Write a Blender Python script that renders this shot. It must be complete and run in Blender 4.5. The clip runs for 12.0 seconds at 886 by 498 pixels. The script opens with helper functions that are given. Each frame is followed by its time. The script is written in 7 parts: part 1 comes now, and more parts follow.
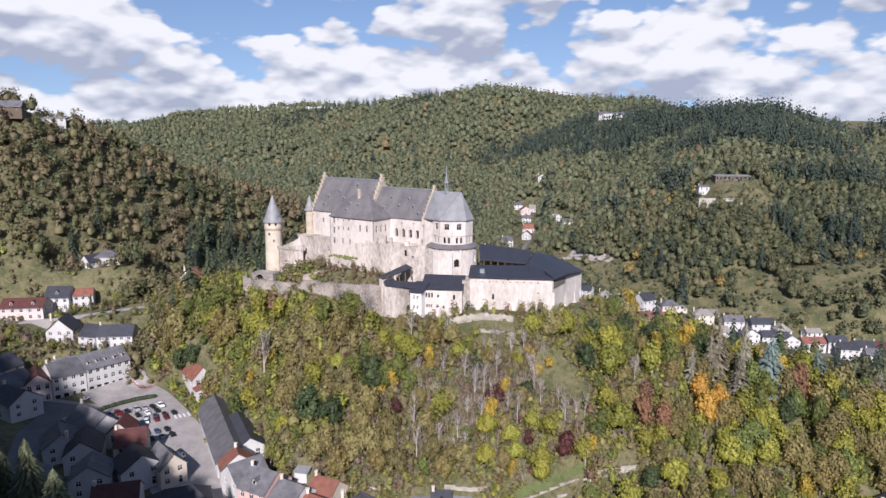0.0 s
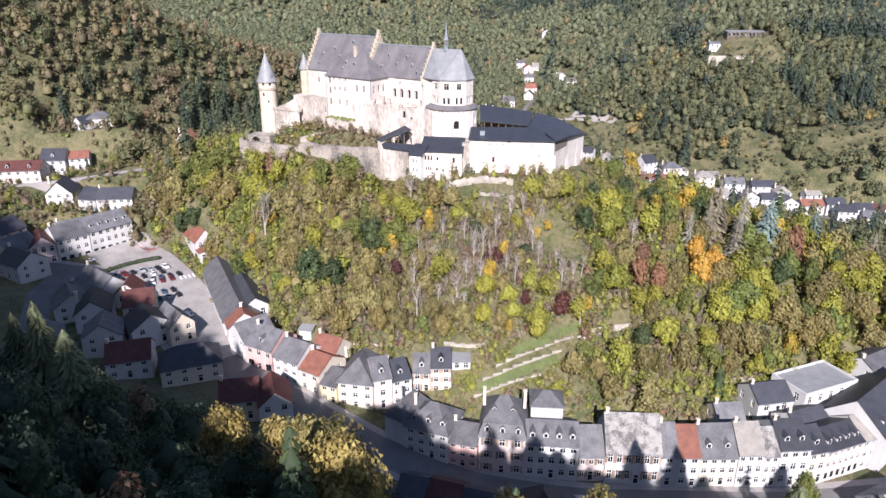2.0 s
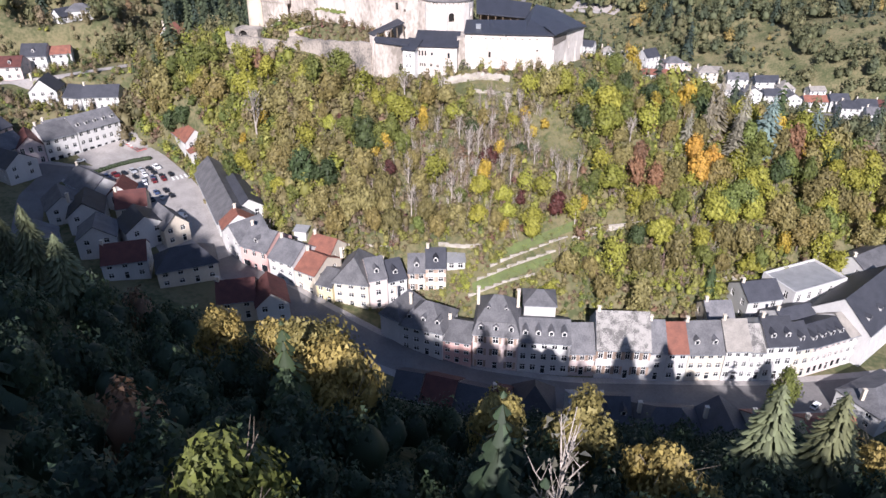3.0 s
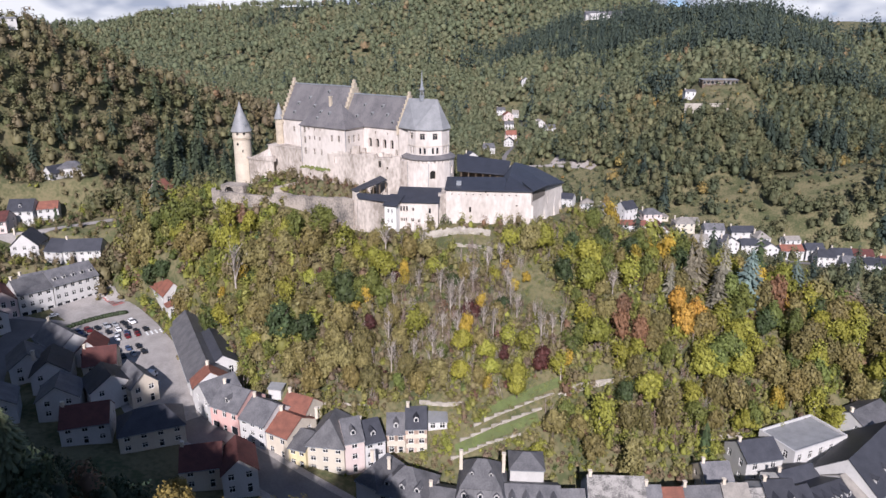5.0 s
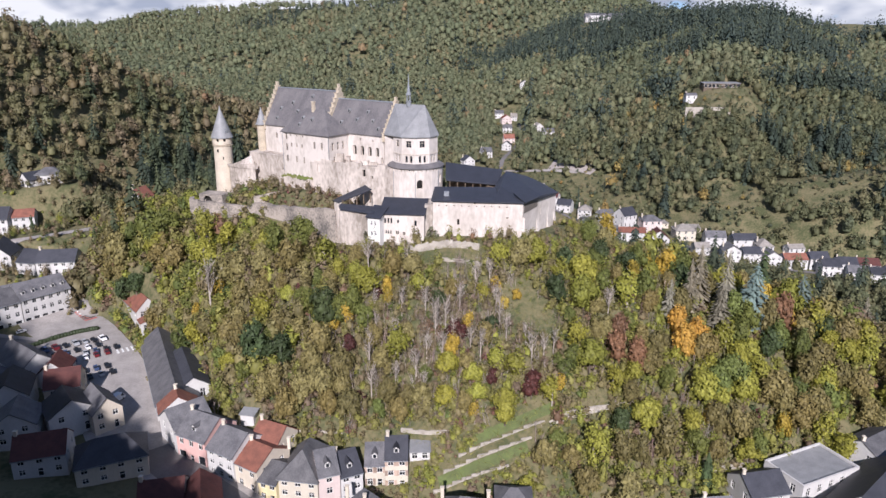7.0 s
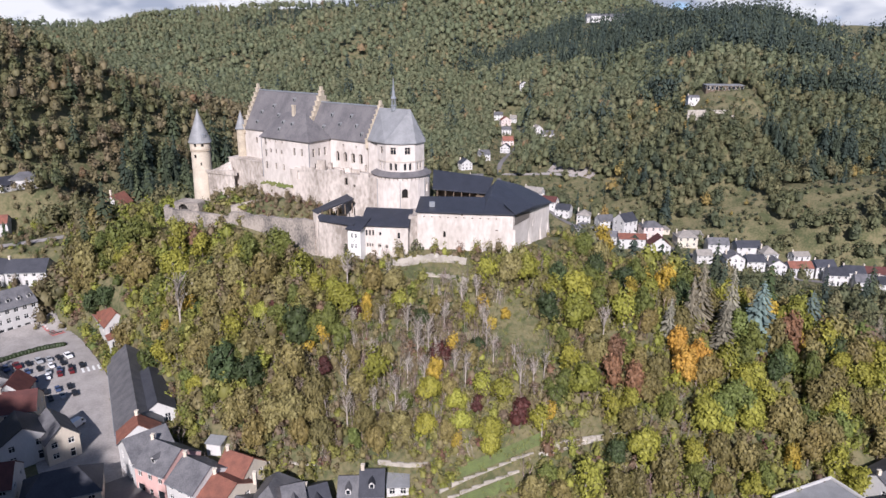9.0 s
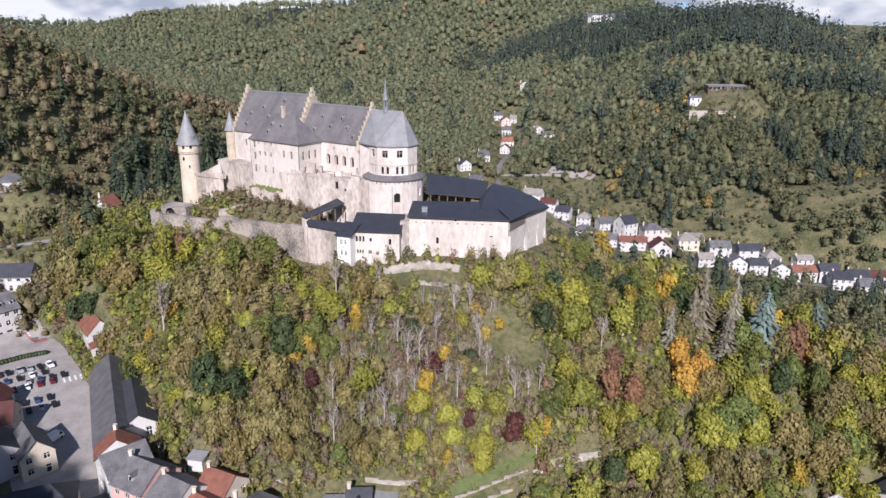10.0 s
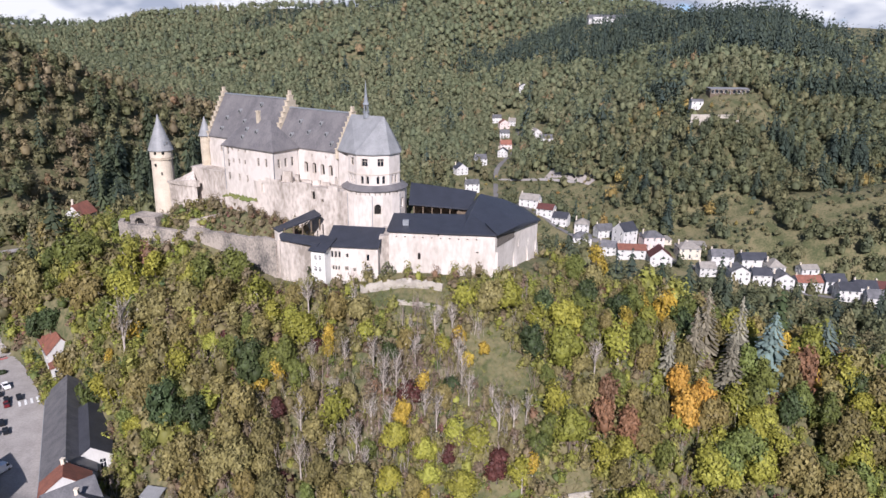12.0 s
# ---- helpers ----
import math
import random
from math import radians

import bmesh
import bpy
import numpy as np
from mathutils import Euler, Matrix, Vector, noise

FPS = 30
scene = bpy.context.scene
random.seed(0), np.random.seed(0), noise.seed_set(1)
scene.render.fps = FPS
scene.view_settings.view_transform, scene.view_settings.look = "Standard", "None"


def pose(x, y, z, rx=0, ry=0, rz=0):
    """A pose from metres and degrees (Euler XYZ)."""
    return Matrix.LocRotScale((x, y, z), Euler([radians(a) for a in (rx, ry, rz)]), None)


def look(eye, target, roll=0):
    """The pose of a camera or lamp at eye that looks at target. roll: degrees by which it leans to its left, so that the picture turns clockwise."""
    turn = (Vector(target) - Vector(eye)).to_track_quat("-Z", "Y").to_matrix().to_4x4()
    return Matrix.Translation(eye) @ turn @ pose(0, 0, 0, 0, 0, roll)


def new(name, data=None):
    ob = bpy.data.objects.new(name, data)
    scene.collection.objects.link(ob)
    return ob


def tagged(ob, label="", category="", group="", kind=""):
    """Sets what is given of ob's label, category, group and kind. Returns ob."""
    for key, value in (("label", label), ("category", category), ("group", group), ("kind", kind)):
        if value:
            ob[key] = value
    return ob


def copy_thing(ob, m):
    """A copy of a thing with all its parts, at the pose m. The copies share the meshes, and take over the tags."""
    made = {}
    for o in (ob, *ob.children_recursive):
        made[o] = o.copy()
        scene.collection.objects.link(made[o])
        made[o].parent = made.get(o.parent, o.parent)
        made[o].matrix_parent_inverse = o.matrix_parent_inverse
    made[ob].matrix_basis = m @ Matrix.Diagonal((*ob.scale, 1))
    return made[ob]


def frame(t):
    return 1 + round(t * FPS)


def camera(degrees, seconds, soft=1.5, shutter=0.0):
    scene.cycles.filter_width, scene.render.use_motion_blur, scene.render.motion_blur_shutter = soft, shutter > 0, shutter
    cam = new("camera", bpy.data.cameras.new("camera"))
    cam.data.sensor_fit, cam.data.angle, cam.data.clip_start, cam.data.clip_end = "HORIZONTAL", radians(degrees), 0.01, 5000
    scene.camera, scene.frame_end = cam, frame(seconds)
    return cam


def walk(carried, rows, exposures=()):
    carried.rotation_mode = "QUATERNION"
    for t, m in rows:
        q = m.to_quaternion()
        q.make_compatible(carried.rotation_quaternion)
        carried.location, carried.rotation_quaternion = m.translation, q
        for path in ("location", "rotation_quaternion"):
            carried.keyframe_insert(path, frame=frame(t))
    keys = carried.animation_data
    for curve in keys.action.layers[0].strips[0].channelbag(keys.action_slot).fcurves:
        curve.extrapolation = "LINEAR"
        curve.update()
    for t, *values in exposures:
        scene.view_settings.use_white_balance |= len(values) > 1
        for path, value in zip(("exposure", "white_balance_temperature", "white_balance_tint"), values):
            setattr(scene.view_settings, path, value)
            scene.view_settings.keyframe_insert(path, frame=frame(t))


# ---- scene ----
cam = camera(65.2, 12.0)
# seconds, x, y, z, yaw, pitch, lean
PATH = [
    (0, -2.76, -8.89, 85.54, 1.45, -9.93, 0.12),
    (0.5, -2.83, -8.68, 85.55, 1.50, -13.36, 0.08),
    (1, -2.83, -8.40, 85.56, 1.51, -14.59, 0.09),
    (1.5, -2.76, -8.03, 85.58, 1.48, -17.20, 0.08),
    (2, -2.62, -7.57, 85.59, 1.44, -21.34, 0.11),
    (2.5, -2.40, -7.03, 85.60, 1.38, -23.92, 0.10),
    (3, -2.11, -6.41, 85.61, 1.15, -29.73, 0.07),
    (3.5, -1.75, -5.70, 85.63, 0.68, -24.36, 0.14),
    (5.5, -0.07, -0.09, 85.98, -0.00, -17.58, 0.18),
    (6, 0.90, 2.69, 85.97, 0.03, -17.57, 0.20),
    (6.5, 1.87, 5.48, 85.95, 0.06, -17.58, 0.23),
    (7, 2.85, 8.28, 85.93, 0.09, -17.54, 0.25),
    (9, 6.75, 19.67, 85.81, 0.24, -17.51, 0.39),
    (9.5, 7.73, 22.55, 85.76, 0.32, -17.54, 0.39),
    (10, 8.71, 25.45, 85.72, 0.36, -17.54, 0.43),
    (10.5, 9.69, 28.37, 85.66, 0.43, -17.55, 0.47),
    (11, 10.67, 31.30, 85.60, 0.45, -17.48, 0.53),
    (11.5, 11.66, 34.24, 85.54, 0.46, -17.47, 0.58),
    (12, 12.64, 37.21, 85.47, 0.45, -17.44, 0.64),
]
walk(cam, [(t, pose(x, y, z, 90 + p, 0, w) @ pose(0, 0, 0, 0, 0, r)) for t, x, y, z, w, p, r in PATH],
     [(t, e, 6280, 20) for t, e in ((0, 0.38), (0.5, 0.48), (1.0, 0.62), (1.5, 0.76), (2.5, 0.88), (3.0, 0.82), (3.5, 0.60), (5.5, 0.39), (9.5, 0.40), (12, 0.46))])

# ---- light ----
SUN_EL, SUN_AZ = radians(33), radians(2)      # height; how far the light leans to +x on its way to +y
world = bpy.data.worlds.new("world")
scene.world = world
world.use_nodes = True
wn, wl = world.node_tree.nodes, world.node_tree.links
wn.clear()
w_out = wn.new("ShaderNodeOutputWorld")
w_bg = wn.new("ShaderNodeBackground")
sky = wn.new("ShaderNodeTexSky")
sky.sky_type, sky.sun_disc = "NISHITA", False
sky.sun_elevation, sky.sun_rotation = SUN_EL, radians(180) + SUN_AZ
sky.altitude, sky.dust_density, sky.air_density, sky.ozone_density = 300, 0.7, 1.0, 3.0
w_bg.inputs["Strength"].default_value = 0.085


def w_math(op, a, b=None, c=None, clamp=False):
    n = wn.new("ShaderNodeMath")
    n.operation, n.use_clamp = op, clamp
    for k, v in enumerate((a, b, c)):
        if v is not None:
            if isinstance(v, (int, float)):
                n.inputs[k].default_value = v
            else:
                wl.new(v, n.inputs[k])
    return n.outputs[0]


def w_noise(vector, offset, scale, detail, rough=0.55):
    mp = wn.new("ShaderNodeMapping")
    mp.inputs["Location"].default_value, mp.inputs["Scale"].default_value = offset, scale
    wl.new(vector, mp.inputs["Vector"])
    n = wn.new("ShaderNodeTexNoise")
    n.inputs["Scale"].default_value, n.inputs["Detail"].default_value, n.inputs["Roughness"].default_value = 1.0, detail, rough
    wl.new(mp.outputs[0], n.inputs["Vector"])
    return n.outputs[0]


# banks of cumulus: flatter and closer together towards the horizon
w_dir = wn.new("ShaderNodeTexCoord").outputs["Generated"]
SHAPE = (3.0, 3.0, 9.0)
cloud = w_noise(w_dir, (1.7, 0.4, 0.1), SHAPE, 9)
above = w_noise(w_dir, (1.7, 0.4, 0.46), SHAPE, 4)
def w_puffs(offset):
    """Rounded heads on the clouds."""
    mp = wn.new("ShaderNodeMapping")
    mp.inputs["Location"].default_value, mp.inputs["Scale"].default_value = offset, (15, 15, 30)
    wl.new(w_dir, mp.inputs["Vector"])
    v = wn.new("ShaderNodeTexVoronoi")
    v.feature = "SMOOTH_F1"
    v.inputs["Scale"].default_value, v.inputs["Detail"].default_value, v.inputs["Smoothness"].default_value = 1.0, 2.0, 0.35
    wl.new(mp.outputs[0], v.inputs["Vector"])
    return v.outputs["Distance"]


puffs, puffs_above = w_puffs((0.3, 0.7, 0.2)), w_puffs((0.3, 0.7, 0.75))
cloud = w_math("MULTIPLY_ADD", puffs, -0.26, w_math("ADD", cloud, 0.12))
above = w_math("MULTIPLY_ADD", puffs_above, -0.26, w_math("ADD", above, 0.12))
broad = w_noise(w_dir, (4.1, 2.0, 0.3), (2.0, 2.0, 4.0), 2)
split = wn.new("ShaderNodeSeparateXYZ")
wl.new(w_dir, split.inputs[0])
low = w_math("MULTIPLY_ADD", split.outputs[2], -1.1, 0.10)
dense = w_math("ADD", w_math("MULTIPLY_ADD", broad, 0.55, cloud), low)
cover = w_math("MULTIPLY", w_math("SUBTRACT", dense, 0.565), 20.0, clamp=True)
lit = w_math("MULTIPLY_ADD", w_math("SUBTRACT", cloud, above), 3.6, 0.52, clamp=True)
tone = wn.new("ShaderNodeValToRGB")
tone.color_ramp.elements[0].position, tone.color_ramp.elements[0].color = 0.1, (3.7, 4.3, 5.2, 1)
tone.color_ramp.elements[1].position, tone.color_ramp.elements[1].color = 0.85, (8.0, 8.4, 8.5, 1)
wl.new(lit, tone.inputs[0])
blend = wn.new("ShaderNodeMix")
blend.data_type = "RGBA"
wl.new(cover, blend.inputs["Factor"])
lift = wn.new("ShaderNodeMapping")
lift.inputs["Location"].default_value, lift.inputs["Scale"].default_value = (0, 0, 0.10), (1, 1, 0.9)
wl.new(w_dir, lift.inputs["Vector"])
wl.new(lift.outputs[0], sky.inputs["Vector"])
wl.new(sky.outputs[0], blend.inputs["A"])
wl.new(tone.outputs[0], blend.inputs["B"])
wl.new(blend.outputs["Result"], w_bg.inputs["Color"])
wl.new(w_bg.outputs[0], w_out.inputs[0])
sun_data = bpy.data.lights.new("sun", "SUN")
sun_data.energy, sun_data.angle, sun_data.color = 5.0, radians(0.55), (1.0, 0.972, 0.942)
sun = new("sun", sun_data)
sun.matrix_world = look((0, 0, 300), (math.sin(SUN_AZ) * math.cos(SUN_EL), math.cos(SUN_AZ) * math.cos(SUN_EL), 300 - math.sin(SUN_EL)))

# ---- materials ----
MAT = {}


def simple(name, rgb, rough=0.8, rgb2=None, scale=0.5, bump=0.0, bump_scale=8.0, metal=0.0, lo=0.36, hi=0.62, stretch=None, shift=0.0):
    """A surface with coarse stains and fine grain between two colours, and a little relief.
    stretch: streaks that run down; shift: how far objects of this material differ in brightness."""
    m = bpy.data.materials.new(name)
    m.use_nodes = True
    nt = m.node_tree
    b = nt.nodes["Principled BSDF"]
    b.inputs["Roughness"].default_value, b.inputs["Metallic"].default_value = rough, metal
    b.inputs["Specular IOR Level"].default_value = 0.3
    geo = nt.nodes.new("ShaderNodeNewGeometry")
    src = geo.outputs["Position"]
    if stretch:
        mp = nt.nodes.new("ShaderNodeMapping")
        mp.inputs["Scale"].default_value = stretch
        nt.links.new(src, mp.inputs["Vector"])
        src = mp.outputs[0]
    n1, n2 = nt.nodes.new("ShaderNodeTexNoise"), nt.nodes.new("ShaderNodeTexNoise")
    n1.inputs["Scale"].default_value, n2.inputs["Scale"].default_value = scale, scale * 8
    n1.inputs["Detail"].default_value = n2.inputs["Detail"].default_value = 5
    for n in (n1, n2):
        nt.links.new(src, n.inputs["Vector"])
    half = nt.nodes.new("ShaderNodeMath")
    half.operation = "MULTIPLY"
    half.inputs[1].default_value = 0.6
    nt.links.new(n1.outputs[0], half.inputs[0])
    mid = nt.nodes.new("ShaderNodeMath")
    mid.operation = "MULTIPLY_ADD"
    mid.inputs[1].default_value = 0.4
    nt.links.new(n2.outputs[0], mid.inputs[0])
    nt.links.new(half.outputs[0], mid.inputs[2])
    ramp = nt.nodes.new("ShaderNodeValToRGB")
    other = rgb2 or tuple(c * 0.75 for c in rgb)
    ramp.color_ramp.elements[0].position, ramp.color_ramp.elements[1].position = lo, hi
    ramp.color_ramp.elements[0].color, ramp.color_ramp.elements[1].color = (*other, 1), (*rgb, 1)
    nt.links.new(mid.outputs[0], ramp.inputs[0])
    colour = ramp.outputs[0]
    if shift:
        info = nt.nodes.new("ShaderNodeObjectInfo")
        rng = nt.nodes.new("ShaderNodeMapRange")
        rng.inputs["To Min"].default_value, rng.inputs["To Max"].default_value = 1 - shift, 1 + shift
        nt.links.new(info.outputs["Random"], rng.inputs["Value"])
        hsv = nt.nodes.new("ShaderNodeHueSaturation")
        nt.links.new(rng.outputs[0], hsv.inputs["Value"])
        nt.links.new(colour, hsv.inputs["Color"])
        colour = hsv.outputs[0]
    nt.links.new(colour, b.inputs["Base Color"])
    if bump:
        n3 = nt.nodes.new("ShaderNodeTexNoise")
        n3.inputs["Scale"].default_value, n3.inputs["Detail"].default_value = bump_scale, 5
        nt.links.new(geo.outputs["Position"], n3.inputs["Vector"])
        bump_node = nt.nodes.new("ShaderNodeBump")
        bump_node.inputs["Strength"].default_value, bump_node.inputs["Distance"].default_value = bump, 0.12
        nt.links.new(n3.outputs[0], bump_node.inputs["Height"])
        nt.links.new(bump_node.outputs[0], b.inputs["Normal"])
    MAT[name] = m
    return m


def foliage(name, stops, attribute=None, rough=0.6, lo=0.62, hi=1.38):
    """Leaves: colours picked by the tree's own number (an attribute, or the object's random), with leaf-to-leaf change."""
    m = bpy.data.materials.new(name)
    m.use_nodes = True
    nt = m.node_tree
    b, out = nt.nodes["Principled BSDF"], nt.nodes["Material Output"]
    b.inputs["Roughness"].default_value = rough
    b.inputs["Specular IOR Level"].default_value = 0.25
    if attribute:
        pick = nt.nodes.new("ShaderNodeAttribute")
        pick.attribute_name = attribute
        number = pick.outputs["Fac"]
    else:
        pick = nt.nodes.new("ShaderNodeObjectInfo")
        number = pick.outputs["Random"]
    ramp = nt.nodes.new("ShaderNodeValToRGB")
    els = ramp.color_ramp.elements
    for n, (p, c) in enumerate(stops):
        e = els[n] if n < 2 else els.new(p)
        e.position, e.color = p, (*c, 1)
    nt.links.new(number, ramp.inputs[0])
    geo = nt.nodes.new("ShaderNodeNewGeometry")
    rng = nt.nodes.new("ShaderNodeMapRange")
    rng.inputs["To Min"].default_value, rng.inputs["To Max"].default_value = lo, hi
    nt.links.new(geo.outputs["Random Per Island"], rng.inputs["Value"])
    hsv = nt.nodes.new("ShaderNodeHueSaturation")
    nt.links.new(rng.outputs[0], hsv.inputs["Value"])
    nt.links.new(ramp.outputs[0], hsv.inputs["Color"])
    nt.links.new(hsv.outputs[0], b.inputs["Base Color"])
    glow = nt.nodes.new("ShaderNodeBsdfTranslucent")
    nt.links.new(hsv.outputs[0], glow.inputs["Color"])
    mix = nt.nodes.new("ShaderNodeMixShader")
    mix.inputs[0].default_value = 0.16
    nt.links.new(b.outputs[0], mix.inputs[1])
    nt.links.new(glow.outputs[0], mix.inputs[2])
    nt.links.new(mix.outputs[0], out.inputs[0])
    MAT[name] = m
    return m


simple("soil", (0.165, 0.145, 0.078), 0.95, (0.068, 0.078, 0.034), 0.12, bump=1.0, bump_scale=1.4, lo=0.40, hi=0.58)
simple("lawn", (0.125, 0.16, 0.055), 0.95, (0.09, 0.105, 0.045), 0.5, bump=0.4, bump_scale=5)
simple("meadow", (0.11, 0.14, 0.04), 0.95, (0.16, 0.15, 0.06), 0.2, bump=0.4, bump_scale=3)
simple("castle_render", (0.605, 0.555, 0.51), 0.92, (0.42, 0.375, 0.33), 0.16, bump=0.35, bump_scale=2.5, lo=0.34, hi=0.58, stretch=(1, 1, 0.45))
simple("castle_lower", (0.57, 0.51, 0.455), 0.95, (0.27, 0.235, 0.20), 0.16, bump=0.5, bump_scale=2.5, lo=0.38, hi=0.6, stretch=(1, 1, 0.5))
simple("old_stone", (0.40, 0.35, 0.30), 0.95, (0.13, 0.12, 0.11), 0.22, bump=0.9, bump_scale=1.8, lo=0.38, hi=0.6)
simple("tan_stone", (0.55, 0.47, 0.36), 0.95, (0.36, 0.31, 0.24), 0.6, bump=0.6, bump_scale=3)
simple("tower_render", (0.60, 0.53, 0.43), 0.95, (0.46, 0.40, 0.32), 0.3, bump=0.4, bump_scale=2.5)
simple("slate", (0.175, 0.165, 0.165), 0.6, (0.105, 0.10, 0.105), 0.35, bump=0.4, bump_scale=4, stretch=(1, 1, 0.4))
simple("slate_light", (0.27, 0.275, 0.28), 0.5, (0.19, 0.195, 0.20), 0.5, bump=0.3, bump_scale=4)
simple("slate_dark", (0.042, 0.046, 0.060), 0.5, (0.030, 0.033, 0.042), 0.5, bump=0.3, bump_scale=5)
simple("rock", (0.36, 0.31, 0.25), 0.95, (0.17, 0.14, 0.11), 0.4, bump=1.0, bump_scale=1.5)
# near-black fill painted as the unlit inside of openings
simple("dark_void", (0.012, 0.011, 0.010), 0.9, (0.02, 0.018, 0.016), 1)
simple("old_timber", (0.16, 0.12, 0.085), 0.85, (0.09, 0.07, 0.05), 1.5, stretch=(1, 1, 3))
simple("grey_timber", (0.17, 0.15, 0.13), 0.85, (0.11, 0.095, 0.085), 1.5, stretch=(1, 1, 6))
simple("white_frame", (0.75, 0.74, 0.71), 0.6, (0.66, 0.65, 0.62), 3)
simple("stone_frame", (0.55, 0.48, 0.41), 0.8, (0.42, 0.37, 0.31), 3)
glass = simple("window_glass", (0.022, 0.026, 0.032), 0.12, (0.014, 0.017, 0.022), 0.4)
glass.node_tree.nodes["Principled BSDF"].inputs["Specular IOR Level"].default_value = 0.5
simple("lead", (0.30, 0.32, 0.34), 0.45, (0.22, 0.235, 0.25), 2, metal=0.3)
simple("bark", (0.17, 0.14, 0.11), 0.95, (0.09, 0.075, 0.06), 3)
simple("pale_bark", (0.46, 0.41, 0.36), 0.9, (0.30, 0.26, 0.225), 2)
DARK, GREEN, LIME, OLIVE, YELLOW, RUST = (0.050, 0.074, 0.032), (0.108, 0.134, 0.038), (0.222, 0.232, 0.044), (0.178, 0.158, 0.064), (0.36, 0.275, 0.050), (0.20, 0.118, 0.072)
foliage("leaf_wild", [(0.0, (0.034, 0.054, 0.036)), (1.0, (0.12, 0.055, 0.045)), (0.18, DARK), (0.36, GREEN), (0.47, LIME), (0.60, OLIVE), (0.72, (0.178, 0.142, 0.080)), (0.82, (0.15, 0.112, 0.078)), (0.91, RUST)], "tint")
# leaf_wild made darker and browner to bring the left hill's brightness down
foliage("leaf_brown_olive", [(0.0, (0.034, 0.048, 0.034)), (1.0, (0.15, 0.075, 0.05)), (0.2, (0.066, 0.082, 0.042)), (0.4, (0.112, 0.118, 0.054)), (0.55, (0.148, 0.128, 0.066)), (0.7, (0.168, 0.130, 0.080)), (0.85, (0.18, 0.145, 0.068))], "tint")
# far leaves: distance haze is put into the greyer, bluer colours
foliage("leaf_far_haze", [(0.0, (0.040, 0.058, 0.050)), (1.0, (0.17, 0.105, 0.075)), (0.2, (0.064, 0.082, 0.055)), (0.4, (0.114, 0.132, 0.072)), (0.55, (0.146, 0.150, 0.082)), (0.75, (0.172, 0.152, 0.090)), (0.9, (0.21, 0.16, 0.078))], "tint", 0.7, 0.74, 1.26)
foliage("leaf_valley", [(0.0, (0.034, 0.050, 0.040)), (1.0, (0.26, 0.16, 0.06)), (0.2, (0.060, 0.076, 0.046)), (0.4, (0.108, 0.116, 0.058)), (0.55, (0.145, 0.138, 0.070)), (0.7, (0.178, 0.150, 0.082)), (0.85, (0.27, 0.215, 0.07))], "tint", 0.7)
foliage("stem_bark", [(0.0, (0.20, 0.17, 0.14)), (1.0, (0.26, 0.17, 0.16)), (0.5, (0.36, 0.32, 0.28))], "tint", 0.9)
for leaf_name, c in (("leaf_dark", DARK), ("leaf_green", GREEN), ("leaf_lime", LIME), ("leaf_olive", OLIVE), ("leaf_yellow", YELLOW), ("leaf_spruce", (0.115, 0.135, 0.075)), ("leaf_gold", (0.255, 0.215, 0.075)), ("leaf_orange", (0.36, 0.215, 0.045)), ("leaf_rust", RUST), ("leaf_blue", (0.13, 0.18, 0.165)), ("leaf_grey", (0.21, 0.205, 0.16)), ("leaf_wine", (0.085, 0.035, 0.032))):
    foliage(leaf_name, [(0.0, tuple(v * 0.75 for v in c)), (1.0, tuple(v * 1.25 for v in c)), (0.5, (c[0] * 1.12, c[1], c[2] * 0.9))])
for wall_name, c in (("wall_white", (0.56, 0.55, 0.535)), ("wall_cream", (0.58, 0.53, 0.44)), ("wall_pink", (0.66, 0.42, 0.38)), ("wall_yellow", (0.70, 0.60, 0.36)), ("wall_beige", (0.62, 0.55, 0.45)), ("wall_grey", (0.52, 0.51, 0.49)), ("wall_rose", (0.60, 0.50, 0.47))):
    simple(wall_name, c, 0.9, tuple(v * 0.86 for v in c), 0.5, bump=0.2, bump_scale=6, stretch=(1, 1, 0.4), shift=0.06)
simple("roof_slate", (0.150, 0.147, 0.152), 0.6, (0.080, 0.080, 0.086), 0.5, bump=0.4, bump_scale=5, stretch=(1, 1, 0.4), shift=0.2)
simple("roof_dark", (0.055, 0.057, 0.068), 0.55, (0.036, 0.038, 0.046), 0.5, bump=0.4, bump_scale=5, shift=0.2)
simple("roof_beige", (0.30, 0.275, 0.245), 0.8, (0.20, 0.185, 0.165), 0.6, bump=0.5, bump_scale=5)
simple("roof_lichen", (0.31, 0.295, 0.275), 0.85, (0.11, 0.105, 0.10), 0.7, bump=0.5, bump_scale=5, lo=0.42, hi=0.54)
simple("roof_red", (0.26, 0.105, 0.072), 0.75, (0.16, 0.07, 0.052), 0.7, bump=0.5, bump_scale=6, shift=0.15)
simple("roof_maroon", (0.12, 0.045, 0.038), 0.75, (0.075, 0.03, 0.028), 0.7, bump=0.5, bump_scale=6)
simple("shutter", (0.40, 0.30, 0.24), 0.7, (0.32, 0.24, 0.19), 3, shift=0.4)
simple("asphalt", (0.18, 0.17, 0.165), 0.9, (0.135, 0.128, 0.125), 0.25, bump=0.2, bump_scale=10)
simple("paving", (0.36, 0.335, 0.315), 0.9, (0.26, 0.24, 0.225), 0.3, bump=0.3, bump_scale=8)
simple("road_white", (0.74, 0.74, 0.72), 0.8, (0.6, 0.6, 0.58), 2)
simple("road_red", (0.48, 0.10, 0.09), 0.8, (0.38, 0.09, 0.08), 2)
simple("garden_stone", (0.46, 0.42, 0.36), 0.95, (0.28, 0.255, 0.22), 0.5, bump=0.6, bump_scale=3)
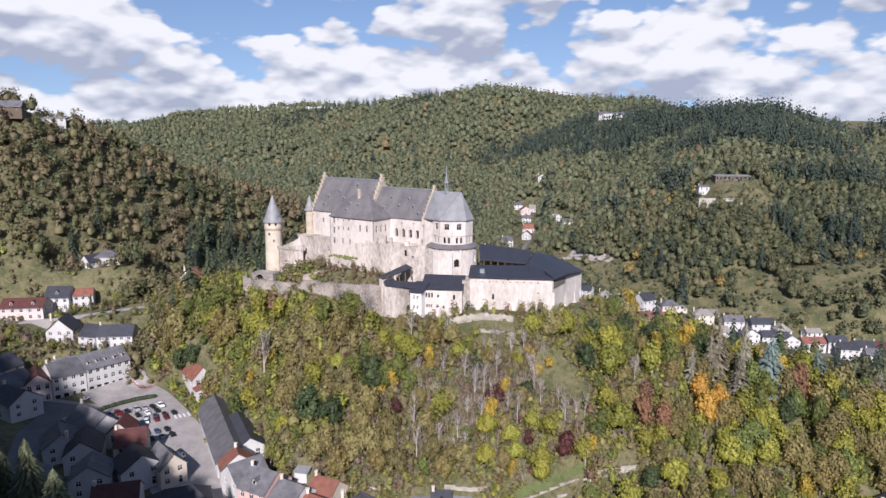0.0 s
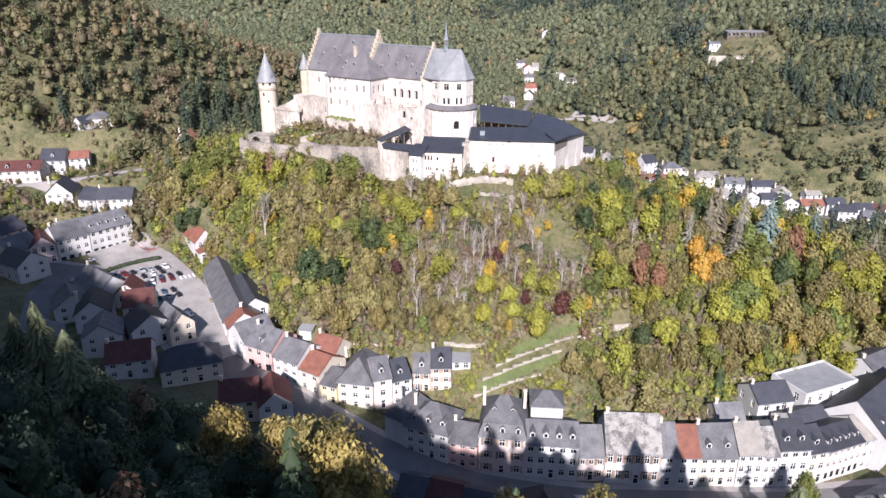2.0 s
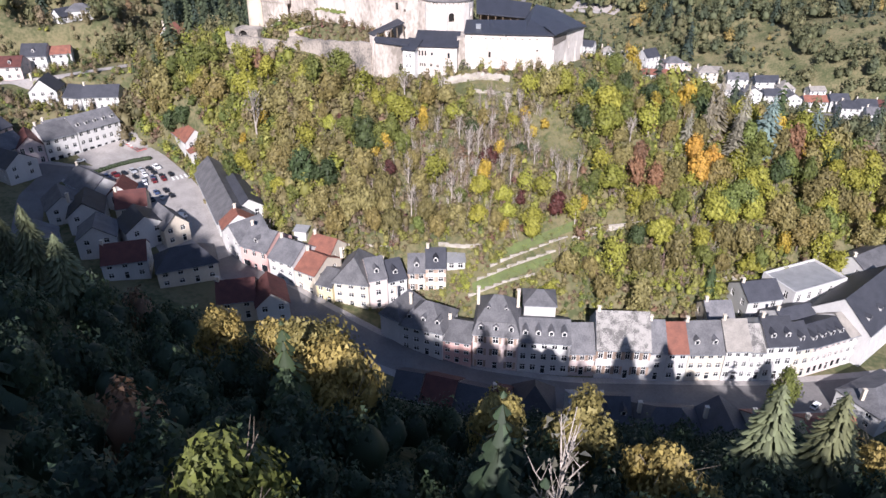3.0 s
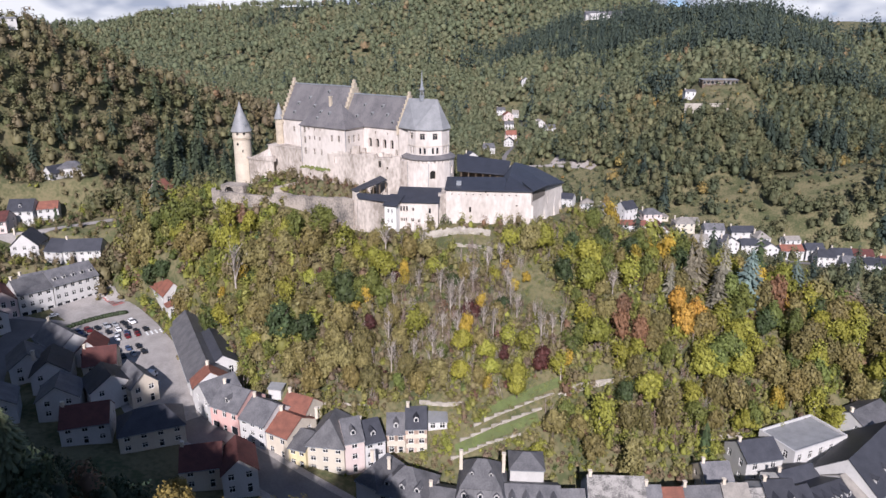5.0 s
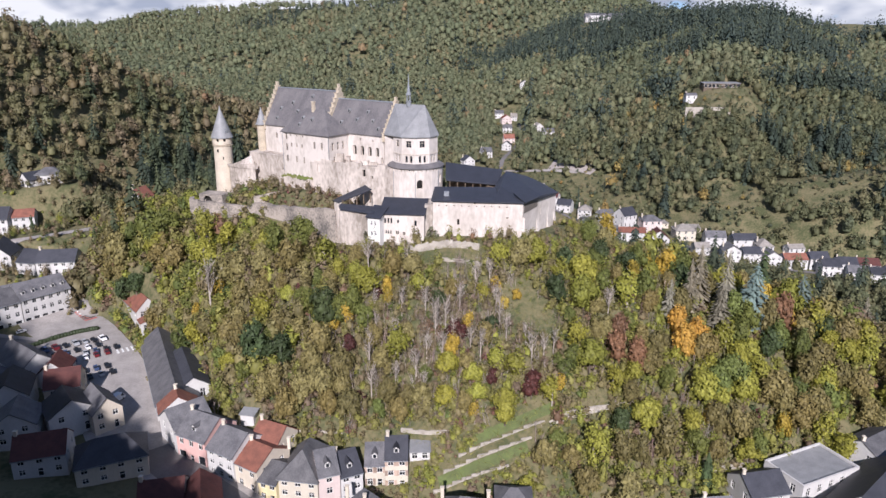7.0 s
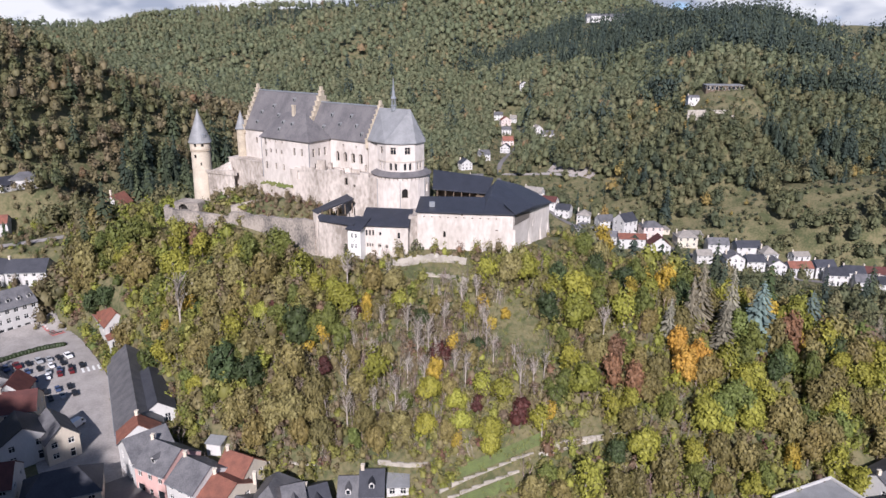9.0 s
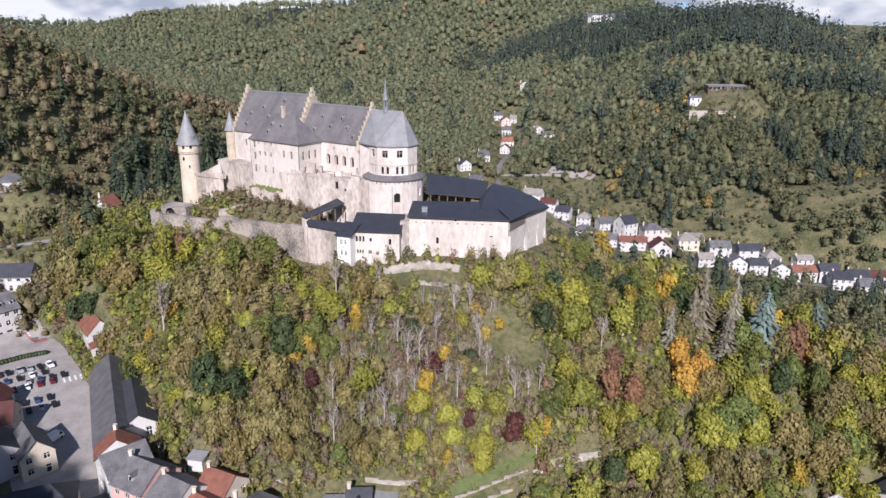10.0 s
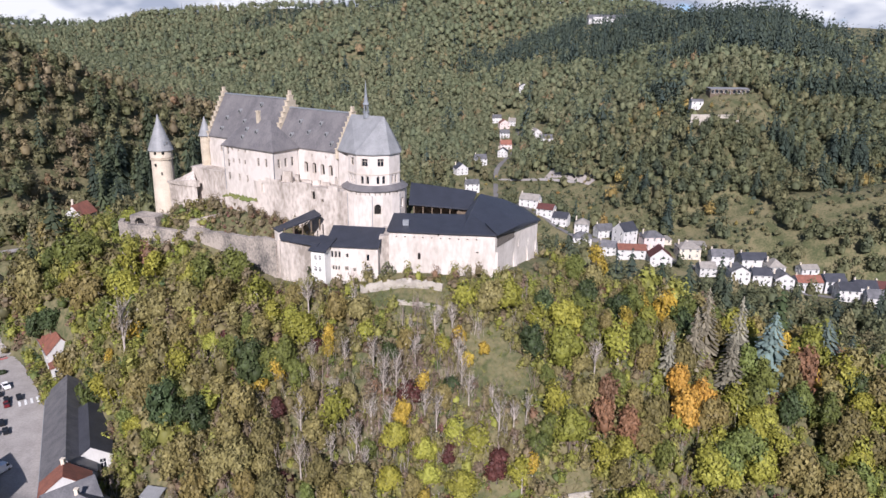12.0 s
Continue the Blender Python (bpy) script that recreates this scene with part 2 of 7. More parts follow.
simple("scree", (0.40, 0.36, 0.33), 0.95, (0.28, 0.25, 0.23), 0.2, bump=0.6, bump_scale=2)
simple("tyre", (0.02, 0.02, 0.02), 0.8, (0.03, 0.03, 0.03), 3)
for car_name, c in (("car_white", (0.78, 0.78, 0.78)), ("car_black", (0.016, 0.017, 0.020)), ("car_red", (0.14, 0.018, 0.02)), ("car_silver", (0.36, 0.37, 0.38)), ("car_blue", (0.05, 0.075, 0.15))):
    simple(car_name, c, 0.3, tuple(v * 0.94 for v in c), 1.0)

# ---- the lie of the land ----
# Each hill is a crest line (x, y, height) with its slope away from the crest.
def along(px, py, line):
    """Distance to a polyline, and the value carried along it at the nearest place."""
    best = np.full(px.shape, 1e9)
    val = np.zeros(px.shape)
    for a, b in zip(line[:-1], line[1:]):
        dx, dy = b[0] - a[0], b[1] - a[1]
        s = np.clip(((px - a[0]) * dx + (py - a[1]) * dy) / (dx * dx + dy * dy), 0, 1)
        d = np.hypot(px - a[0] - s * dx, py - a[1] - s * dy)
        near = d < best
        best = np.where(near, d, best)
        val = np.where(near, a[2] + s * (b[2] - a[2]), val)
    return best, val


def smoothstep(a, b, v):
    s = np.clip((v - a) / (b - a), 0, 1)
    return s * s * (3 - 2 * s)


SPUR = [(-112, 262, 20), (-78, 226, 30), (-50, 224, 35), (0, 196, 36.5), (26, 186, 35), (48, 180, 28), (80, 176, 17), (120, 172, 3), (180, 172, -14)]
CAMERA_HILL = [(-420, 40, 225), (-290, 0, 205), (-190, -45, 182), (-120, -52, 150), (-73, -52, 123), (-40, -52, 104), (0, -52, 91.5), (60, -56, 84), (160, -66, 72), (400, -66, 64)]
LEFT_HILL = [(-420, 250, 186), (-300, 290, 138), (-215, 315, 97), (-182, 350, 76.5), (-150, 390, 54), (-118, 430, 40), (-90, 480, 20)]
SADDLE = [(-260, 180, 40), (-190, 215, 15), (-150, 232, 13), (-125, 246, 16), (-112, 256, 20)]
BACK_HILL = [(-1500, 2300, 55), (-1050, 2000, 64), (-940, 1900, 74), (-840, 1870, 90), (-720, 1850, 114), (-620, 1850, 125), (-500, 1800, 129), (-300, 1650, 131), (-118, 1500, 134), (53, 1330, 150), (200, 1400, 136), (360, 1500, 134), (700, 1600, 120)]
CENTRAL_SPUR = [(53, 1330, 150), (-60, 1290, 116), (-220, 1230, 64), (-330, 1180, 50), (-440, 1130, 24)]
BACK_RIB = [(53, 1330, 150), (0, 1150, 100), (-40, 980, 52), (-20, 820, 12)]
WEST_RIB = [(-60, 1290, 116), (-180, 1100, 62), (-190, 900, 14)]
EAST_RIB = [(200, 1400, 136), (170, 1150, 92), (130, 950, 55), (105, 820, 10)]
RIGHT_HILL = [(700, 560, 102), (520, 800, 84), (400, 860, 90), (320, 800, 95), (262, 640, 74)]
PAVILION_SPUR = [(262, 640, 74), (215, 530, 47), (184, 489, 35)]
HOTEL_RIDGE = [(320, 800, 98), (260, 950, 98), (230, 1060, 96), (300, 1300, 125), (360, 1500, 134)]
EAST_HILL = [(700, 560, 110), (480, 430, 70), (330, 400, 36), (250, 402, 10), (205, 428, 0)]
FAR_RIDGE = [(-2600, 3000, 104), (-1450, 3050, 90), (-600, 3300, 110), (600, 3300, 120), (2600, 2600, 110)]
STREET = [(-190, 165, 12), (-150, 172, 8), (-118, 178, 5), (-96, 172, 4.2), (-74, 150, 3.6), (-55, 130, 2.5), (-38, 118, 0.6), (-20, 108, -3), (0, 101, -6.3), (20, 98, -7.2), (60, 99, -8.2), (85, 103, -8.6), (130, 112, -9.5), (220, 120, -12)]


FOOT = [(-400, 175, 70), (-230, 170, 25), (-165, 165, 10), (-140, 140, 7), (-118, 112, 6), (-92, 104, 5), (-60, 104, 3), (-30, 92, -1), (0, 82, -6), (60, 82, -8.4), (120, 88, -10), (400, 95, -14)]
LANE = [(-150, 182, 8), (-118, 176, 5), (-108, 142, 5), (-92, 112, 5), (-60, 108, 3), (-30, 96, -1), (0, 86, -6), (60, 86, -8.4), (120, 92, -10)]
BENCH = [(-74, 208, 29.5), (-52, 199, 31), (-30, 181, 33), (-15, 173.5, 33.2), (0, 175.5, 34.5), (22, 173, 34.2), (36, 190, 35)]
ROCK = [(-62, 219, 38.5), (-56, 215, 40.0), (-45, 209, 42.5), (-37, 203.5, 42.5), (-27, 197, 41.5), (-18, 192, 38)]


BENCHES = [([(-195, 228, 14), (-170, 236, 14.2), (-152, 246, 14.8), (-125, 252, 17), (-108, 258, 20.5)], 9, 17), ([(-150, 228, 10), (-128, 224, 9), (-115, 222, 9)], 6, 12),
           ([(-135, 186, 6), (-118, 204, 6.5)], 9, 16), ([(-163, 268, 28), (-143, 273, 29)], 6, 14),
           ([(60, 452, -17), (71, 440, -19), (79, 433, -22.5), (92, 422, -25), (104, 410, -23.5), (122, 396, -24.7), (137, 382, -25.2), (151, 373, -26.2), (166, 371, -27.5), (176, 363, -29.3), (186, 350, -31), (200, 346, -31.2), (216, 338, -31.5), (236, 336, -31.5)], 10, 26),
           ([(86, 402, -26.5), (109, 386, -26.8), (121, 376, -27.2), (140, 362, -28)], 5, 10),
           ([(21, 547, -16), (37, 577, -14), (57, 611, -13.5), (62, 648, -13), (64, 690, -9), (66, 728, -5), (75, 738, -4)], 10, 26),
           ([(84, 640, -1.5), (96, 614, -1.5)], 6, 16), ([(196, 534, 45.5), (216, 532, 46.5)], 8, 18)]


def height(px, py):
    px, py = np.asarray(px, float), np.asarray(py, float)
    floor = -28.5 + np.minimum(50, 0.085 * np.maximum(0, py - 460))
    rolls = 2.2 * np.sin(px * 0.031 + 1.3 * np.sin(py * 0.017)) * np.cos(py * 0.027 + 0.5)
    parts_ = [floor]
    for line, flat, slope in ((SPUR, 14, 0.72), (BENCH, 2.5, 0.72), (STREET, 20, 0.4), (LANE, 9, 0.4), (ROCK, 1.5, 1.15), (LEFT_HILL, 5, 0.95), (SADDLE, 20, 0.45),
                              (BACK_HILL, 40, 0.42), (CENTRAL_SPUR, 15, 0.42), (BACK_RIB, 15, 0.42), (WEST_RIB, 15, 0.4), (EAST_RIB, 15, 0.4), (RIGHT_HILL, 25, 0.46), (PAVILION_SPUR, 8, 0.8), (HOTEL_RIDGE, 40, 0.42), (EAST_HILL, 10, 0.45), (FAR_RIDGE, 60, 0.15)):
        d, z = along(px, py, line)
        parts_.append(z - slope * np.maximum(0, d - flat))
    # the hill over the street: a long even slope that steepens towards the houses at its foot
    d, z = along(px, py, CAMERA_HILL)
    df, zf = along(px, py, FOOT)
    behind = py < np.interp(px, [p[0] for p in FOOT], [p[1] for p in FOOT])
    parts_.append(np.minimum(z - 0.67 * np.maximum(0, d - 4), zf + df * np.where(behind, 1.1, -0.5)))
    stack = np.stack(parts_)
    k = 2.5
    top = stack.max(0)
    h = top + k * np.log(np.exp((stack - top) / k).sum(0)) - k * 0.35
    near = np.hypot(px, py - 150)
    h = h + rolls * smoothstep(330, 600, near)
    d, z = along(px, py, STREET)
    h = h + (z - h) * (1 - smoothstep(9, 26, d))
    # the market place between the street and the foot of the castle hill
    d, z = along(px, py, [(-105, 188, 5), (-84, 172, 4.6), (-72, 152, 3.6)])
    h = h + (z - h) * (1 - smoothstep(11, 18, d))
    # level ground under the upper houses
    for line, inner, outer in BENCHES:
        d, z = along(px, py, line)
        h = h + (z - h) * (1 - smoothstep(inner, outer, d))
    return h


def ground_z(x, y):
    return float(height(np.array([x]), np.array([y]))[0])


def graded(a, b, lo, hi, fine, growth):
    """Grid lines from lo to hi, fine between a and b and wider further out."""
    mid = list(np.arange(a, b + 0.01, fine))
    left, right, step = [a], [b], fine
    while left[-1] > lo or right[-1] < hi:
        step = min(step * growth, 45)
        if left[-1] > lo:
            left.append(left[-1] - step)
        if right[-1] < hi:
            right.append(right[-1] + step)
    return np.array(left[:0:-1] + mid + right[1:])


gx = graded(-150, 130, -3200, 3200, 2.0, 1.06)
gy = graded(20, 270, -500, 3700, 2.0, 1.05)
GX, GY = np.meshgrid(gx, gy)
GZ = height(GX, GY)
n_x, n_y = len(gx), len(gy)
ids = np.arange(n_x * n_y).reshape(n_y, n_x)
quads = np.stack([ids[:-1, :-1], ids[:-1, 1:], ids[1:, 1:], ids[1:, :-1]], -1).reshape(-1, 4)


def mesh_of(name, verts, faces, material=None, smooth=False):
    """A mesh from arrays; faces all with the same number of corners."""
    me = bpy.data.meshes.new(name)
    verts, faces = np.asarray(verts, np.float32), np.asarray(faces, np.int32)
    me.vertices.add(len(verts))
    me.vertices.foreach_set("co", verts.ravel())
    n = faces.shape[1]
    me.loops.add(faces.size)
    me.loops.foreach_set("vertex_index", faces.ravel())
    me.polygons.add(len(faces))
    me.polygons.foreach_set("loop_start", np.arange(0, faces.size, n, dtype=np.int32))
    if smooth:
        me.polygons.foreach_set("use_smooth", np.ones(len(faces), bool))
    me.update(calc_edges=True)
    if material:
        me.materials.append(material)
    return me


ground = new("ground", mesh_of("ground", np.stack([GX, GY, GZ], -1).reshape(-1, 3), quads, MAT["soil"], True))
tagged(ground, "brown and green hillside earth with dry grass and leaf litter", "ground", kind="structure")

# ---- how things are put together ----
def thing(name, place, label, category, group="", kind=""):
    """An Empty at the thing's base, to carry its parts."""
    ob = new(name)
    ob.location = place
    ob.empty_display_size = 0.3
    return tagged(ob, label, category, group, kind)


def hang(ob, parent):
    """Puts ob, whose mesh is in world places, under a thing (or under one of its parts)."""
    ob.parent = parent
    if parent.type == "EMPTY":
        ob.matrix_parent_inverse = Matrix.Translation(parent.location).inverted()
    return ob


def part(name, bm, material, parent, label="", smooth=False):
    """A bmesh as one mesh object under a thing or under a part."""
    me = bpy.data.meshes.new(name)
    bmesh.ops.recalc_face_normals(bm, faces=bm.faces)
    bm.to_mesh(me)
    bm.free()
    me.materials.append(MAT[material] if isinstance(material, str) else material)
    if smooth:
        me.polygons.foreach_set("use_smooth", np.ones(len(me.polygons), bool))
    ob = hang(new(name, me), parent)
    return tagged(ob, label) if label else ob


def poly(bm, pts):
    return bm.faces.new([bm.verts.new(p) for p in pts])


def prism(bm, pts, z0, z1):
    """A solid over a plan outline; z0 and z1 are numbers, or one number a corner."""
    n = len(pts)
    lo = [z0] * n if np.isscalar(z0) else z0
    hi = [z1] * n if np.isscalar(z1) else z1
    a = [bm.verts.new((p[0], p[1], z)) for p, z in zip(pts, lo)]
    b = [bm.verts.new((p[0], p[1], z)) for p, z in zip(pts, hi)]
    for i in range(n):
        j = (i + 1) % n
        bm.faces.new((a[i], a[j], b[j], b[i]))
    bm.faces.new(b)
    bm.faces.new(a[::-1])


def box(bm, m, sx, sy, sz):
    """A box on the ground plane of m, centred in x and y."""
    bmesh.ops.create_cube(bm, size=1, matrix=m @ Matrix.Translation((0, 0, sz / 2)) @ Matrix.Diagonal((sx, sy, sz, 1)))


def lathe(bm, cx, cy, rings, n=24, start=0.0, sweep=2 * math.pi):
    """Rings of (radius, z) joined round a middle."""
    loops = []
    for r, z in rings:
        loops.append([bm.verts.new((cx + r * math.cos(start + sweep * i / n), cy + r * math.sin(start + sweep * i / n), z)) for i in range(n)])
    for a, b in zip(loops[:-1], loops[1:]):
        for i in range(n):
            j = (i + 1) % n
            bm.faces.new((a[i], a[j], b[j], b[i]))
    bm.faces.new(loops[0][::-1])
    bm.faces.new(loops[-1])


def slab(bm, pts, thick=0.25):
    """A flat piece of roof or ramp over any planar outline, with thickness below it."""
    a = [Vector(p) for p in pts]
    up = [bm.verts.new(p) for p in a]
    dn = [bm.verts.new(p - Vector((0, 0, thick))) for p in a]
    n = len(a)
    bm.faces.new(up)
    bm.faces.new(dn[::-1])
    for i in range(n):
        j = (i + 1) % n
        bm.faces.new((up[j], up[i], dn[i], dn[j]))


def wall_face(bm, p0, p1, z0, z1, holes=(), depth=0.3):
    """The outside of a wall from p0 to p1 (left to right, seen from outside), with its openings and their reveals."""
    p0, p1 = Vector((p0[0], p0[1])), Vector((p1[0], p1[1]))
    length = (p1 - p0).length
    d = (p1 - p0) / length
    inward = Vector((-d.y, d.x))

    def at(u, z, w=0.0):
        q = p0 + d * u + inward * w
        return (q.x, q.y, z)

    us = sorted({0.0, length, *[h[0] for h in holes], *[h[1] for h in holes]})
    zs = sorted({z0, z1, *[h[2] for h in holes], *[h[3] for h in holes]})
    for u0, u1 in zip(us[:-1], us[1:]):
        for a, b in zip(zs[:-1], zs[1:]):
            um, zm = (u0 + u1) / 2, (a + b) / 2
            if not any(h[0] < um < h[1] and h[2] < zm < h[3] for h in holes):
                poly(bm, (at(u0, a), at(u1, a), at(u1, b), at(u0, b)))
    for h in holes:
        u0, u1, a, b = h[:4]
        poly(bm, (at(u0, a), at(u0, b), at(u0, b, depth), at(u0, a, depth)))
        poly(bm, (at(u1, b), at(u1, a), at(u1, a, depth), at(u1, b, depth)))
        poly(bm, (at(u0, b), at(u1, b), at(u1, b, depth), at(u0, b, depth)))
        poly(bm, (at(u1, a), at(u0, a), at(u0, a, depth), at(u1, a, depth)))
        if len(h) > 4 and h[4] == "arch":
            r = (u1 - u0) / 2
            for s in (-1, 1):
                corner = u0 if s < 0 else u1
                for i in range(4):
                    t0, t1 = math.pi / 2 * i / 4, math.pi / 2 * (i + 1) / 4
                    q = [(u0 + r + s * r * math.cos(t), b - r + r * math.sin(t)) for t in (t0, t1)]
                    poly(bm, (at(corner, b), at(*q[0]), at(*q[1])))


FRAMES = {}


def window(parent, p0, p1, hole, depth, style="cross", frame_mat="white_frame"):
    """A window in an opening: frame with its bars, and the pane behind them; style void has a near-black sheet for the
    unlit inside.
    """
    u0, u1, a, b = hole[:4]
    w, h = round(u1 - u0, 2), round(b - a, 2)
    key = (w, h, style, frame_mat)
    if key not in FRAMES:
        bm = bmesh.new()
        t = 0.07 if w < 1.6 else 0.1
        bars = [(-w / 2, -w / 2 + t, 0, h), (w / 2 - t, w / 2, 0, h), (-w / 2 + t, w / 2 - t, 0, t), (-w / 2 + t, w / 2 - t, h - t, h)]
        if style in ("cross", "mullion"):
            bars.append((-t / 2, t / 2, t, h - t))
        if style in ("cross", "door"):
            bars += [(-w / 2 + t, -t / 2 if style == "cross" else w / 2 - t, h * 0.64, h * 0.64 + t)]
            if style == "cross":
                bars.append((t / 2, w / 2 - t, h * 0.64, h * 0.64 + t))
        for x0, x1, zb, zt in bars:
            box(bm, Matrix.Translation(((x0 + x1) / 2, 0, zb)), x1 - x0, 0.08, zt - zb)
        me = bpy.data.meshes.new("window")
        bm.to_mesh(me)
        bm.free()
        me.materials.append(MAT[frame_mat])
        bm = bmesh.new()
        box(bm, Matrix.Translation((0, 0.05, 0)), w, 0.03, h)
        pane = bpy.data.meshes.new("pane")
        bm.to_mesh(pane)
        bm.free()
        pane.materials.append(MAT["dark_void" if style == "void" else "window_glass"])
        FRAMES[key] = (me, pane)
    d = Vector((p1[0] - p0[0], p1[1] - p0[1])).normalized()
    inward = Vector((-d.y, d.x))
    q = Vector((p0[0], p0[1])) + d * (u0 + u1) / 2 + inward * depth * 0.75
    m = Matrix(((d.x, inward.x, 0, q.x), (d.y, inward.y, 0, q.y), (0, 0, 1, a), (0, 0, 0, 1)))
    me, pane = FRAMES[key]
    ob = hang(new("door" if style == "door" else "window", me), parent)
    ob.matrix_basis = m
    glass_ob = new("pane", pane)
    glass_ob.parent = ob
    return ob


def shell(parent, outline, z0, z1, holes, material, depth=0.3, name="wall", style="cross", frame_mat="white_frame", top=True):
    """Walls round an outline (counter-clockwise); holes: {side: [(u0, u1, z0, z1, shape)]}, each with its window."""
    n = len(outline)
    bm = bmesh.new()
    for i in range(n):
        wall_face(bm, outline[i], outline[(i + 1) % n], z0, z1, holes.get(i, ()), depth)
    if top:
        poly(bm, [(p[0], p[1], z1) for p in outline])
    bmesh.ops.remove_doubles(bm, verts=bm.verts, dist=0.001)
    ob = part(name, bm, material, parent)
    for i, hs in holes.items():
        for h in hs:
            kind = h[5] if len(h) > 5 else style
            window(parent, outline[i], outline[(i + 1) % n], h, depth, kind, frame_mat)
    return ob


def hull_roof(bm, eaves, ridge, thick=0.2):
    """A roof that spans an eaves outline and a ridge, closed below."""
    vs = [bm.verts.new(p) for p in eaves] + [bm.verts.new(p) for p in ridge] + [bm.verts.new((p[0], p[1], p[2] - thick)) for p in eaves]
    bmesh.ops.convex_hull(bm, input=vs)


def grow(outline, by):
    """The outline pushed outwards (it is convex and counter-clockwise)."""
    out = []
    n = len(outline)
    for i in range(n):
        a, b, c = (Vector(outline[k][:2]) for k in (i - 1, i, (i + 1) % n))
        n1 = Vector(((b - a).y, -(b - a).x)).normalized()
        n2 = Vector(((c - b).y, -(c - b).x)).normalized()
        s = (n1 + n2) / max(0.3, 1 + n1.dot(n2))
        out.append((b.x + s.x * by, b.y + s.y * by))
    return out

# ---- the castle ----
# A frame along the palace ridge: u runs along it, v points away from the valley street.
CO, CU, CV = Vector((-28.7, 218.8)), Vector((0.83, -0.557)), Vector((0.557, 0.83))


def cp(u, v):
    q = CO + CU * u + CV * v
    return (q.x, q.y)


def cz(u, v, z):
    q = cp(u, v)
    return (q[0], q[1], z)


def rect(u0, u1, v0, v1):
    return [cp(u0, v0), cp(u1, v0), cp(u1, v1), cp(u0, v1)]


def row(first, last, n, width, z0, z1, shape="rect", style="cross"):
    return [(c - width / 2, c + width / 2, z0, z1, shape, style) for c in np.linspace(first, last, n).tolist()]


def gable_roof(parent, u0, u1, v0, v1, eave, ridge_v, ridge, material, over=0.35):
    bm = bmesh.new()
    drop = over * 0.9
    slab(bm, (cz(u0, v0 - over, eave - drop), cz(u1, v0 - over, eave - drop), cz(u1, ridge_v, ridge), cz(u0, ridge_v, ridge)), 0.3)
    slab(bm, (cz(u1, v1 + over, eave - drop), cz(u0, v1 + over, eave - drop), cz(u0, ridge_v, ridge), cz(u1, ridge_v, ridge)), 0.3)
    ob = part("roof", bm, material, parent)
    bm = bmesh.new()
    for u, v, z in ((u0, ridge_v, ridge),):
        slab(bm, (cz(u0, v - 0.25, z + 0.02), cz(u1, v - 0.25, z + 0.02), cz(u1, v + 0.25, z + 0.14), cz(u0, v + 0.25, z + 0.14)), 0.2)
    part("ridge_cap", bm, "lead", parent)
    return ob


def stepped_gable(parent, u, v0, v1, base, peak, steps, thick=0.9):
    """A gable wall whose top climbs in steps to a peak."""
    bm = bmesh.new()
    mid = (v0 + v1) / 2
    for s in (-1, 1):
        edge = v0 if s < 0 else v1
        for i in range(steps):
            a = edge + (mid - edge) * i / steps
            b = edge + (mid - edge) * (i + 1) / steps
            z = base + (peak - base) * (i + 0.75) / steps
            lo, hi = sorted((a, b))
            prism(bm, [cp(u - thick / 2, lo), cp(u + thick / 2, lo), cp(u + thick / 2, hi), cp(u - thick / 2, hi)], base - 1.5, z)
            cap = 0.12
            prism(bm, [cp(u - thick / 2 - cap, lo - cap), cp(u + thick / 2 + cap, lo - cap), cp(u + thick / 2 + cap, hi + cap), cp(u - thick / 2 - cap, hi + cap)], z, z + 0.18)
    prism(bm, [cp(u - 0.35, mid - 0.35), cp(u + 0.35, mid - 0.35), cp(u + 0.35, mid + 0.35), cp(u - 0.35, mid + 0.35)], peak - 1, peak + 1.0)
    part("stepped_gable", bm, "tan_stone", parent, "yellowish stone gable climbing in steps")


def roof_eye(parent, u, v0, eave, ridge_v, ridge, s):
    """A small oval dormer on the front slope, s of the way up."""
    v = v0 + (ridge_v - v0) * s
    z = eave + (ridge - eave) * s
    x, y = cp(u, v)
    m = Matrix.Translation((x, y, z)) @ Matrix.Rotation(math.atan2(CU.y, CU.x), 4, "Z")
    bm = bmesh.new()
    for y0, y1, r in ((-0.5, 1.2, 0.48),):
        ring = [(r * 0.8 * math.cos(t), r * 1.25 * math.sin(t) + 0.35) for t in np.linspace(0, 2 * math.pi, 10, endpoint=False)]
        a = [bm.verts.new(m @ Vector((p[0], y0, p[1]))) for p in ring]
        b = [bm.verts.new(m @ Vector((p[0], y1, p[1]))) for p in ring]
        for i in range(10):
            bm.faces.new((a[i], a[(i + 1) % 10], b[(i + 1) % 10], b[i]))
        bm.faces.new(a[::-1])
    ob = part("dormer", bm, "slate_light", parent, "small oval slate dormer")
    bm = bmesh.new()
    poly(bm, [m @ Vector((p[0] * 0.62, -0.53, (p[1] - 0.35) * 0.62 + 0.35)) for p in ring])
    part("pane", bm, "window_glass", ob)


# The great palace with the tall roof
palace = thing("palace", cz(-13, 0, 36), "tall pale rendered castle palace with a steep grey slate roof", "castle")
out = rect(-26, 0, -6.3, 6.3)
shell(palace, out, 34, 57.9, {0: row(5, 9, 2, 0.9, 53.5, 55.2)}, "castle_render", 0.4, frame_mat="stone_frame")
gable_roof(palace, -25.6, -0.3, -6.3, 6.3, 57.9, 0, 68.5, "slate")
for u, s in ((-21, 0.14), (-20.5, 0.4), (-16.4, 0.58), (-9.2, 0.78), (-13.2, 0.36)):
    roof_eye(palace, u, -6.3, 57.9, 0, 68.5, s)
stepped_gable(palace, -26, -6.7, 6.7, 57.5, 69.2, 9)
stepped_gable(palace, 0, -6.7, 6.7, 57.5, 69.6, 9)

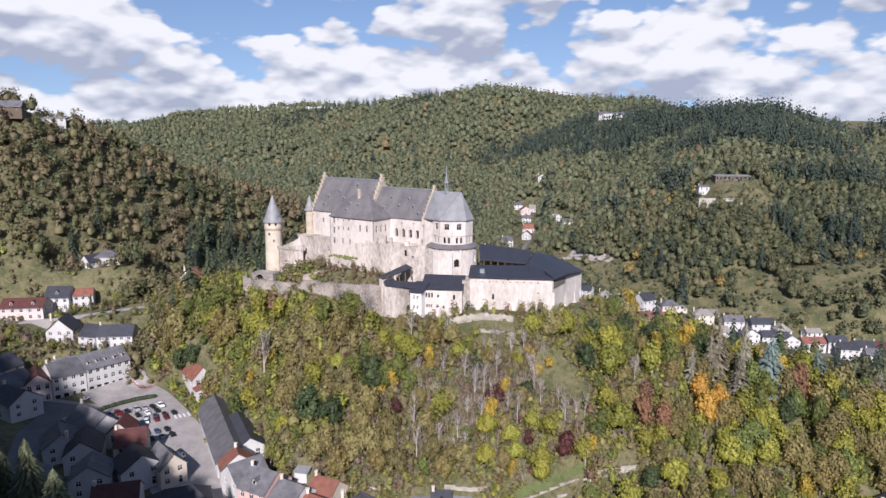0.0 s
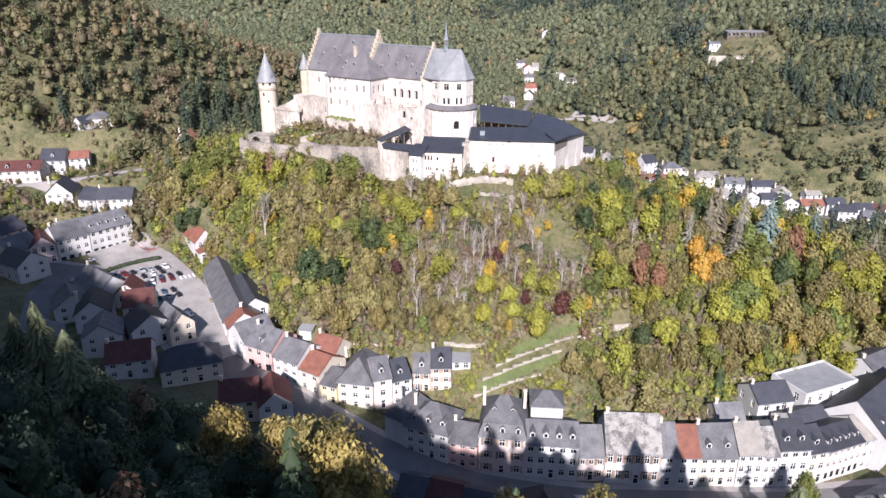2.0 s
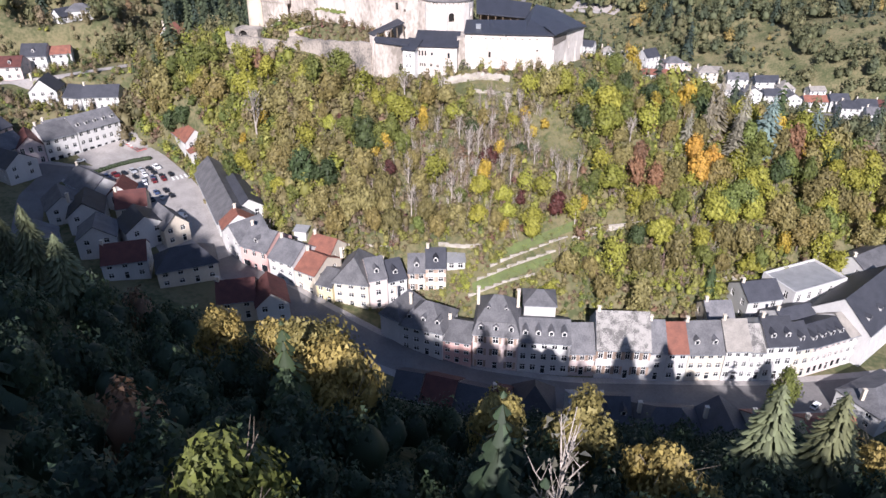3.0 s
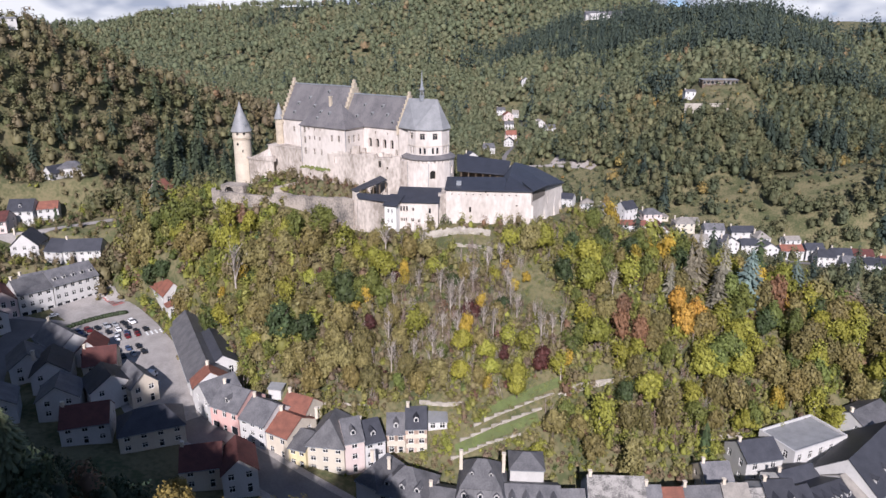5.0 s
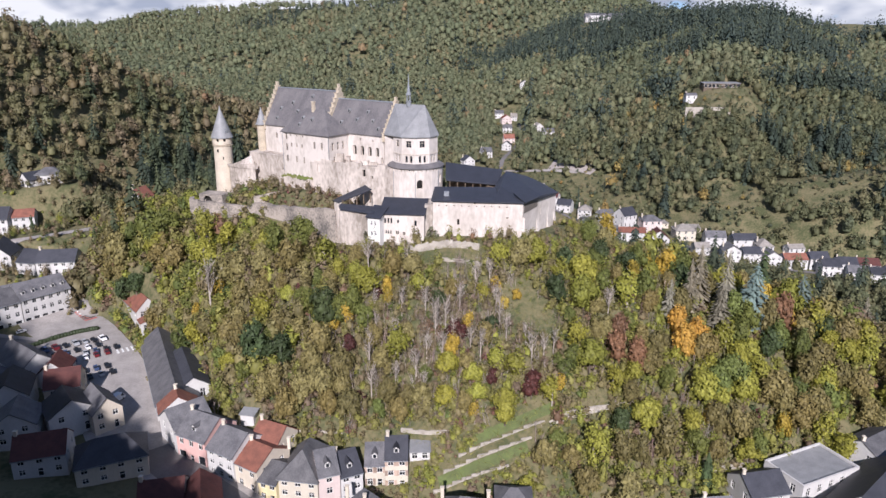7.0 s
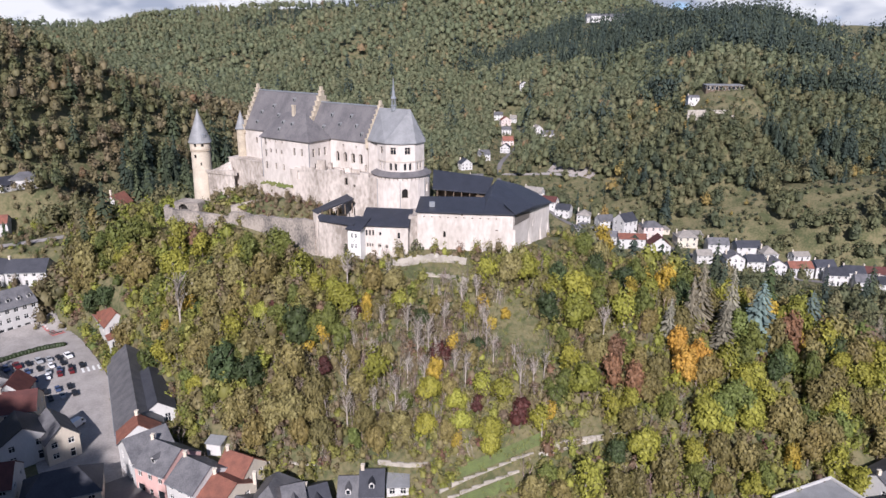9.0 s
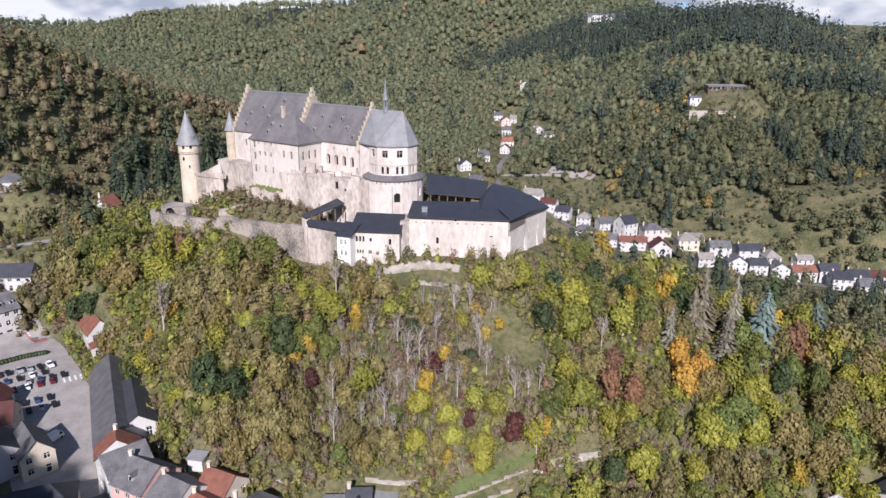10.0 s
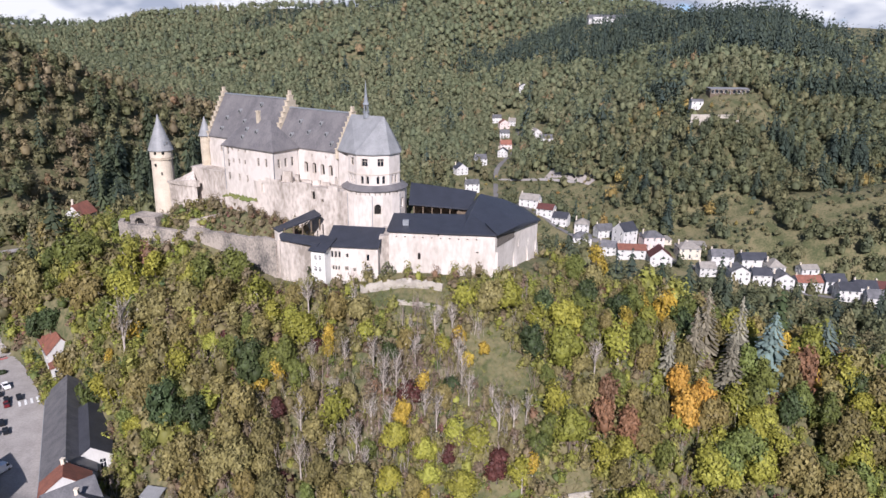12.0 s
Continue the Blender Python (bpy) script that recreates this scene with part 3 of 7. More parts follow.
# The lower palace with the arcade of four arches
hall = thing("banqueting_palace", cz(11, 0, 36), "pale castle wing with four dark arched openings under a slate roof", "castle")
out = rect(0.45, 21.6, -6.0, 5.0)
arches = [(c - 0.65, c + 0.65, 51.5, 54.2, "arch", "void") for c in (10.4, 13.2, 16.0, 18.7)]
shell(hall, out, 34, 58.0, {0: [*arches, *row(12.6, 17.2, 2, 0.5, 55.6, 56.3, style="void"), (20.0, 20.8, 49.6, 51.6, "arch", "void"), (3.0, 4.0, 51.2, 53.4, "rect", "cross"), (6.6, 7.4, 49.8, 51.6, "arch", "void")]},
      "castle_render", 0.9, frame_mat="stone_frame")
gable_roof(hall, 0.5, 21.3, -6.0, 5.0, 58.0, -0.6, 66.5, "slate")
for u, s in ((5.2, 0.22), (6.6, 0.6), (13.6, 0.6), (10.6, 0.34), (16.5, 0.34), (19.3, 0.12)):
    roof_eye(hall, u, -6.0, 58.0, -0.6, 66.5, s)
stepped_gable(hall, 21.8, -6.6, 5.6, 57.6, 67.0, 8, 0.8)

# The dwelling tower with its hipped roof
tower_house = thing("tower_house", cz(-1, -10, 36), "square pale castle tower house with a hipped slate roof", "castle")
out = rect(-9.6, 8.4, -14.4, -6.32)
front = [*row(3.2, 8.0, 3, 0.55, 56.2, 56.9, style="plain"), *row(3.4, 7.6, 3, 0.62, 53.2, 54.4, style="plain"), (1.0, 1.9, 55.2, 57.0), (1.0, 1.9, 52.0, 54.0), (1.0, 1.9, 48.6, 50.6),
         *row(5.2, 8.2, 2, 0.7, 48.8, 50.6, style="mullion"), *row(12.6, 15.4, 2, 0.85, 53.4, 55.4)]
side = row(1.8, 6.2, 3, 0.9, 53.2, 55.4)
shell(tower_house, out, 34, 57.6, {0: front, 1: [*side, *row(2.4, 5.8, 2, 0.8, 49.9, 51.4)]}, "castle_render", 0.35, frame_mat="stone_frame")
bm = bmesh.new()
hull_roof(bm, [(*p, 57.55) for p in grow(out, 0.45)], [cz(-4.4, -9.6, 64.2), cz(3.6, -10.1, 64.2)], 0.25)
part("roof", bm, "slate", tower_house)
bm = bmesh.new()
m = Matrix.Translation(cz(-0.6, -10.3, 62)) @ Matrix.Rotation(math.atan2(CU.y, CU.x), 4, "Z")
box(bm, m, 0.85, 0.7, 4.0)
box(bm, m @ Matrix.Translation((0, 0, 4.0)), 1.05, 0.9, 0.25)
part("chimney", bm, "tan_stone", tower_house)
for u, s in ((-3.4, 0.28), (-3.0, 0.55), (0.6, 0.52)):
    roof_eye(tower_house, u, -14.4, 57.6, -10, 64.2, s)
for u, v in ((8.55, -14.5), (-9.7, -14.5)):
    bm = bmesh.new()
    lathe(bm, *cp(u, v), [(0.09, 46), (0.09, 57.4)], 6)
    part("downpipe", bm, "lead", tower_house)

# The low block and corner turret on the upper side
block = thing("side_range", cz(-20, -8, 36), "plain pale castle range below the palace wall", "castle")
out = [cp(-29.6, -10.2), cp(-9.7, -10.2), cp(-9.7, -6.35), cp(-29.6, -6.35)]
shell(block, out, 34, 48.8, {0: row(14.5, 18.2, 3, 0.55, 44.6, 45.6, style="plain")}, "castle_lower", 0.35, frame_mat="stone_frame")
bm = bmesh.new()
slab(bm, [(*cp(-29.75, -10.35), 49.05), (*cp(-9.7, -10.35), 49.05), (*cp(-9.7, -6.35), 49.15), (*cp(-29.75, -6.35), 49.15)], 0.24)
part("coping", bm, "castle_lower", block)
turret = thing("corner_turret", cz(-27.6, -6.2, 48), "slim tan stone turret with a pointed slate cap", "castle")
tx, ty = cp(-27.6, -6.2)
bm = bmesh.new()
lathe(bm, tx, ty, [(1.45, 44), (1.5, 57.0), (1.65, 57.1), (1.65, 57.4)], 16)
part("wall", bm, "tan_stone", turret)
bm = bmesh.new()
lathe(bm, tx, ty, [(1.95, 57.25), (1.7, 57.7), (0.85, 60.2), (0.04, 62.6)], 16)
part("roof", bm, "slate_light", turret)

# The round tower at the far end of the upper ward
keep = thing("round_tower", (-68.3, 230, 34), "round cream rendered castle tower with a conical slate cap", "castle")
bm = bmesh.new()
lathe(bm, -68.3, 230, [(3.25, 32), (2.95, 44), (2.85, 50.8), (3.05, 51.0), (3.05, 53.2)], 28)
part("wall", bm, "tower_render", keep)
bm = bmesh.new()
lathe(bm, -68.3, 230, [(2.98, 50.4), (3.14, 50.45), (3.14, 50.75), (2.98, 50.8)], 28)
part("string_course", bm, "tan_stone", keep)
bm = bmesh.new()
lathe(bm, -68.3, 230, [(3.5, 53.0), (3.15, 53.9), (1.5, 58.4), (0.5, 61.2), (0.03, 63.0)], 28)
part("roof", bm, "slate_light", keep)
# near-black blocks on the wall stand for the dark inside the loopholes
for ang, z, w, h in ((-100, 52.0, 0.7, 0.8), (-105, 48.6, 0.5, 0.9), (-75, 46.3, 0.35, 0.8), (-60, 52.0, 0.7, 0.8)):
    bm = bmesh.new()
    a = radians(ang)
    box(bm, Matrix.Translation((-68.3 + 2.93 * math.cos(a), 230 + 2.93 * math.sin(a), z)) @ Matrix.Rotation(a, 4, "Z"), 0.3, w, h)
    part("loophole", bm, "dark_void", keep)
bm = bmesh.new()
box(bm, Matrix.Translation((-66.4, 228.2, 54.6)) @ Matrix.Rotation(radians(-40), 4, "Z"), 0.8, 0.9, 1.1)
part("dormer", bm, "lead", keep)

# The chapel: a short nave and a many-sided choir
chapel = thing("chapel", cz(29.8, -2.2, 36), "many-sided pale castle chapel with a faceted slate roof", "castle")
ccx, ccy = cp(29.8, -2.2)
turn = math.atan2(CU.y, CU.x)
SIDES = 10
choir = [(ccx + 6.35 * math.cos(turn + math.pi * 2 * (i + 0.5) / SIDES), ccy + 6.35 * math.sin(turn + math.pi * 2 * (i + 0.5) / SIDES)) for i in range(SIDES)]
holes = {}
for i in range(SIDES):
    seg = (Vector(choir[(i + 1) % SIDES]) - Vector(choir[i])).length
    holes[i] = [(seg / 2 - 1.05, seg / 2 - 0.3, 51.5, 53.4, "arch", "plain"), (seg / 2 + 0.3, seg / 2 + 1.05, 51.5, 53.4, "arch", "plain")]
    if i in (5, 6, 7, 8):
        holes[i].append((seg / 2 - 0.75, seg / 2 + 0.75, 55.6, 57.4, "rect", "cross"))
shell(chapel, choir, 36, 58.6, holes, "castle_render", 0.4, frame_mat="stone_frame")
bm = bmesh.new()
prism(bm, rect(22.25, 30, -6.4, 3.6), 36, 58.5)
part("nave_wall", bm, "castle_render", chapel)
bm = bmesh.new()
eaves = [(*p, 58.55) for p in grow(choir, 0.4)] + [cz(22.3, -6.75, 58.4), cz(22.3, 3.9, 58.4)]
hull_roof(bm, eaves, [cz(22.3, -1.5, 66.3), cz(33.0, -2.2, 66.6)], 0.25)
part("roof", bm, "slate_light", chapel, "smooth light grey slate roof")
bm = bmesh.new()
for z, r in ((53.7, 6.5), (50.9, 6.5)):
    lathe(bm, ccx, ccy, [(r - 0.25, z - 0.1), (r, z - 0.05), (r, z + 0.12), (r - 0.25, z + 0.15)], SIDES, turn + math.pi / SIDES)
part("string_course", bm, "stone_frame", chapel)
sx, sy = cp(27.4, -2.0)
bm = bmesh.new()
lathe(bm, sx, sy, [(0.75, 65.8), (0.7, 67.0), (0.85, 67.1), (0.85, 67.25), (0.55, 67.3)], 8)
for k in range(6):
    a = k * math.pi / 3
    lathe(bm, sx + 0.5 * math.cos(a), sy + 0.5 * math.sin(a), [(0.1, 67.2), (0.1, 68.9)], 5)
lathe(bm, sx, sy, [(0.7, 68.8), (0.8, 69.0), (0.5, 69.6), (0.25, 71.6), (0.05, 74.4)], 8)
part("flèche".replace("è", "e"), bm, "lead", chapel, "slender grey lead roof spire with an open lantern")

# The bastion under the chapel
bastion = thing("bastion", (ccx, ccy, 34), "stout round pale bastion with a slate skirt roof", "castle")
bm = bmesh.new()
N = 20
ring = [(ccx + 7.6 * math.cos(turn + 2 * math.pi * i / N), ccy + 7.6 * math.sin(turn + 2 * math.pi * i / N)) for i in range(N)]
holes = {}
for i in range(N):
    mid_a = math.degrees(turn + 2 * math.pi * (i + 0.5) / N) % 360
    if 190 < mid_a < 350:
        holes[i] = [(0.5, 0.75, 49.1, 49.75, "rect", "void"), (1.6, 1.85, 49.1, 49.75, "rect", "void")]
    if 268 < mid_a < 286:
        holes[i].append((0.3, 2.0, 44.6, 47.1, "arch", "void"))
    if 328 < mid_a < 346:
        holes[i].append((0.6, 1.7, 45.6, 48.0, "arch", "plain"))
shell(bastion, ring, 33, 50.2, holes, "castle_render", 0.6, frame_mat="stone_frame")
bm = bmesh.new()
lathe(bm, ccx, ccy, [(7.95, 50.0), (8.0, 50.14), (6.36, 51.25), (6.36, 50.0)], 40, turn)
part("skirt_roof", bm, "slate", bastion)
for a in (-0.6, -1.55, -2.45):
    bm = bmesh.new()
    lathe(bm, ccx + 7.68 * math.cos(a), ccy + 7.68 * math.sin(a), [(0.08, 38), (0.08, 49.2)], 6)
    part("downpipe", bm, "lead", bastion)

# The terrace in front of the palace, with its ruined parapet
terrace = thing("terrace", (-22, 203, 36), "weathered pale masonry terrace with a ruined parapet", "castle")
edge = [(-36.0, 206.2), (-34.5, 204.9), (-24.4, 198.6), (-13.2, 193.9), (-8, 199), (-16, 207), (-27.5, 213)]
holes = {2: [(5.0, 6.0, 47.2, 49.2, "rect", "void"), (7.6, 8.3, 46.8, 47.6, "rect", "void"), (9.3, 11.6, 43.6, 46.6, "rect", "stone")], 1: [(1.0, 2.1, 47.0, 49.4, "arch", "void")]}
shell(terrace, edge, 33, 49.7, {k: [h for h in v if h[5] != "stone"] for k, v in holes.items()}, "castle_lower", 0.5, frame_mat="stone_frame")
for k in range(1, 3):
    a, b = Vector(edge[k]), Vector(edge[k + 1])
    n = 5
    bm = bmesh.new()
    dd = (b - a).normalized()
    nn = Vector((-dd.y, dd.x))
    rnd = random.Random(k)
    for i in range(n):
        q0, q1 = a + (b - a) * (i / n), a + (b - a) * ((i + 1) / n)
        prism(bm, [tuple(q0), tuple(q1), tuple(q1 + nn * 0.7), tuple(q0 + nn * 0.7)], 49.6, 50.4 + rnd.uniform(-0.3, 0.6))
    part("parapet", bm, "castle_lower", terrace)
rnd = random.Random(5)
for u, v, l, h in ((5.4, -12.6, 2.6, 2.4), (9.8, -11.2, 2.2, 2.8), (12.2, -10.4, 1.0, 2.2), (14.5, -9.6, 2.4, 0.9), (17.5, -9.2, 2.0, 1.3), (19.0, -8.2, 2.8, 0.8)):
    x, y = cp(u, v)
    bm = bmesh.new()
    box(bm, Matrix.Translation((x, y, 49.6)) @ Matrix.Rotation(turn + rnd.uniform(-0.5, 0.5), 4, "Z"), l, 0.7, h)
    part("ruined_wall", bm, "castle_lower", terrace, "broken stumps of pale masonry")

# The upper curtain between round tower and side range
curtain = thing("curtain_wall", (-61, 226, 36), "bare weathered masonry curtain wall of the upper ward", "castle")
bm = bmesh.new()
prism(bm, [(-66.2, 228.0), (-65.4, 226.2), (-56.3, 222.2), cp(-29.3, -9.9), (-57.0, 227.5)], 32, [44.3, 44.3, 45.4, 47.8, 47.8])
part("wall", bm, "castle_lower", curtain)
bm = bmesh.new()
prism(bm, [(-66.6, 227.6), (-65.5, 225.9), (-56.2, 221.9), (-55.6, 222.6), (-64.9, 226.7)], [44.2] * 5, [44.9, 44.9, 46.0, 46.0, 44.9])
part("parapet", bm, "castle_lower", curtain)

# Moss ledge in front of the tower house
ledge = thing("ledge_wall", (-40, 207, 40), "low retaining wall with a mossy green top", "castle")
pts = [(-45.0, 209.6), (-36.2, 204.6), (-34.2, 206.9), (-42.5, 212.0)]
bm = bmesh.new()
prism(bm, pts, 34, 44.6)
part("wall", bm, "castle_lower", ledge)
bm = bmesh.new()
for i in range(60):
    t, s = rnd.random(), rnd.random()
    q = Vector(pts[0]).lerp(Vector(pts[1]), t).lerp(Vector(pts[3]).lerp(Vector(pts[2]), t), s)
    lathe(bm, q.x, q.y, [(rnd.uniform(0.4, 0.8), 44.55), (rnd.uniform(0.3, 0.5), 44.9), (0.05, 45.0 + rnd.uniform(0, 0.5))], 5)
part("moss", bm, "meadow", ledge, "bright green moss and grass")

# The outer curtain with its broken top
outer = thing("outer_wall", (-50, 203, 30), "long weathered dark-stained outer castle wall with a broken top", "castle")
line = [(-75.2, 215.5, 36.6), (-74.2, 212.0, 36.8), (-66, 209.2, 36.6), (-58.8, 206.6, 36.3), (-53.2, 204.3, 36.4), (-52.4, 203.9, 38.0), (-45, 198.4, 38.4), (-36, 191.4, 39.4), (-25.6, 183.4, 41.1)]
for k, (a, b) in enumerate(zip(line[:-1], line[1:])):
    d = Vector((b[0] - a[0], b[1] - a[1]))
    n = max(1, int(d.length / 2.2))
    nn = Vector((-d.y, d.x)).normalized() * 1.3
    bm = bmesh.new()
    for i in range(n):
        q0, q1 = Vector(a[:2]) + d * (i / n), Vector(a[:2]) + d * ((i + 1) / n)
        z = a[2] + (b[2] - a[2]) * (i + 0.5) / n + rnd.uniform(-0.22, 0.22)
        prism(bm, [tuple(q0), tuple(q1), tuple(q1 + nn), tuple(q0 + nn)], 22, z)
    part("wall_length", bm, "old_stone", outer)
vault = thing("ruined_vault", (-69, 214, 35), "low ruined vault with a dark open arch", "castle")
a0, b0 = (-71.5, 213.2), (-63.8, 211.0)
shell(vault, [a0, b0, (-62.2, 215.4), (-70.2, 217.8)], 30, 38.4, {0: [(1.4, 4.4, 35.6, 37.9, "arch", "void")]}, "old_stone", 1.2, frame_mat="stone_frame")
inner = thing("inner_ward_wall", (-47, 203, 37), "dark weathered cross wall behind the outer wall", "castle")
bm = bmesh.new()
prism(bm, [(-52.6, 204.8), (-43.8, 206.4), (-43.8, 207.4), (-52.6, 205.9)], 32, [39.4, 41.3, 41.3, 39.4])
part("wall", bm, "old_stone", inner)

# The gate: stair turret, gatehouse, covered walk
gate_wall = thing("gate_wall", (-21, 181, 34), "plain pale wall beside the castle gate", "castle")
out = [(-25.5, 184.2), (-24.2, 182.4), (-16.5, 177.6), (-13.5, 181.5), (-22.5, 187.6)]
shell(gate_wall, out, 28, 41.2, {}, "castle_lower", 0.3)
bm = bmesh.new()
prism(bm, [(-25.9, 184.4), (-24.9, 183.0), (-23.9, 183.7), (-24.9, 185.1)], 28, 43.0)
part("gate_pier", bm, "castle_lower", gate_wall)
bm = bmesh.new()
slab(bm, [(-26.3, 185.0, 43.4), (-24.6, 182.9, 43.2), (-16.9, 192.6, 44.6), (-19.0, 195.2, 45.2)], 0.25)
slab(bm, [(-25.0, 184.0, 42.8), (-24.0, 181.9, 41.6), (-15.0, 176.6, 42.0), (-14.2, 180.2, 42.9)], 0.25)
part("roof", bm, "slate_dark", gate_wall)
for k in range(5):
    q = Vector((-23.6, 184.2)).lerp(Vector((-17.3, 192.2)), k / 4)
    bm = bmesh.new()
    box(bm, Matrix.Translation((q.x, q.y, 41)), 0.3, 0.3, 2.6)
    part("post", bm, "old_timber", gate_wall)
stair = thing("stair_turret", (-15, 177, 34), "narrow whitewashed stair turret with paired windows", "castle")
out = [(-16.4, 176.4), (-13.3, 175.2), (-12.0, 178.6), (-15.0, 180.0)]
shell(stair, out, 27, 41.4, {0: [(0.7, 1.35, 39.0, 40.2), (1.75, 2.4, 39.0, 40.2), (0.7, 1.35, 36.4, 37.6), (1.75, 2.4, 36.4, 37.6)]}, "white_frame", 0.2)
bm = bmesh.new()
slab(bm, [(-16.9, 176.0, 41.3), (-13.0, 174.6, 41.3), (-11.2, 179.2, 43.2), (-15.0, 181.0, 43.2)], 0.25)
part("roof", bm, "slate_dark", stair)
gatehouse = thing("gatehouse", (-7, 181, 34), "pale rendered gatehouse range under a dark slate roof", "castle")
out = [(-13.3, 177.6), (-2.2, 176.4), (-1.6, 182.5), (-12.6, 184.0)]
shell(gatehouse, out, 27, 41.9, {0: [*row(1.2, 2.8, 3, 0.55, 39.2, 40.6, style="plain"), (4.2, 4.8, 39.3, 40.2, "rect", "plain"), (8.6, 9.3, 38.7, 40.2, "rect", "plain"),
                                      *row(1.4, 2.6, 3, 0.42, 36.4, 37.4, "arch", "plain"), (3.9, 4.7, 36.4, 37.3, "rect", "cross"), (5.7, 6.4, 36.2, 37.1, "rect", "cross"), (9.4, 10.0, 35.6, 37.0, "rect", "plain")]}, "castle_render", 0.35, frame_mat="stone_frame")
bm = bmesh.new()
slab(bm, [(-13.7, 177.1, 41.9), (-1.9, 175.9, 41.9), (-1.2, 183.0, 44.4), (-12.8, 184.6, 44.4)], 0.25)
part("roof", bm, "slate_dark", gatehouse)

# The lower wing along the valley
wing = thing("lower_wing", (10, 182, 34), "long bright rendered castle wing with small square vents", "castle")
plan = [(-0.1, 179.0), (22.5, 176.6), (27.3, 185.2), (33.7, 195.6), (31.0, 206.0), (19.0, 205.0), (15.5, 186.2), (0.6, 187.6)]
vents = [(c - 0.22, c + 0.22, 43.4, 43.75, "rect", "void") for c in np.linspace(1.6, 18.8, 10).tolist()]
wing_wall = shell(wing, plan, 24, 45.0, {0: [*vents, (6.2, 6.9, 38.6, 40.2, "arch", "void"), (10.4, 10.9, 44.0, 44.7, "rect", "void"), (18.6, 19.3, 40.6, 41.0, "rect", "void")],
                           2: [(2.0, 2.4, 39.2, 41.0, "rect", "void"), (7.2, 7.5, 38.5, 40.2, "rect", "void")]}, "castle_render", 0.4, frame_mat="stone_frame", top=False)
for v in wing_wall.data.vertices:
    if v.co.z > 44.9 and v.co.y > 186:
        v.co.z = max(43.0, 44.75 - (v.co.y - 186) * 0.18)
bm = bmesh.new()
for a, b, w in (((22.5, 176.6), (22.5, 175.9), 1.3), ((27.6, 185.6), (28.4, 185.0), 1.2), ((31.2, 191.6), (32.0, 191.2), 1.2), ((33.5, 195.4), (34.4, 195.0), 1.2)):
    d = (Vector(b) - Vector(a)).normalized()
    s = Vector((-d.y, d.x)) * w / 2
    q0, q1, top_q = Vector(a) - s - d * 0.3, Vector(a) + s - d * 0.3, Vector(b) + d * 0.9
    poly(bm, [(*q0, 41), (*q1, 41), (*(top_q + s), 24), (*(top_q - s), 24)])
    poly(bm, [(*q0, 41), (*(top_q - s), 24), (*q0, 24)])
    poly(bm, [(*q1, 41), (*q1, 24), (*(top_q + s), 24)])
part("buttress", bm, "castle_render", wing)
bm = bmesh.new()
slab(bm, [(-0.5, 178.5, 45.0), (16.2, 176.7, 45.0), (16.4, 187.0, 46.6), (0.3, 188.2, 46.4)], 0.3)
hull_roof(bm, [(15.2, 176.8, 45.05), (22.9, 176.0, 45.05), (27.9, 184.9, 44.9), (34.4, 195.7, 43.3), (31.8, 206.9, 43.3), (18.4, 205.6, 44.6), (15.2, 187, 45.0)], [(17.6, 186.5, 47.0), (20.3, 201.0, 48.2), (26.5, 202.5, 46.4)], 0.3)
part("roof", bm, "slate_dark", wing)
bm = bmesh.new()
d = (Vector((27.3, 185.2)) - Vector((22.5, 176.6))).normalized()
nn = Vector((d.y, -d.x)) * 0.12
q0, q1 = Vector((22.5, 176.6)) + d * 0.8 + nn, Vector((27.3, 185.2)) - d * 0.2 + nn
for k in range(8):
    a, b = q0.lerp(q1, k / 8 + 0.004), q0.lerp(q1, (k + 1) / 8 - 0.004)
    prism(bm, [tuple(a), tuple(b), tuple(b - nn), tuple(a - nn)], 42.0, 44.9)
loggia = bmesh.new()
slab(loggia, [(22.9, 175.5, 45.2), (28.5, 184.9, 45.0), (24.6, 187.6, 46.6), (20.4, 180.0, 46.7)], 0.22)
part("loggia_roof", loggia, "slate_dark", wing)
part("timber_panel", bm, "grey_timber", wing, "weathered grey timber boarding under the eaves")
bm = bmesh.new()
box(bm, Matrix.Translation((3.4, 181.6, 45.3)), 1.3, 1.0, 1.3)
part("skylight", bm, "lead", wing)
recess = thing("link_wall", (-1, 180, 34), "narrow shaded link wall with timber posts", "castle")
bm = bmesh.new()
prism(bm, [(-2.15, 178.8), (-0.15, 179.6), (-0.15, 187), (-2.0, 187)], 27, 43.6)
part("wall", bm, "castle_lower", recess)

# The open timber hall behind the wing
gallery = thing("timber_gallery", (11, 200, 42), "open timber gallery under a broad dark slate roof", "castle")
bm = bmesh.new()
slab(bm, [(3.2, 196.4, 46.6), (17.9, 198.2, 45.0), (19.6, 206.0, 47.6), (3.2, 205.5, 49.8)], 0.35)
part("roof", bm, "slate_dark", gallery)
for k in range(7):
    q = Vector((4.4, 197.0)).lerp(Vector((17.2, 198.8)), k / 6)
    bm = bmesh.new()
    box(bm, Matrix.Translation((q.x, q.y, 40)), 0.28, 0.28, 6.1 - 0.22 * k)
    part("post", bm, "old_timber", gallery)
bm = bmesh.new()
prism(bm, [(4.2, 197.2), (17.4, 199.0), (17.4, 199.25), (4.2, 197.45)], 40, 42.3)
part("parapet", bm, "white_frame", gallery)
bm = bmesh.new()
prism(bm, [(4.0, 203.0), (18.5, 204.2), (18.5, 204.7), (4.0, 203.5)], 38, 46.5)
prism(bm, [(14.6, 198.9), (17.3, 199.2), (17.3, 199.5), (14.6, 199.2)], 42.3, 44.6)
part("back_wall", bm, "old_timber", gallery)
bm = bmesh.new()
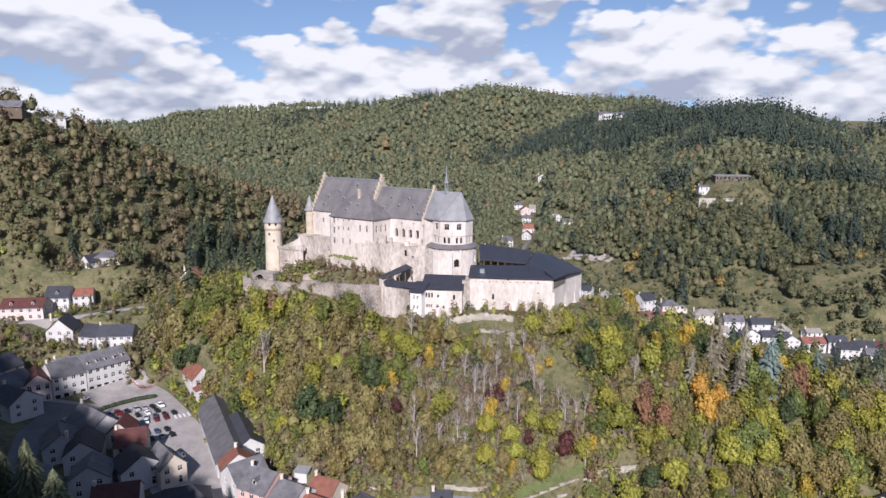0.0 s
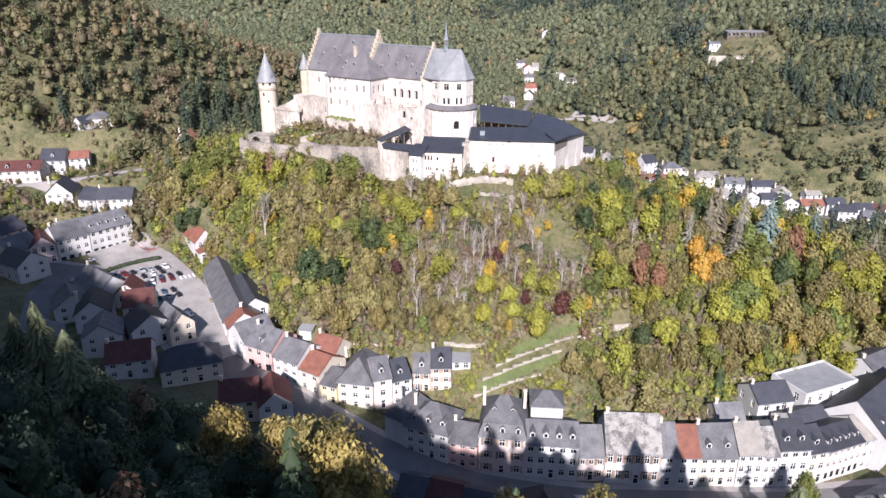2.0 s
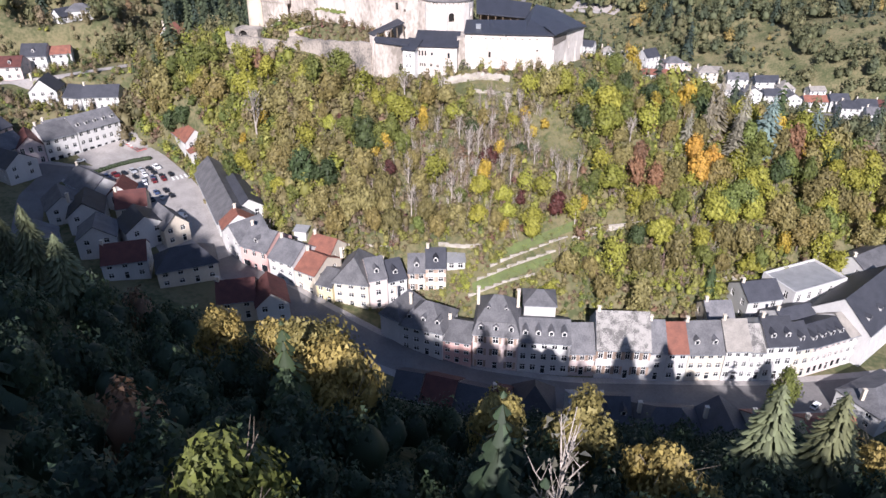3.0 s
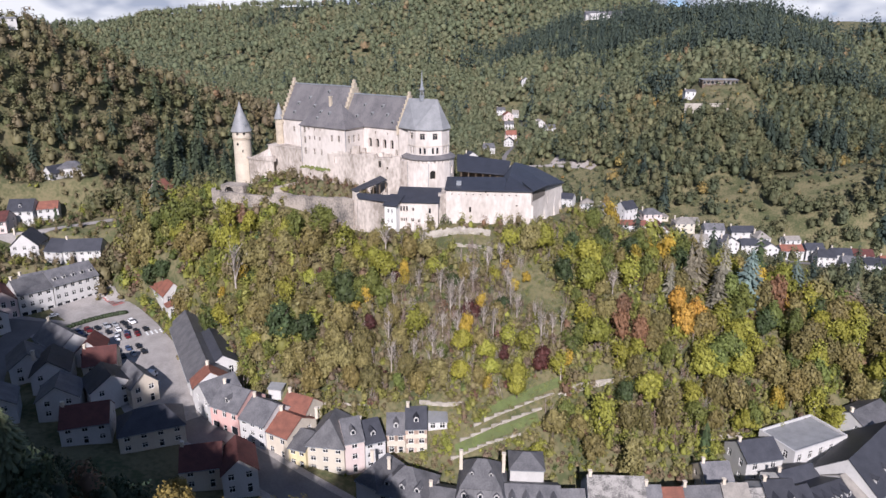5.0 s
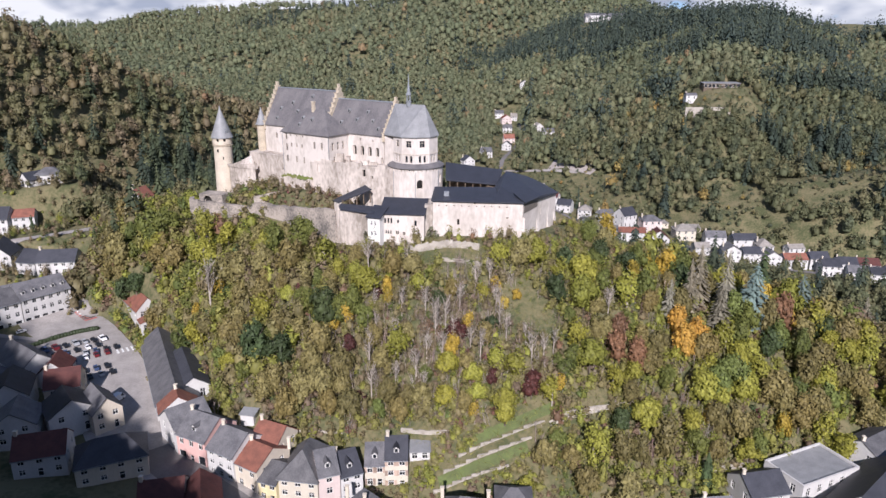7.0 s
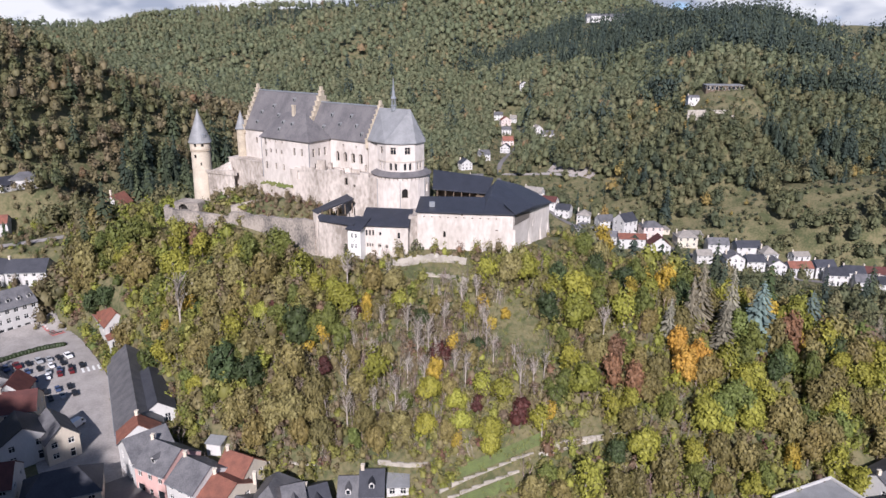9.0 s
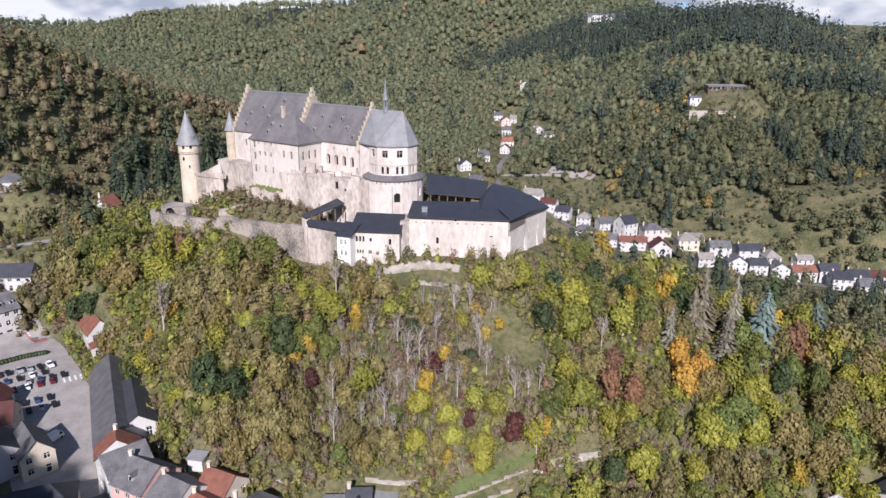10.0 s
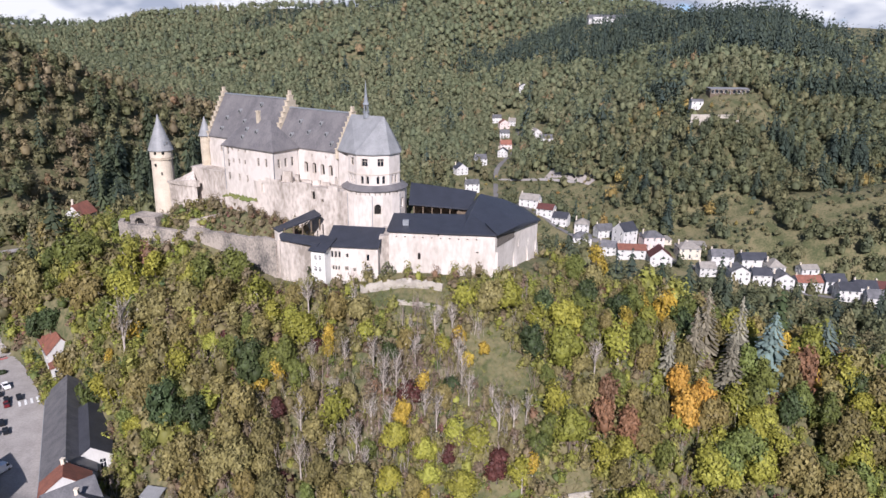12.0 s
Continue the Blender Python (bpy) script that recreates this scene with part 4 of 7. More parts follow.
prism(bm, [(0.6, 186.0), (15.6, 185.5), (18.5, 204), (2.5, 204)], 30, 40.5)
part("court_floor", bm, "castle_lower", gallery)

# ---- houses ----
KEEP_CLEAR = []
MEADOWS = [(-155, 256, 17, 9), (-112, 250, 8, 7), (33, 505, 20, 40), (50, 575, 13, 40), (60, 640, 13, 45), (66, 700, 13, 35), (94, 600, 12, 34), (66, 420, 20, 26), (104, 372, 28, 15), (150, 348, 36, 16), (204, 322, 44, 14), (100, 478, 20, 30), (70, 508, 20, 26), (180, 412, 12, 22), (222, 385, 22, 16), (205, 515, 30, 20), (200, 502, 28, 12), (176, 392, 13, 17), (205, 384, 11, 9), (232, 392, 14, 8), (470, 840, 90, 40), (70, 440, 20, 10), (150, 385, 10, 10), (18, 130, 9, 5), (-38, 133, 8, 4), (232, 985, 62, 46), (112, 440, 24, 14), (240, 405, 34, 18), (150, 410, 22, 9)]
for u in np.arange(-30, 38, 6):
    for v in (-9, 0):
        KEEP_CLEAR.append((*cp(float(u), v), 7.5))
for x in range(-24, 34, 5):
    KEEP_CLEAR.append((x, 182 + max(0, x - 20) * 0.6, 6.5))
KEEP_CLEAR += [(8, 196, 9), (22, 197, 12), (-68, 229, 5), (-60, 226, 6)]
for a, b in ((-74, 213), (-66, 210), (-59, 207), (-52, 204), (-45, 199), (-40, 195), (-36, 192), (-31, 188), (-26, 185)):
    KEEP_CLEAR.append((a, b, 2.6))

WORDS = {"wall_white": "white", "wall_cream": "cream", "wall_pink": "pink", "wall_yellow": "yellow", "wall_beige": "beige", "wall_grey": "grey", "wall_rose": "pale pink",
         "roof_slate": "grey slate", "roof_dark": "dark slate", "roof_beige": "weathered beige", "roof_lichen": "lichen-mottled slate", "roof_red": "red tile", "roof_maroon": "dark red tile", "slate_light": "light grey"}
STOREY = {1: "one-storey", 2: "two-storey", 3: "three-storey", 4: "four-storey"}


def frame_of(a, b, depth):
    """A building's own axes: along the front, inwards, up."""
    d = Vector((b[0] - a[0], b[1] - a[1]))
    w = d.length
    d /= w
    n = Vector((-d.y, d.x))
    return w, d, n, (lambda x, y, z: (a[0] + d.x * x + n.x * y, a[1] + d.y * x + n.y * y, z))


def dormer(parent, at, x, y, z, width, tall, run, roof, wall="wall_white", peak=True):
    """A small gabled window house that stands out of a roof slope; at() is the building's frame."""
    bm = bmesh.new()
    h = width / 2
    pts = [(x - h, z), (x + h, z), (x + h, z + tall), (x - h, z + tall)]
    fr = [bm.verts.new(at(p, y, q)) for p, q in pts]
    bk = [bm.verts.new(at(p, y + run, q)) for p, q in pts]
    bm.faces.new(fr)
    bm.faces.new((fr[1], bk[1], bk[2], fr[2]))
    bm.faces.new((fr[0], fr[3], bk[3], bk[0]))
    if peak:
        tip = bm.verts.new(at(x, y, z + tall + h * 0.9))
        bm.faces.new((fr[3], fr[2], tip))
    ob = part("dormer", bm, wall, parent)
    bm = bmesh.new()
    o = 0.14
    if peak:
        slab(bm, (at(x - h - o, y - o, z + tall - 0.1), at(x, y - o, z + tall + h), at(x, y + run + 0.8, z + tall + h), at(x - h - o, y + run, z + tall - 0.1)), 0.1)
        slab(bm, (at(x, y - o, z + tall + h), at(x + h + o, y - o, z + tall - 0.1), at(x + h + o, y + run, z + tall - 0.1), at(x, y + run + 0.8, z + tall + h)), 0.1)
    else:
        slab(bm, (at(x - h - o, y - o, z + tall), at(x + h + o, y - o, z + tall), at(x + h + o, y + run + 0.5, z + tall + 0.35), at(x - h - o, y + run + 0.5, z + tall + 0.35)), 0.1)
    part("dormer_roof", bm, roof, ob)
    bm = bmesh.new()
    poly(bm, [at(x - h * 0.62, y - 0.03, z + 0.18), at(x + h * 0.62, y - 0.03, z + 0.18), at(x + h * 0.62, y - 0.03, z + tall - 0.1), at(x - h * 0.62, y - 0.03, z + tall - 0.1)])
    part("pane", bm, "window_glass", ob)


def house(a, b, depth, z0, h, wall, roof, rise, kind="gable", cols=3, floors=2, dormers=0, chimneys=1, shutters=False, side_cols=2, over=0.3, label="", group="houses of the little town", arcade=False, sunk=3.0):
    """A town house. a, b: the ends of its front, left to right; roof kinds: gable (ridge along the front), cross (gable to the front),
    hip, mansard, flat and shed."""
    w, d, n, at = frame_of(a, b, depth)
    words = label or f"{WORDS[wall]} rendered {STOREY[floors]} town house under a {WORDS[roof]} roof"
    root = thing("town_house", at(w / 2, depth / 2, z0), words, "house", group)
    plan = [at(0, 0, 0)[:2], at(w, 0, 0)[:2], at(w, depth, 0)[:2], at(0, depth, 0)[:2]]
    top = z0 + h
    fh = h / floors

    def grid(length, count, doors):
        out = []
        if count < 1:
            return out
        step = length / count
        ww = min(1.15, step * 0.55)
        for f in range(floors):
            zb = z0 + f * fh + fh * 0.30
            for c in range(count):
                u = step * (c + 0.5)
                if f == 0 and doors and c == count // 2:
                    out.append((u - 0.5, u + 0.5, z0 + 0.05, z0 + min(2.2, fh * 0.8), "rect", "door"))
                elif f == 0 and doors and arcade:
                    out.append((u - step * 0.36, u + step * 0.36, z0 + 0.3, z0 + fh * 0.82, "rect", "plain"))
                else:
                    out.append((u - ww / 2, u + ww / 2, zb, zb + fh * 0.54, "rect", "cross"))
        return out

    holes = {0: grid(w, cols, True), 1: grid(depth, side_cols, False), 3: grid(depth, side_cols, False)}
    bm = bmesh.new()
    for i in range(4):
        wall_face(bm, plan[i], plan[(i + 1) % 4], z0 - sunk, top, holes.get(i, ()), 0.18)
    if kind == "gable":
        for x in (0, w):
            poly(bm, [at(x, 0, top), at(x, depth, top), at(x, depth / 2, top + rise)])
    elif kind == "cross":
        for y in (0, depth):
            poly(bm, [at(0, y, top), at(w, y, top), at(w / 2, y, top + rise)])
    elif kind == "shed":
        for x in (0, w):
            poly(bm, [at(x, 0, top), at(x, depth, top), at(x, depth, top + rise)])
        poly(bm, [at(0, depth, top), at(w, depth, top), at(w, depth, top + rise), at(0, depth, top + rise)])
    bmesh.ops.remove_doubles(bm, verts=bm.verts, dist=0.001)
    part("wall", bm, wall, root)
    for i, hs in holes.items():
        for k, hole in enumerate(hs):
            win = window(root, plan[i], plan[(i + 1) % 4], hole, 0.18, hole[5])
            if shutters and i == 0 and hole[5] == "cross":
                for s in (-1, 1):
                    bm = bmesh.new()
                    u = (hole[0] + hole[1]) / 2 + s * (hole[1] - hole[0]) * 0.78
                    ww = (hole[1] - hole[0]) * 0.25
                    q = [at(u - ww, -0.05, hole[2]), at(u + ww, -0.05, hole[2]), at(u + ww, 0.0, hole[2]), at(u - ww, 0.0, hole[2])]
                    prism(bm, [p[:2] for p in q], hole[2], hole[3])
                    part("shutter", bm, "shutter", root)
    drop = over * rise / (depth / 2 if kind != "cross" else w / 2)
    bm = bmesh.new()
    if kind == "gable":
        slab(bm, (at(-0.12, -over, top - drop), at(w + 0.12, -over, top - drop), at(w + 0.12, depth / 2, top + rise), at(-0.12, depth / 2, top + rise)), 0.18)
        slab(bm, (at(w + 0.12, depth + over, top - drop), at(-0.12, depth + over, top - drop), at(-0.12, depth / 2, top + rise), at(w + 0.12, depth / 2, top + rise)), 0.18)
    elif kind == "cross":
        slab(bm, (at(-over, -0.35, top - drop), at(w / 2, -0.35, top + rise), at(w / 2, depth + 0.2, top + rise), at(-over, depth + 0.2, top - drop)), 0.18)
        slab(bm, (at(w / 2, -0.35, top + rise), at(w + over, -0.35, top - drop), at(w + over, depth + 0.2, top - drop), at(w / 2, depth + 0.2, top + rise)), 0.18)
    elif kind == "hip":
        s = min(w, depth) / 2 * 0.85
        ridge = [at(s, depth / 2, top + rise), at(w - s, depth / 2, top + rise)] if w >= depth else [at(w / 2, s, top + rise), at(w / 2, depth - s, top + rise)]
        hull_roof(bm, [(*p, top) for p in grow(plan, over)], ridge, 0.18)
    elif kind == "mansard":
        low = 2.9
        i1 = 0.75
        mid_ = [at(i1, i1, top + low), at(w - i1, i1, top + low), at(w - i1, depth - i1, top + low), at(i1, depth - i1, top + low)]
        hull_roof(bm, [(*p, top) for p in grow(plan, over)], mid_, 0.18)
        bm2 = bmesh.new()
        s = w * 0.40
        hull_roof(bm2, [at(i1 - 0.2, i1 - 0.2, top + low), at(w - i1 + 0.2, i1 - 0.2, top + low), at(w - i1 + 0.2, depth - i1 + 0.2, top + low), at(i1 - 0.2, depth - i1 + 0.2, top + low)],
                  [at(s, depth / 2, top + low + rise), at(w - s, depth / 2, top + low + rise)], 0.15)
        part("upper_roof", bm2, roof, root)
    elif kind == "shed":
        slab(bm, (at(-0.2, -over, top), at(w + 0.2, -over, top), at(w + 0.2, depth + 0.2, top + rise), at(-0.2, depth + 0.2, top + rise)), 0.18)
    else:
        prism(bm, [at(0.35, 0.35, 0)[:2], at(w - 0.35, 0.35, 0)[:2], at(w - 0.35, depth - 0.35, 0)[:2], at(0.35, depth - 0.35, 0)[:2]], top - 0.3, top - 0.05)
    part("roof", bm, roof, root)
    if kind == "flat":
        bm = bmesh.new()
        for p, q in (((0, 0), (w, 0.35)), ((0, depth - 0.35), (w, depth)), ((0, 0.352), (0.35, depth - 0.352)), ((w - 0.35, 0.352), (w, depth - 0.352))):
            prism(bm, [at(p[0], p[1], 0)[:2], at(q[0], p[1], 0)[:2], at(q[0], q[1], 0)[:2], at(p[0], q[1], 0)[:2]], top, top + 0.5)
        part("parapet", bm, wall, root)
    for k in range(dormers):
        x = w * (k + 0.5) / dormers
        if kind == "mansard":
            dormer(root, at, x, 0.12, top + 0.7, 0.95, 1.4, 1.0, roof)
        elif kind in ("gable", "hip", "shed"):
            s = 0.26
            dormer(root, at, x, depth / 2 * s, top + rise * s - 0.1, 1.0, 1.05, 1.6, roof)
    if kind == "mansard":
        for x in (w * 0.3, w * 0.7):
            dormer(root, at, x, depth * 0.26, top + 2.9 + rise * 0.33, 0.7, 0.9, 1.2, roof)
    for k in range(chimneys):
        bm = bmesh.new()
        x = 0.5 if k == 0 else w - 0.5
        zt = top + rise + (2.9 if kind == "mansard" else 0)
        m = Matrix.Translation(at(x, depth * 0.5, zt - (1.6 if kind != "mansard" else 2.6)))
        box(bm, m, 0.6, 0.6, 2.4 if kind != "mansard" else 4.0)
        box(bm, m @ Matrix.Translation((0, 0, 2.4 if kind != "mansard" else 4.0)), 0.75, 0.75, 0.15)
        part("chimney", bm, "wall_beige", root)
    bm = bmesh.new()
    if kind in ("gable", "mansard", "hip"):
        prism(bm, [at(-0.1, -over - 0.12, 0)[:2], at(w + 0.1, -over - 0.12, 0)[:2], at(w + 0.1, -over - 0.01, 0)[:2], at(-0.1, -over - 0.01, 0)[:2]], top - (drop if kind == "gable" else 0) - 0.2, top - (drop if kind == "gable" else 0) - 0.06)
        part("gutter", bm, "lead", root)
    else:
        bm.free()
    n_c = max(1, round(w / depth))
    for k in range(n_c):
        KEEP_CLEAR.append((*at(w * (k + 0.5) / n_c, depth / 2, 0)[:2], max(w / n_c, depth) * 0.55))
    return root


def cottage(x, y, turn_deg, w, d, h, rise, wall, roof, kind="gable", cols=3, floors=2, group="houses of the valley village", **more):
    """A house by its middle; at a turn of 0 its front faces -y."""
    t = radians(turn_deg)
    z = ground_z(x, y) + 0.3
    ux, uy = math.cos(t), math.sin(t)
    a = (x - ux * w / 2 + uy * d / 2, y - uy * w / 2 - ux * d / 2)
    b = (x + ux * w / 2 + uy * d / 2, y + uy * w / 2 - ux * d / 2)
    return house(a, b, d, z, h, wall, roof, rise, kind, cols, floors, group=group, **more)


# the sunny row along the street
house((1.7, 105.9), (10.7, 104.9), 10, -7, 9.0, "wall_rose", "roof_slate", 3.6, "mansard", 3, 3, 3, 2, shutters=True, label="tall rose-grey mansion with a mansard slate roof and dormers")
house((10.8, 104.9), (21.1, 104.2), 9, -7, 8.2, "wall_white", "roof_slate", 2.6, "gable", 5, 3, 4, 0, label="long white five-bay house with four roof dormers")
cottage(15.8, 115.6, -3, 6.5, 6, 10.2, 2.0, "wall_grey", "roof_slate", "hip", 0, 3, "houses of the little town", chimneys=0, side_cols=0)
house((21.2, 104.4), (26.3, 104.5), 10, -7.2, 6.0, "wall_rose", "roof_slate", 3.8, "gable", 3, 2, 0, 0, shutters=True)
house((26.4, 104.1), (37.0, 103.7), 11, -7.4, 7.6, "wall_white", "roof_lichen", 5.4, "gable", 6, 2, 0, 1, shutters=True, label="broad white house with a lichen-mottled slate roof")
house((37.05, 103.7), (40.3, 103.7), 10, -7.5, 7.2, "wall_white", "roof_slate", 4.4, "gable", 1, 3, 0, 1)
house((40.4, 103.7), (44.6, 103.8), 10, -7.6, 7.2, "wall_white", "roof_red", 4.0, "gable", 2, 3, 0, 0, label="narrow white house with a bright red tile roof")
house((44.8, 104.1), (52.1, 104.5), 10, -7.7, 6.9, "wall_cream", "roof_slate", 4.4, "gable", 4, 3, 2, 1)
house((52.2, 104.4), (57.2, 104.6), 10, -7.8, 7.7, "wall_white", "roof_beige", 4.1, "gable", 3, 3, 0, 1)
house((57.3, 104.6), (60.2, 104.8), 9, -7.9, 7.4, "wall_white", "roof_lichen", 3.6, "gable", 2, 3, 0, 0)
house((60.3, 104.8), (66.3, 105.4), 10, -8, 8.8, "wall_white", "roof_dark", 3.6, "gable", 3, 3, 2, 1)
house((66.4, 105.5), (70.4, 106.6), 9, -8.2, 7.8, "wall_cream", "roof_dark", 3.2, "gable", 2, 3, 1, 0)
house((70.5, 106.7), (79.4, 110.4), 8.5, -8.3, 7.5, "wall_rose", "roof_dark", 2.4, "gable", 6, 3, 4, 0, arcade=True, label="rose house with a shopfront ground floor and four dormers")
house((79.5, 110.5), (83.2, 112.0), 9, -8.5, 7.6, "wall_white", "roof_beige", 3.0, "gable", 2, 3, 0, 0)
house((83.4, 110.2), (100.5, 124.6), 13, -8.8, 8.6, "wall_white", "roof_dark", 5.6, "gable", 5, 2, 4, 0, label="large white hall under a steep blue-grey slate roof")
cottage(79, 131.5, 24, 16, 9.5, 6.9, 0.4, "wall_white", "slate_light", "flat", 5, 2, "houses of the little town", chimneys=0, label="flat-roofed white building behind the street row")
cottage(66, 126.5, 12, 8.5, 8, 6.5, 2.6, "wall_grey", "roof_dark", "gable", 2, 2, "houses of the little town")
cottage(71, 119.0, 20, 9, 8, 6.6, 2.6, "wall_white", "roof_dark", "gable", 2, 2, "houses of the little town")
cottage(97, 139.5, 30, 12, 8, 6.5, 2.2, "wall_white", "roof_slate", "gable", 3, 2, "houses of the little town")
cottage(55.5, 121, 5, 6, 6, 5.0, 2.4, "wall_beige", "roof_slate", "gable", 2, 2, "houses of the little town")
# the row that climbs to the market place
house((-13.2, 109.4), (-4.5, 106.2), 9, -4.8, 6.4, "wall_white", "roof_slate", 4.0, "hip", 4, 3, 3, 1, label="white corner hotel house with a hipped slate roof")
house((-17.6, 112.4), (-13.3, 109.5), 9, -4.4, 6.6, "wall_white", "roof_slate", 3.4, "hip", 0, 3, 0, 1)
house((-4.4, 106.7), (1.3, 105.3), 8, -5.6, 5.7, "wall_pink", "roof_slate", 2.4, "gable", 3, 3, 0, 1, label="small pink three-bay house under grey slate")
house((-28.7, 120.7), (-20.8, 119.4), 11, -1.8, 6.3, "wall_cream", "roof_slate", 4.6, "hip", 3, 3, 0, 1, label="cream corner house with a big hipped slate roof")
house((-20.6, 119.6), (-16.8, 121.0), 9, -1.9, 7.6, "wall_rose", "roof_slate", 3.0, "gable", 1, 3, 1, 0)
house((-16.7, 121.3), (-12.7, 123.2), 9, -1.9, 6.3, "wall_white", "roof_dark", 2.8, "gable", 2, 3, 1, 1)
house((-12.6, 125.6), (-8.7, 125.8), 8, -1.4, 5.6, "wall_cream", "roof_slate", 2.6, "gable", 2, 2, 1, 0, shutters=True)
house((-8.6, 125.7), (-4.1, 125.9), 8, -1.4, 6.8, "wall_cream", "roof_dark", 2.9, "gable", 2, 3, 1, 1, shutters=True)
house((-3.9, 129.2), (0.2, 129.4), 6, -0.2, 5.0, "wall_white", "slate_light", 0.7, "shed", 2, 2, 0, 0)
house((-32.6, 121.4), (-28.8, 119.9), 8, -1, 4.7, "wall_yellow", "roof_slate", 2.2, "gable", 2, 2, 0, 0)
house((-37.9, 124.5), (-32.7, 121.4), 9, -0.3, 5.9, "wall_beige", "roof_red", 2.6, "gable", 2, 2, 0, 1)
house((-36.5, 131.2), (-30.5, 128.4), 7, 0.6, 5.8, "wall_beige", "roof_red", 2.8, "gable", 1, 2, 0, 1)
house((-44.2, 127.5), (-38.0, 124.0), 9, 0.8, 6.0, "wall_white", "roof_slate", 3.0, "gable", 3, 3, 0, 1)
house((-51.6, 131.4), (-44.6, 127.9), 9, 1.2, 6.4, "wall_pink", "roof_slate", 3.2, "gable", 3, 2, 1, 1, arcade=True)
house((-57.0, 137.0), (-51.8, 131.6), 8, 2.2, 6.0, "wall_white", "roof_slate", 3.0, "cross", 2, 2, 0, 0)
house((-59.2, 141.4), (-57.2, 137.3), 8, 2.6, 5.8, "wall_white", "roof_red", 3.0, "gable", 1, 2, 0, 1)
house((-76.8, 174.6), (-60.0, 142.4), 9, 3.6, 3.6, "wall_white", "roof_slate", 3.6, "gable", 9, 1, 0, 0, label="long low white market building under a slate roof")
house((-66.0, 164.5), (-57.0, 147.5), 7, 3.6, 4.6, "wall_grey", "roof_dark", 2.4, "gable", 3, 1, 0, 0)
house((-89.6, 194.6), (-82.2, 185.6), 6.5, 5, 6.4, "wall_white", "roof_red", 3.2, "gable", 3, 2, 0, 1, label="white gabled house with a red tile roof")
house((-82.1, 185.5), (-80.0, 182.6), 5.0, 4.8, 4.2, "wall_white", "roof_red", 1.5, "shed", 1, 1, 0, 0)
# round the upper side of the market place
house((-116.2, 189.6), (-107.9, 200.2), 11, 5, 7.9, "wall_white", "roof_slate", 3.4, "gable", 6, 3, 5, 0, arcade=True, label="white three-storey hotel with a shopfront and dormered slate roof")
house((-122.8, 182.6), (-116.4, 189.4), 11, 5, 7.6, "wall_white", "roof_slate", 3.2, "gable", 4, 3, 0, 1, arcade=True)
house((-128.6, 178.6), (-123.0, 182.4), 10, 5.2, 6.6, "wall_rose", "roof_maroon", 2.8, "cross", 3, 2, 0, 0)
cottage(-126, 200.5, 40, 12, 8, 4.6, 2.4, "wall_beige", "roof_slate", "gable", 3, 1, "houses of the little town")
house((-129.5, 220.4), (-117.5, 222.0), 8, 9, 4.8, "wall_white", "roof_dark", 3.0, "gable", 5, 2, 0, 1, label="long white house with a new dark slate roof")
house((-136.5, 221.5), (-129.7, 220.2), 9, 9, 4.6, "wall_white", "roof_dark", 3.2, "gable", 2, 2, 0, 0)
cottage(-145, 228, 10, 9, 9, 4.6, 4.2, "wall_white", "roof_dark", "cross", 3, 2, "houses of the little town")
house((-173.5, 235.6), (-158.5, 238.2), 9, 14.3, 5.0, "wall_rose", "roof_maroon", 2.8, "gable", 5, 2, 2, 0)
house((-163.5, 247.5), (-154.5, 248.6), 8, 15, 5.6, "wall_white", "roof_dark", 3.6, "gable", 3, 2, 1, 0)
house((-154.3, 251.0), (-147.5, 253.5), 7, 15.6, 4.8, "wall_white", "roof_red", 2.2, "gable", 3, 2, 0, 0)
house((-159.5, 268.0), (-154.2, 265.0), 8, 28.2, 3.0, "wall_white", "roof_dark", 2.6, "cross", 2, 1, 0, 0)
house((-154.0, 268.6), (-144.9, 271.7), 8, 29, 3.4, "wall_white", "roof_slate", 2.2, "hip", 3, 1, 0, 0)
house((-115.5, 259.8), (-109.4, 259.0), 8, 21.5, 4.2, "wall_white", "roof_red", 3.4, "cross", 2, 2, 0, 1)
# the shaded quarter between the streets
house((-106.8, 161.3), (-95.9, 153.2), 8.5, 4.6, 4.8, "wall_white", "roof_slate", 3.4, "gable", 4, 2, 0, 1)
house((-93.0, 155.2), (-86.9, 156.5), 7, 4.6, 3.6, "wall_white", "roof_maroon", 2.8, "cross", 2, 1, 0, 0)
house((-102.5, 143.6), (-95.5, 148.4), 9, 5, 4.4, "wall_white", "roof_slate", 3.0, "cross", 2, 2, 0, 0)
house((-95.5, 140.0), (-88.0, 143.0), 10, 5, 4.6, "wall_white", "roof_dark", 3.2, "cross", 2, 2, 0, 1)
house((-86.6, 146.0), (-79.5, 148.4), 8, 4.6, 4.4, "wall_beige", "roof_maroon", 3.0, "gable", 2, 2, 0, 1)
house((-78.6, 133.6), (-71.4, 139.6), 8, 4, 5.0, "wall_white", "roof_dark", 3.0, "cross", 2, 2, 0, 0)
house((-70.8, 136.2), (-66.4, 140.4), 9, 3.8, 4.8, "wall_beige", "roof_slate", 3.0, "cross", 2, 2, 0, 0, label="beige gabled house at the market place corner")
house((-88.5, 129.6), (-80.5, 132.4), 8, 4.4, 4.6, "wall_white", "roof_slate", 3.0, "cross", 2, 2, 0, 0)
house((-66.5, 119.6), (-54.8, 124.8), 8.5, 2.6, 4.2, "wall_cream", "roof_dark", 3.4, "hip", 4, 2, 0, 0)
house((-79.0, 120.8), (-70.0, 123.6), 8, 3.6, 4.4, "wall_white", "roof_maroon", 3.0, "gable", 3, 2, 0, 1)
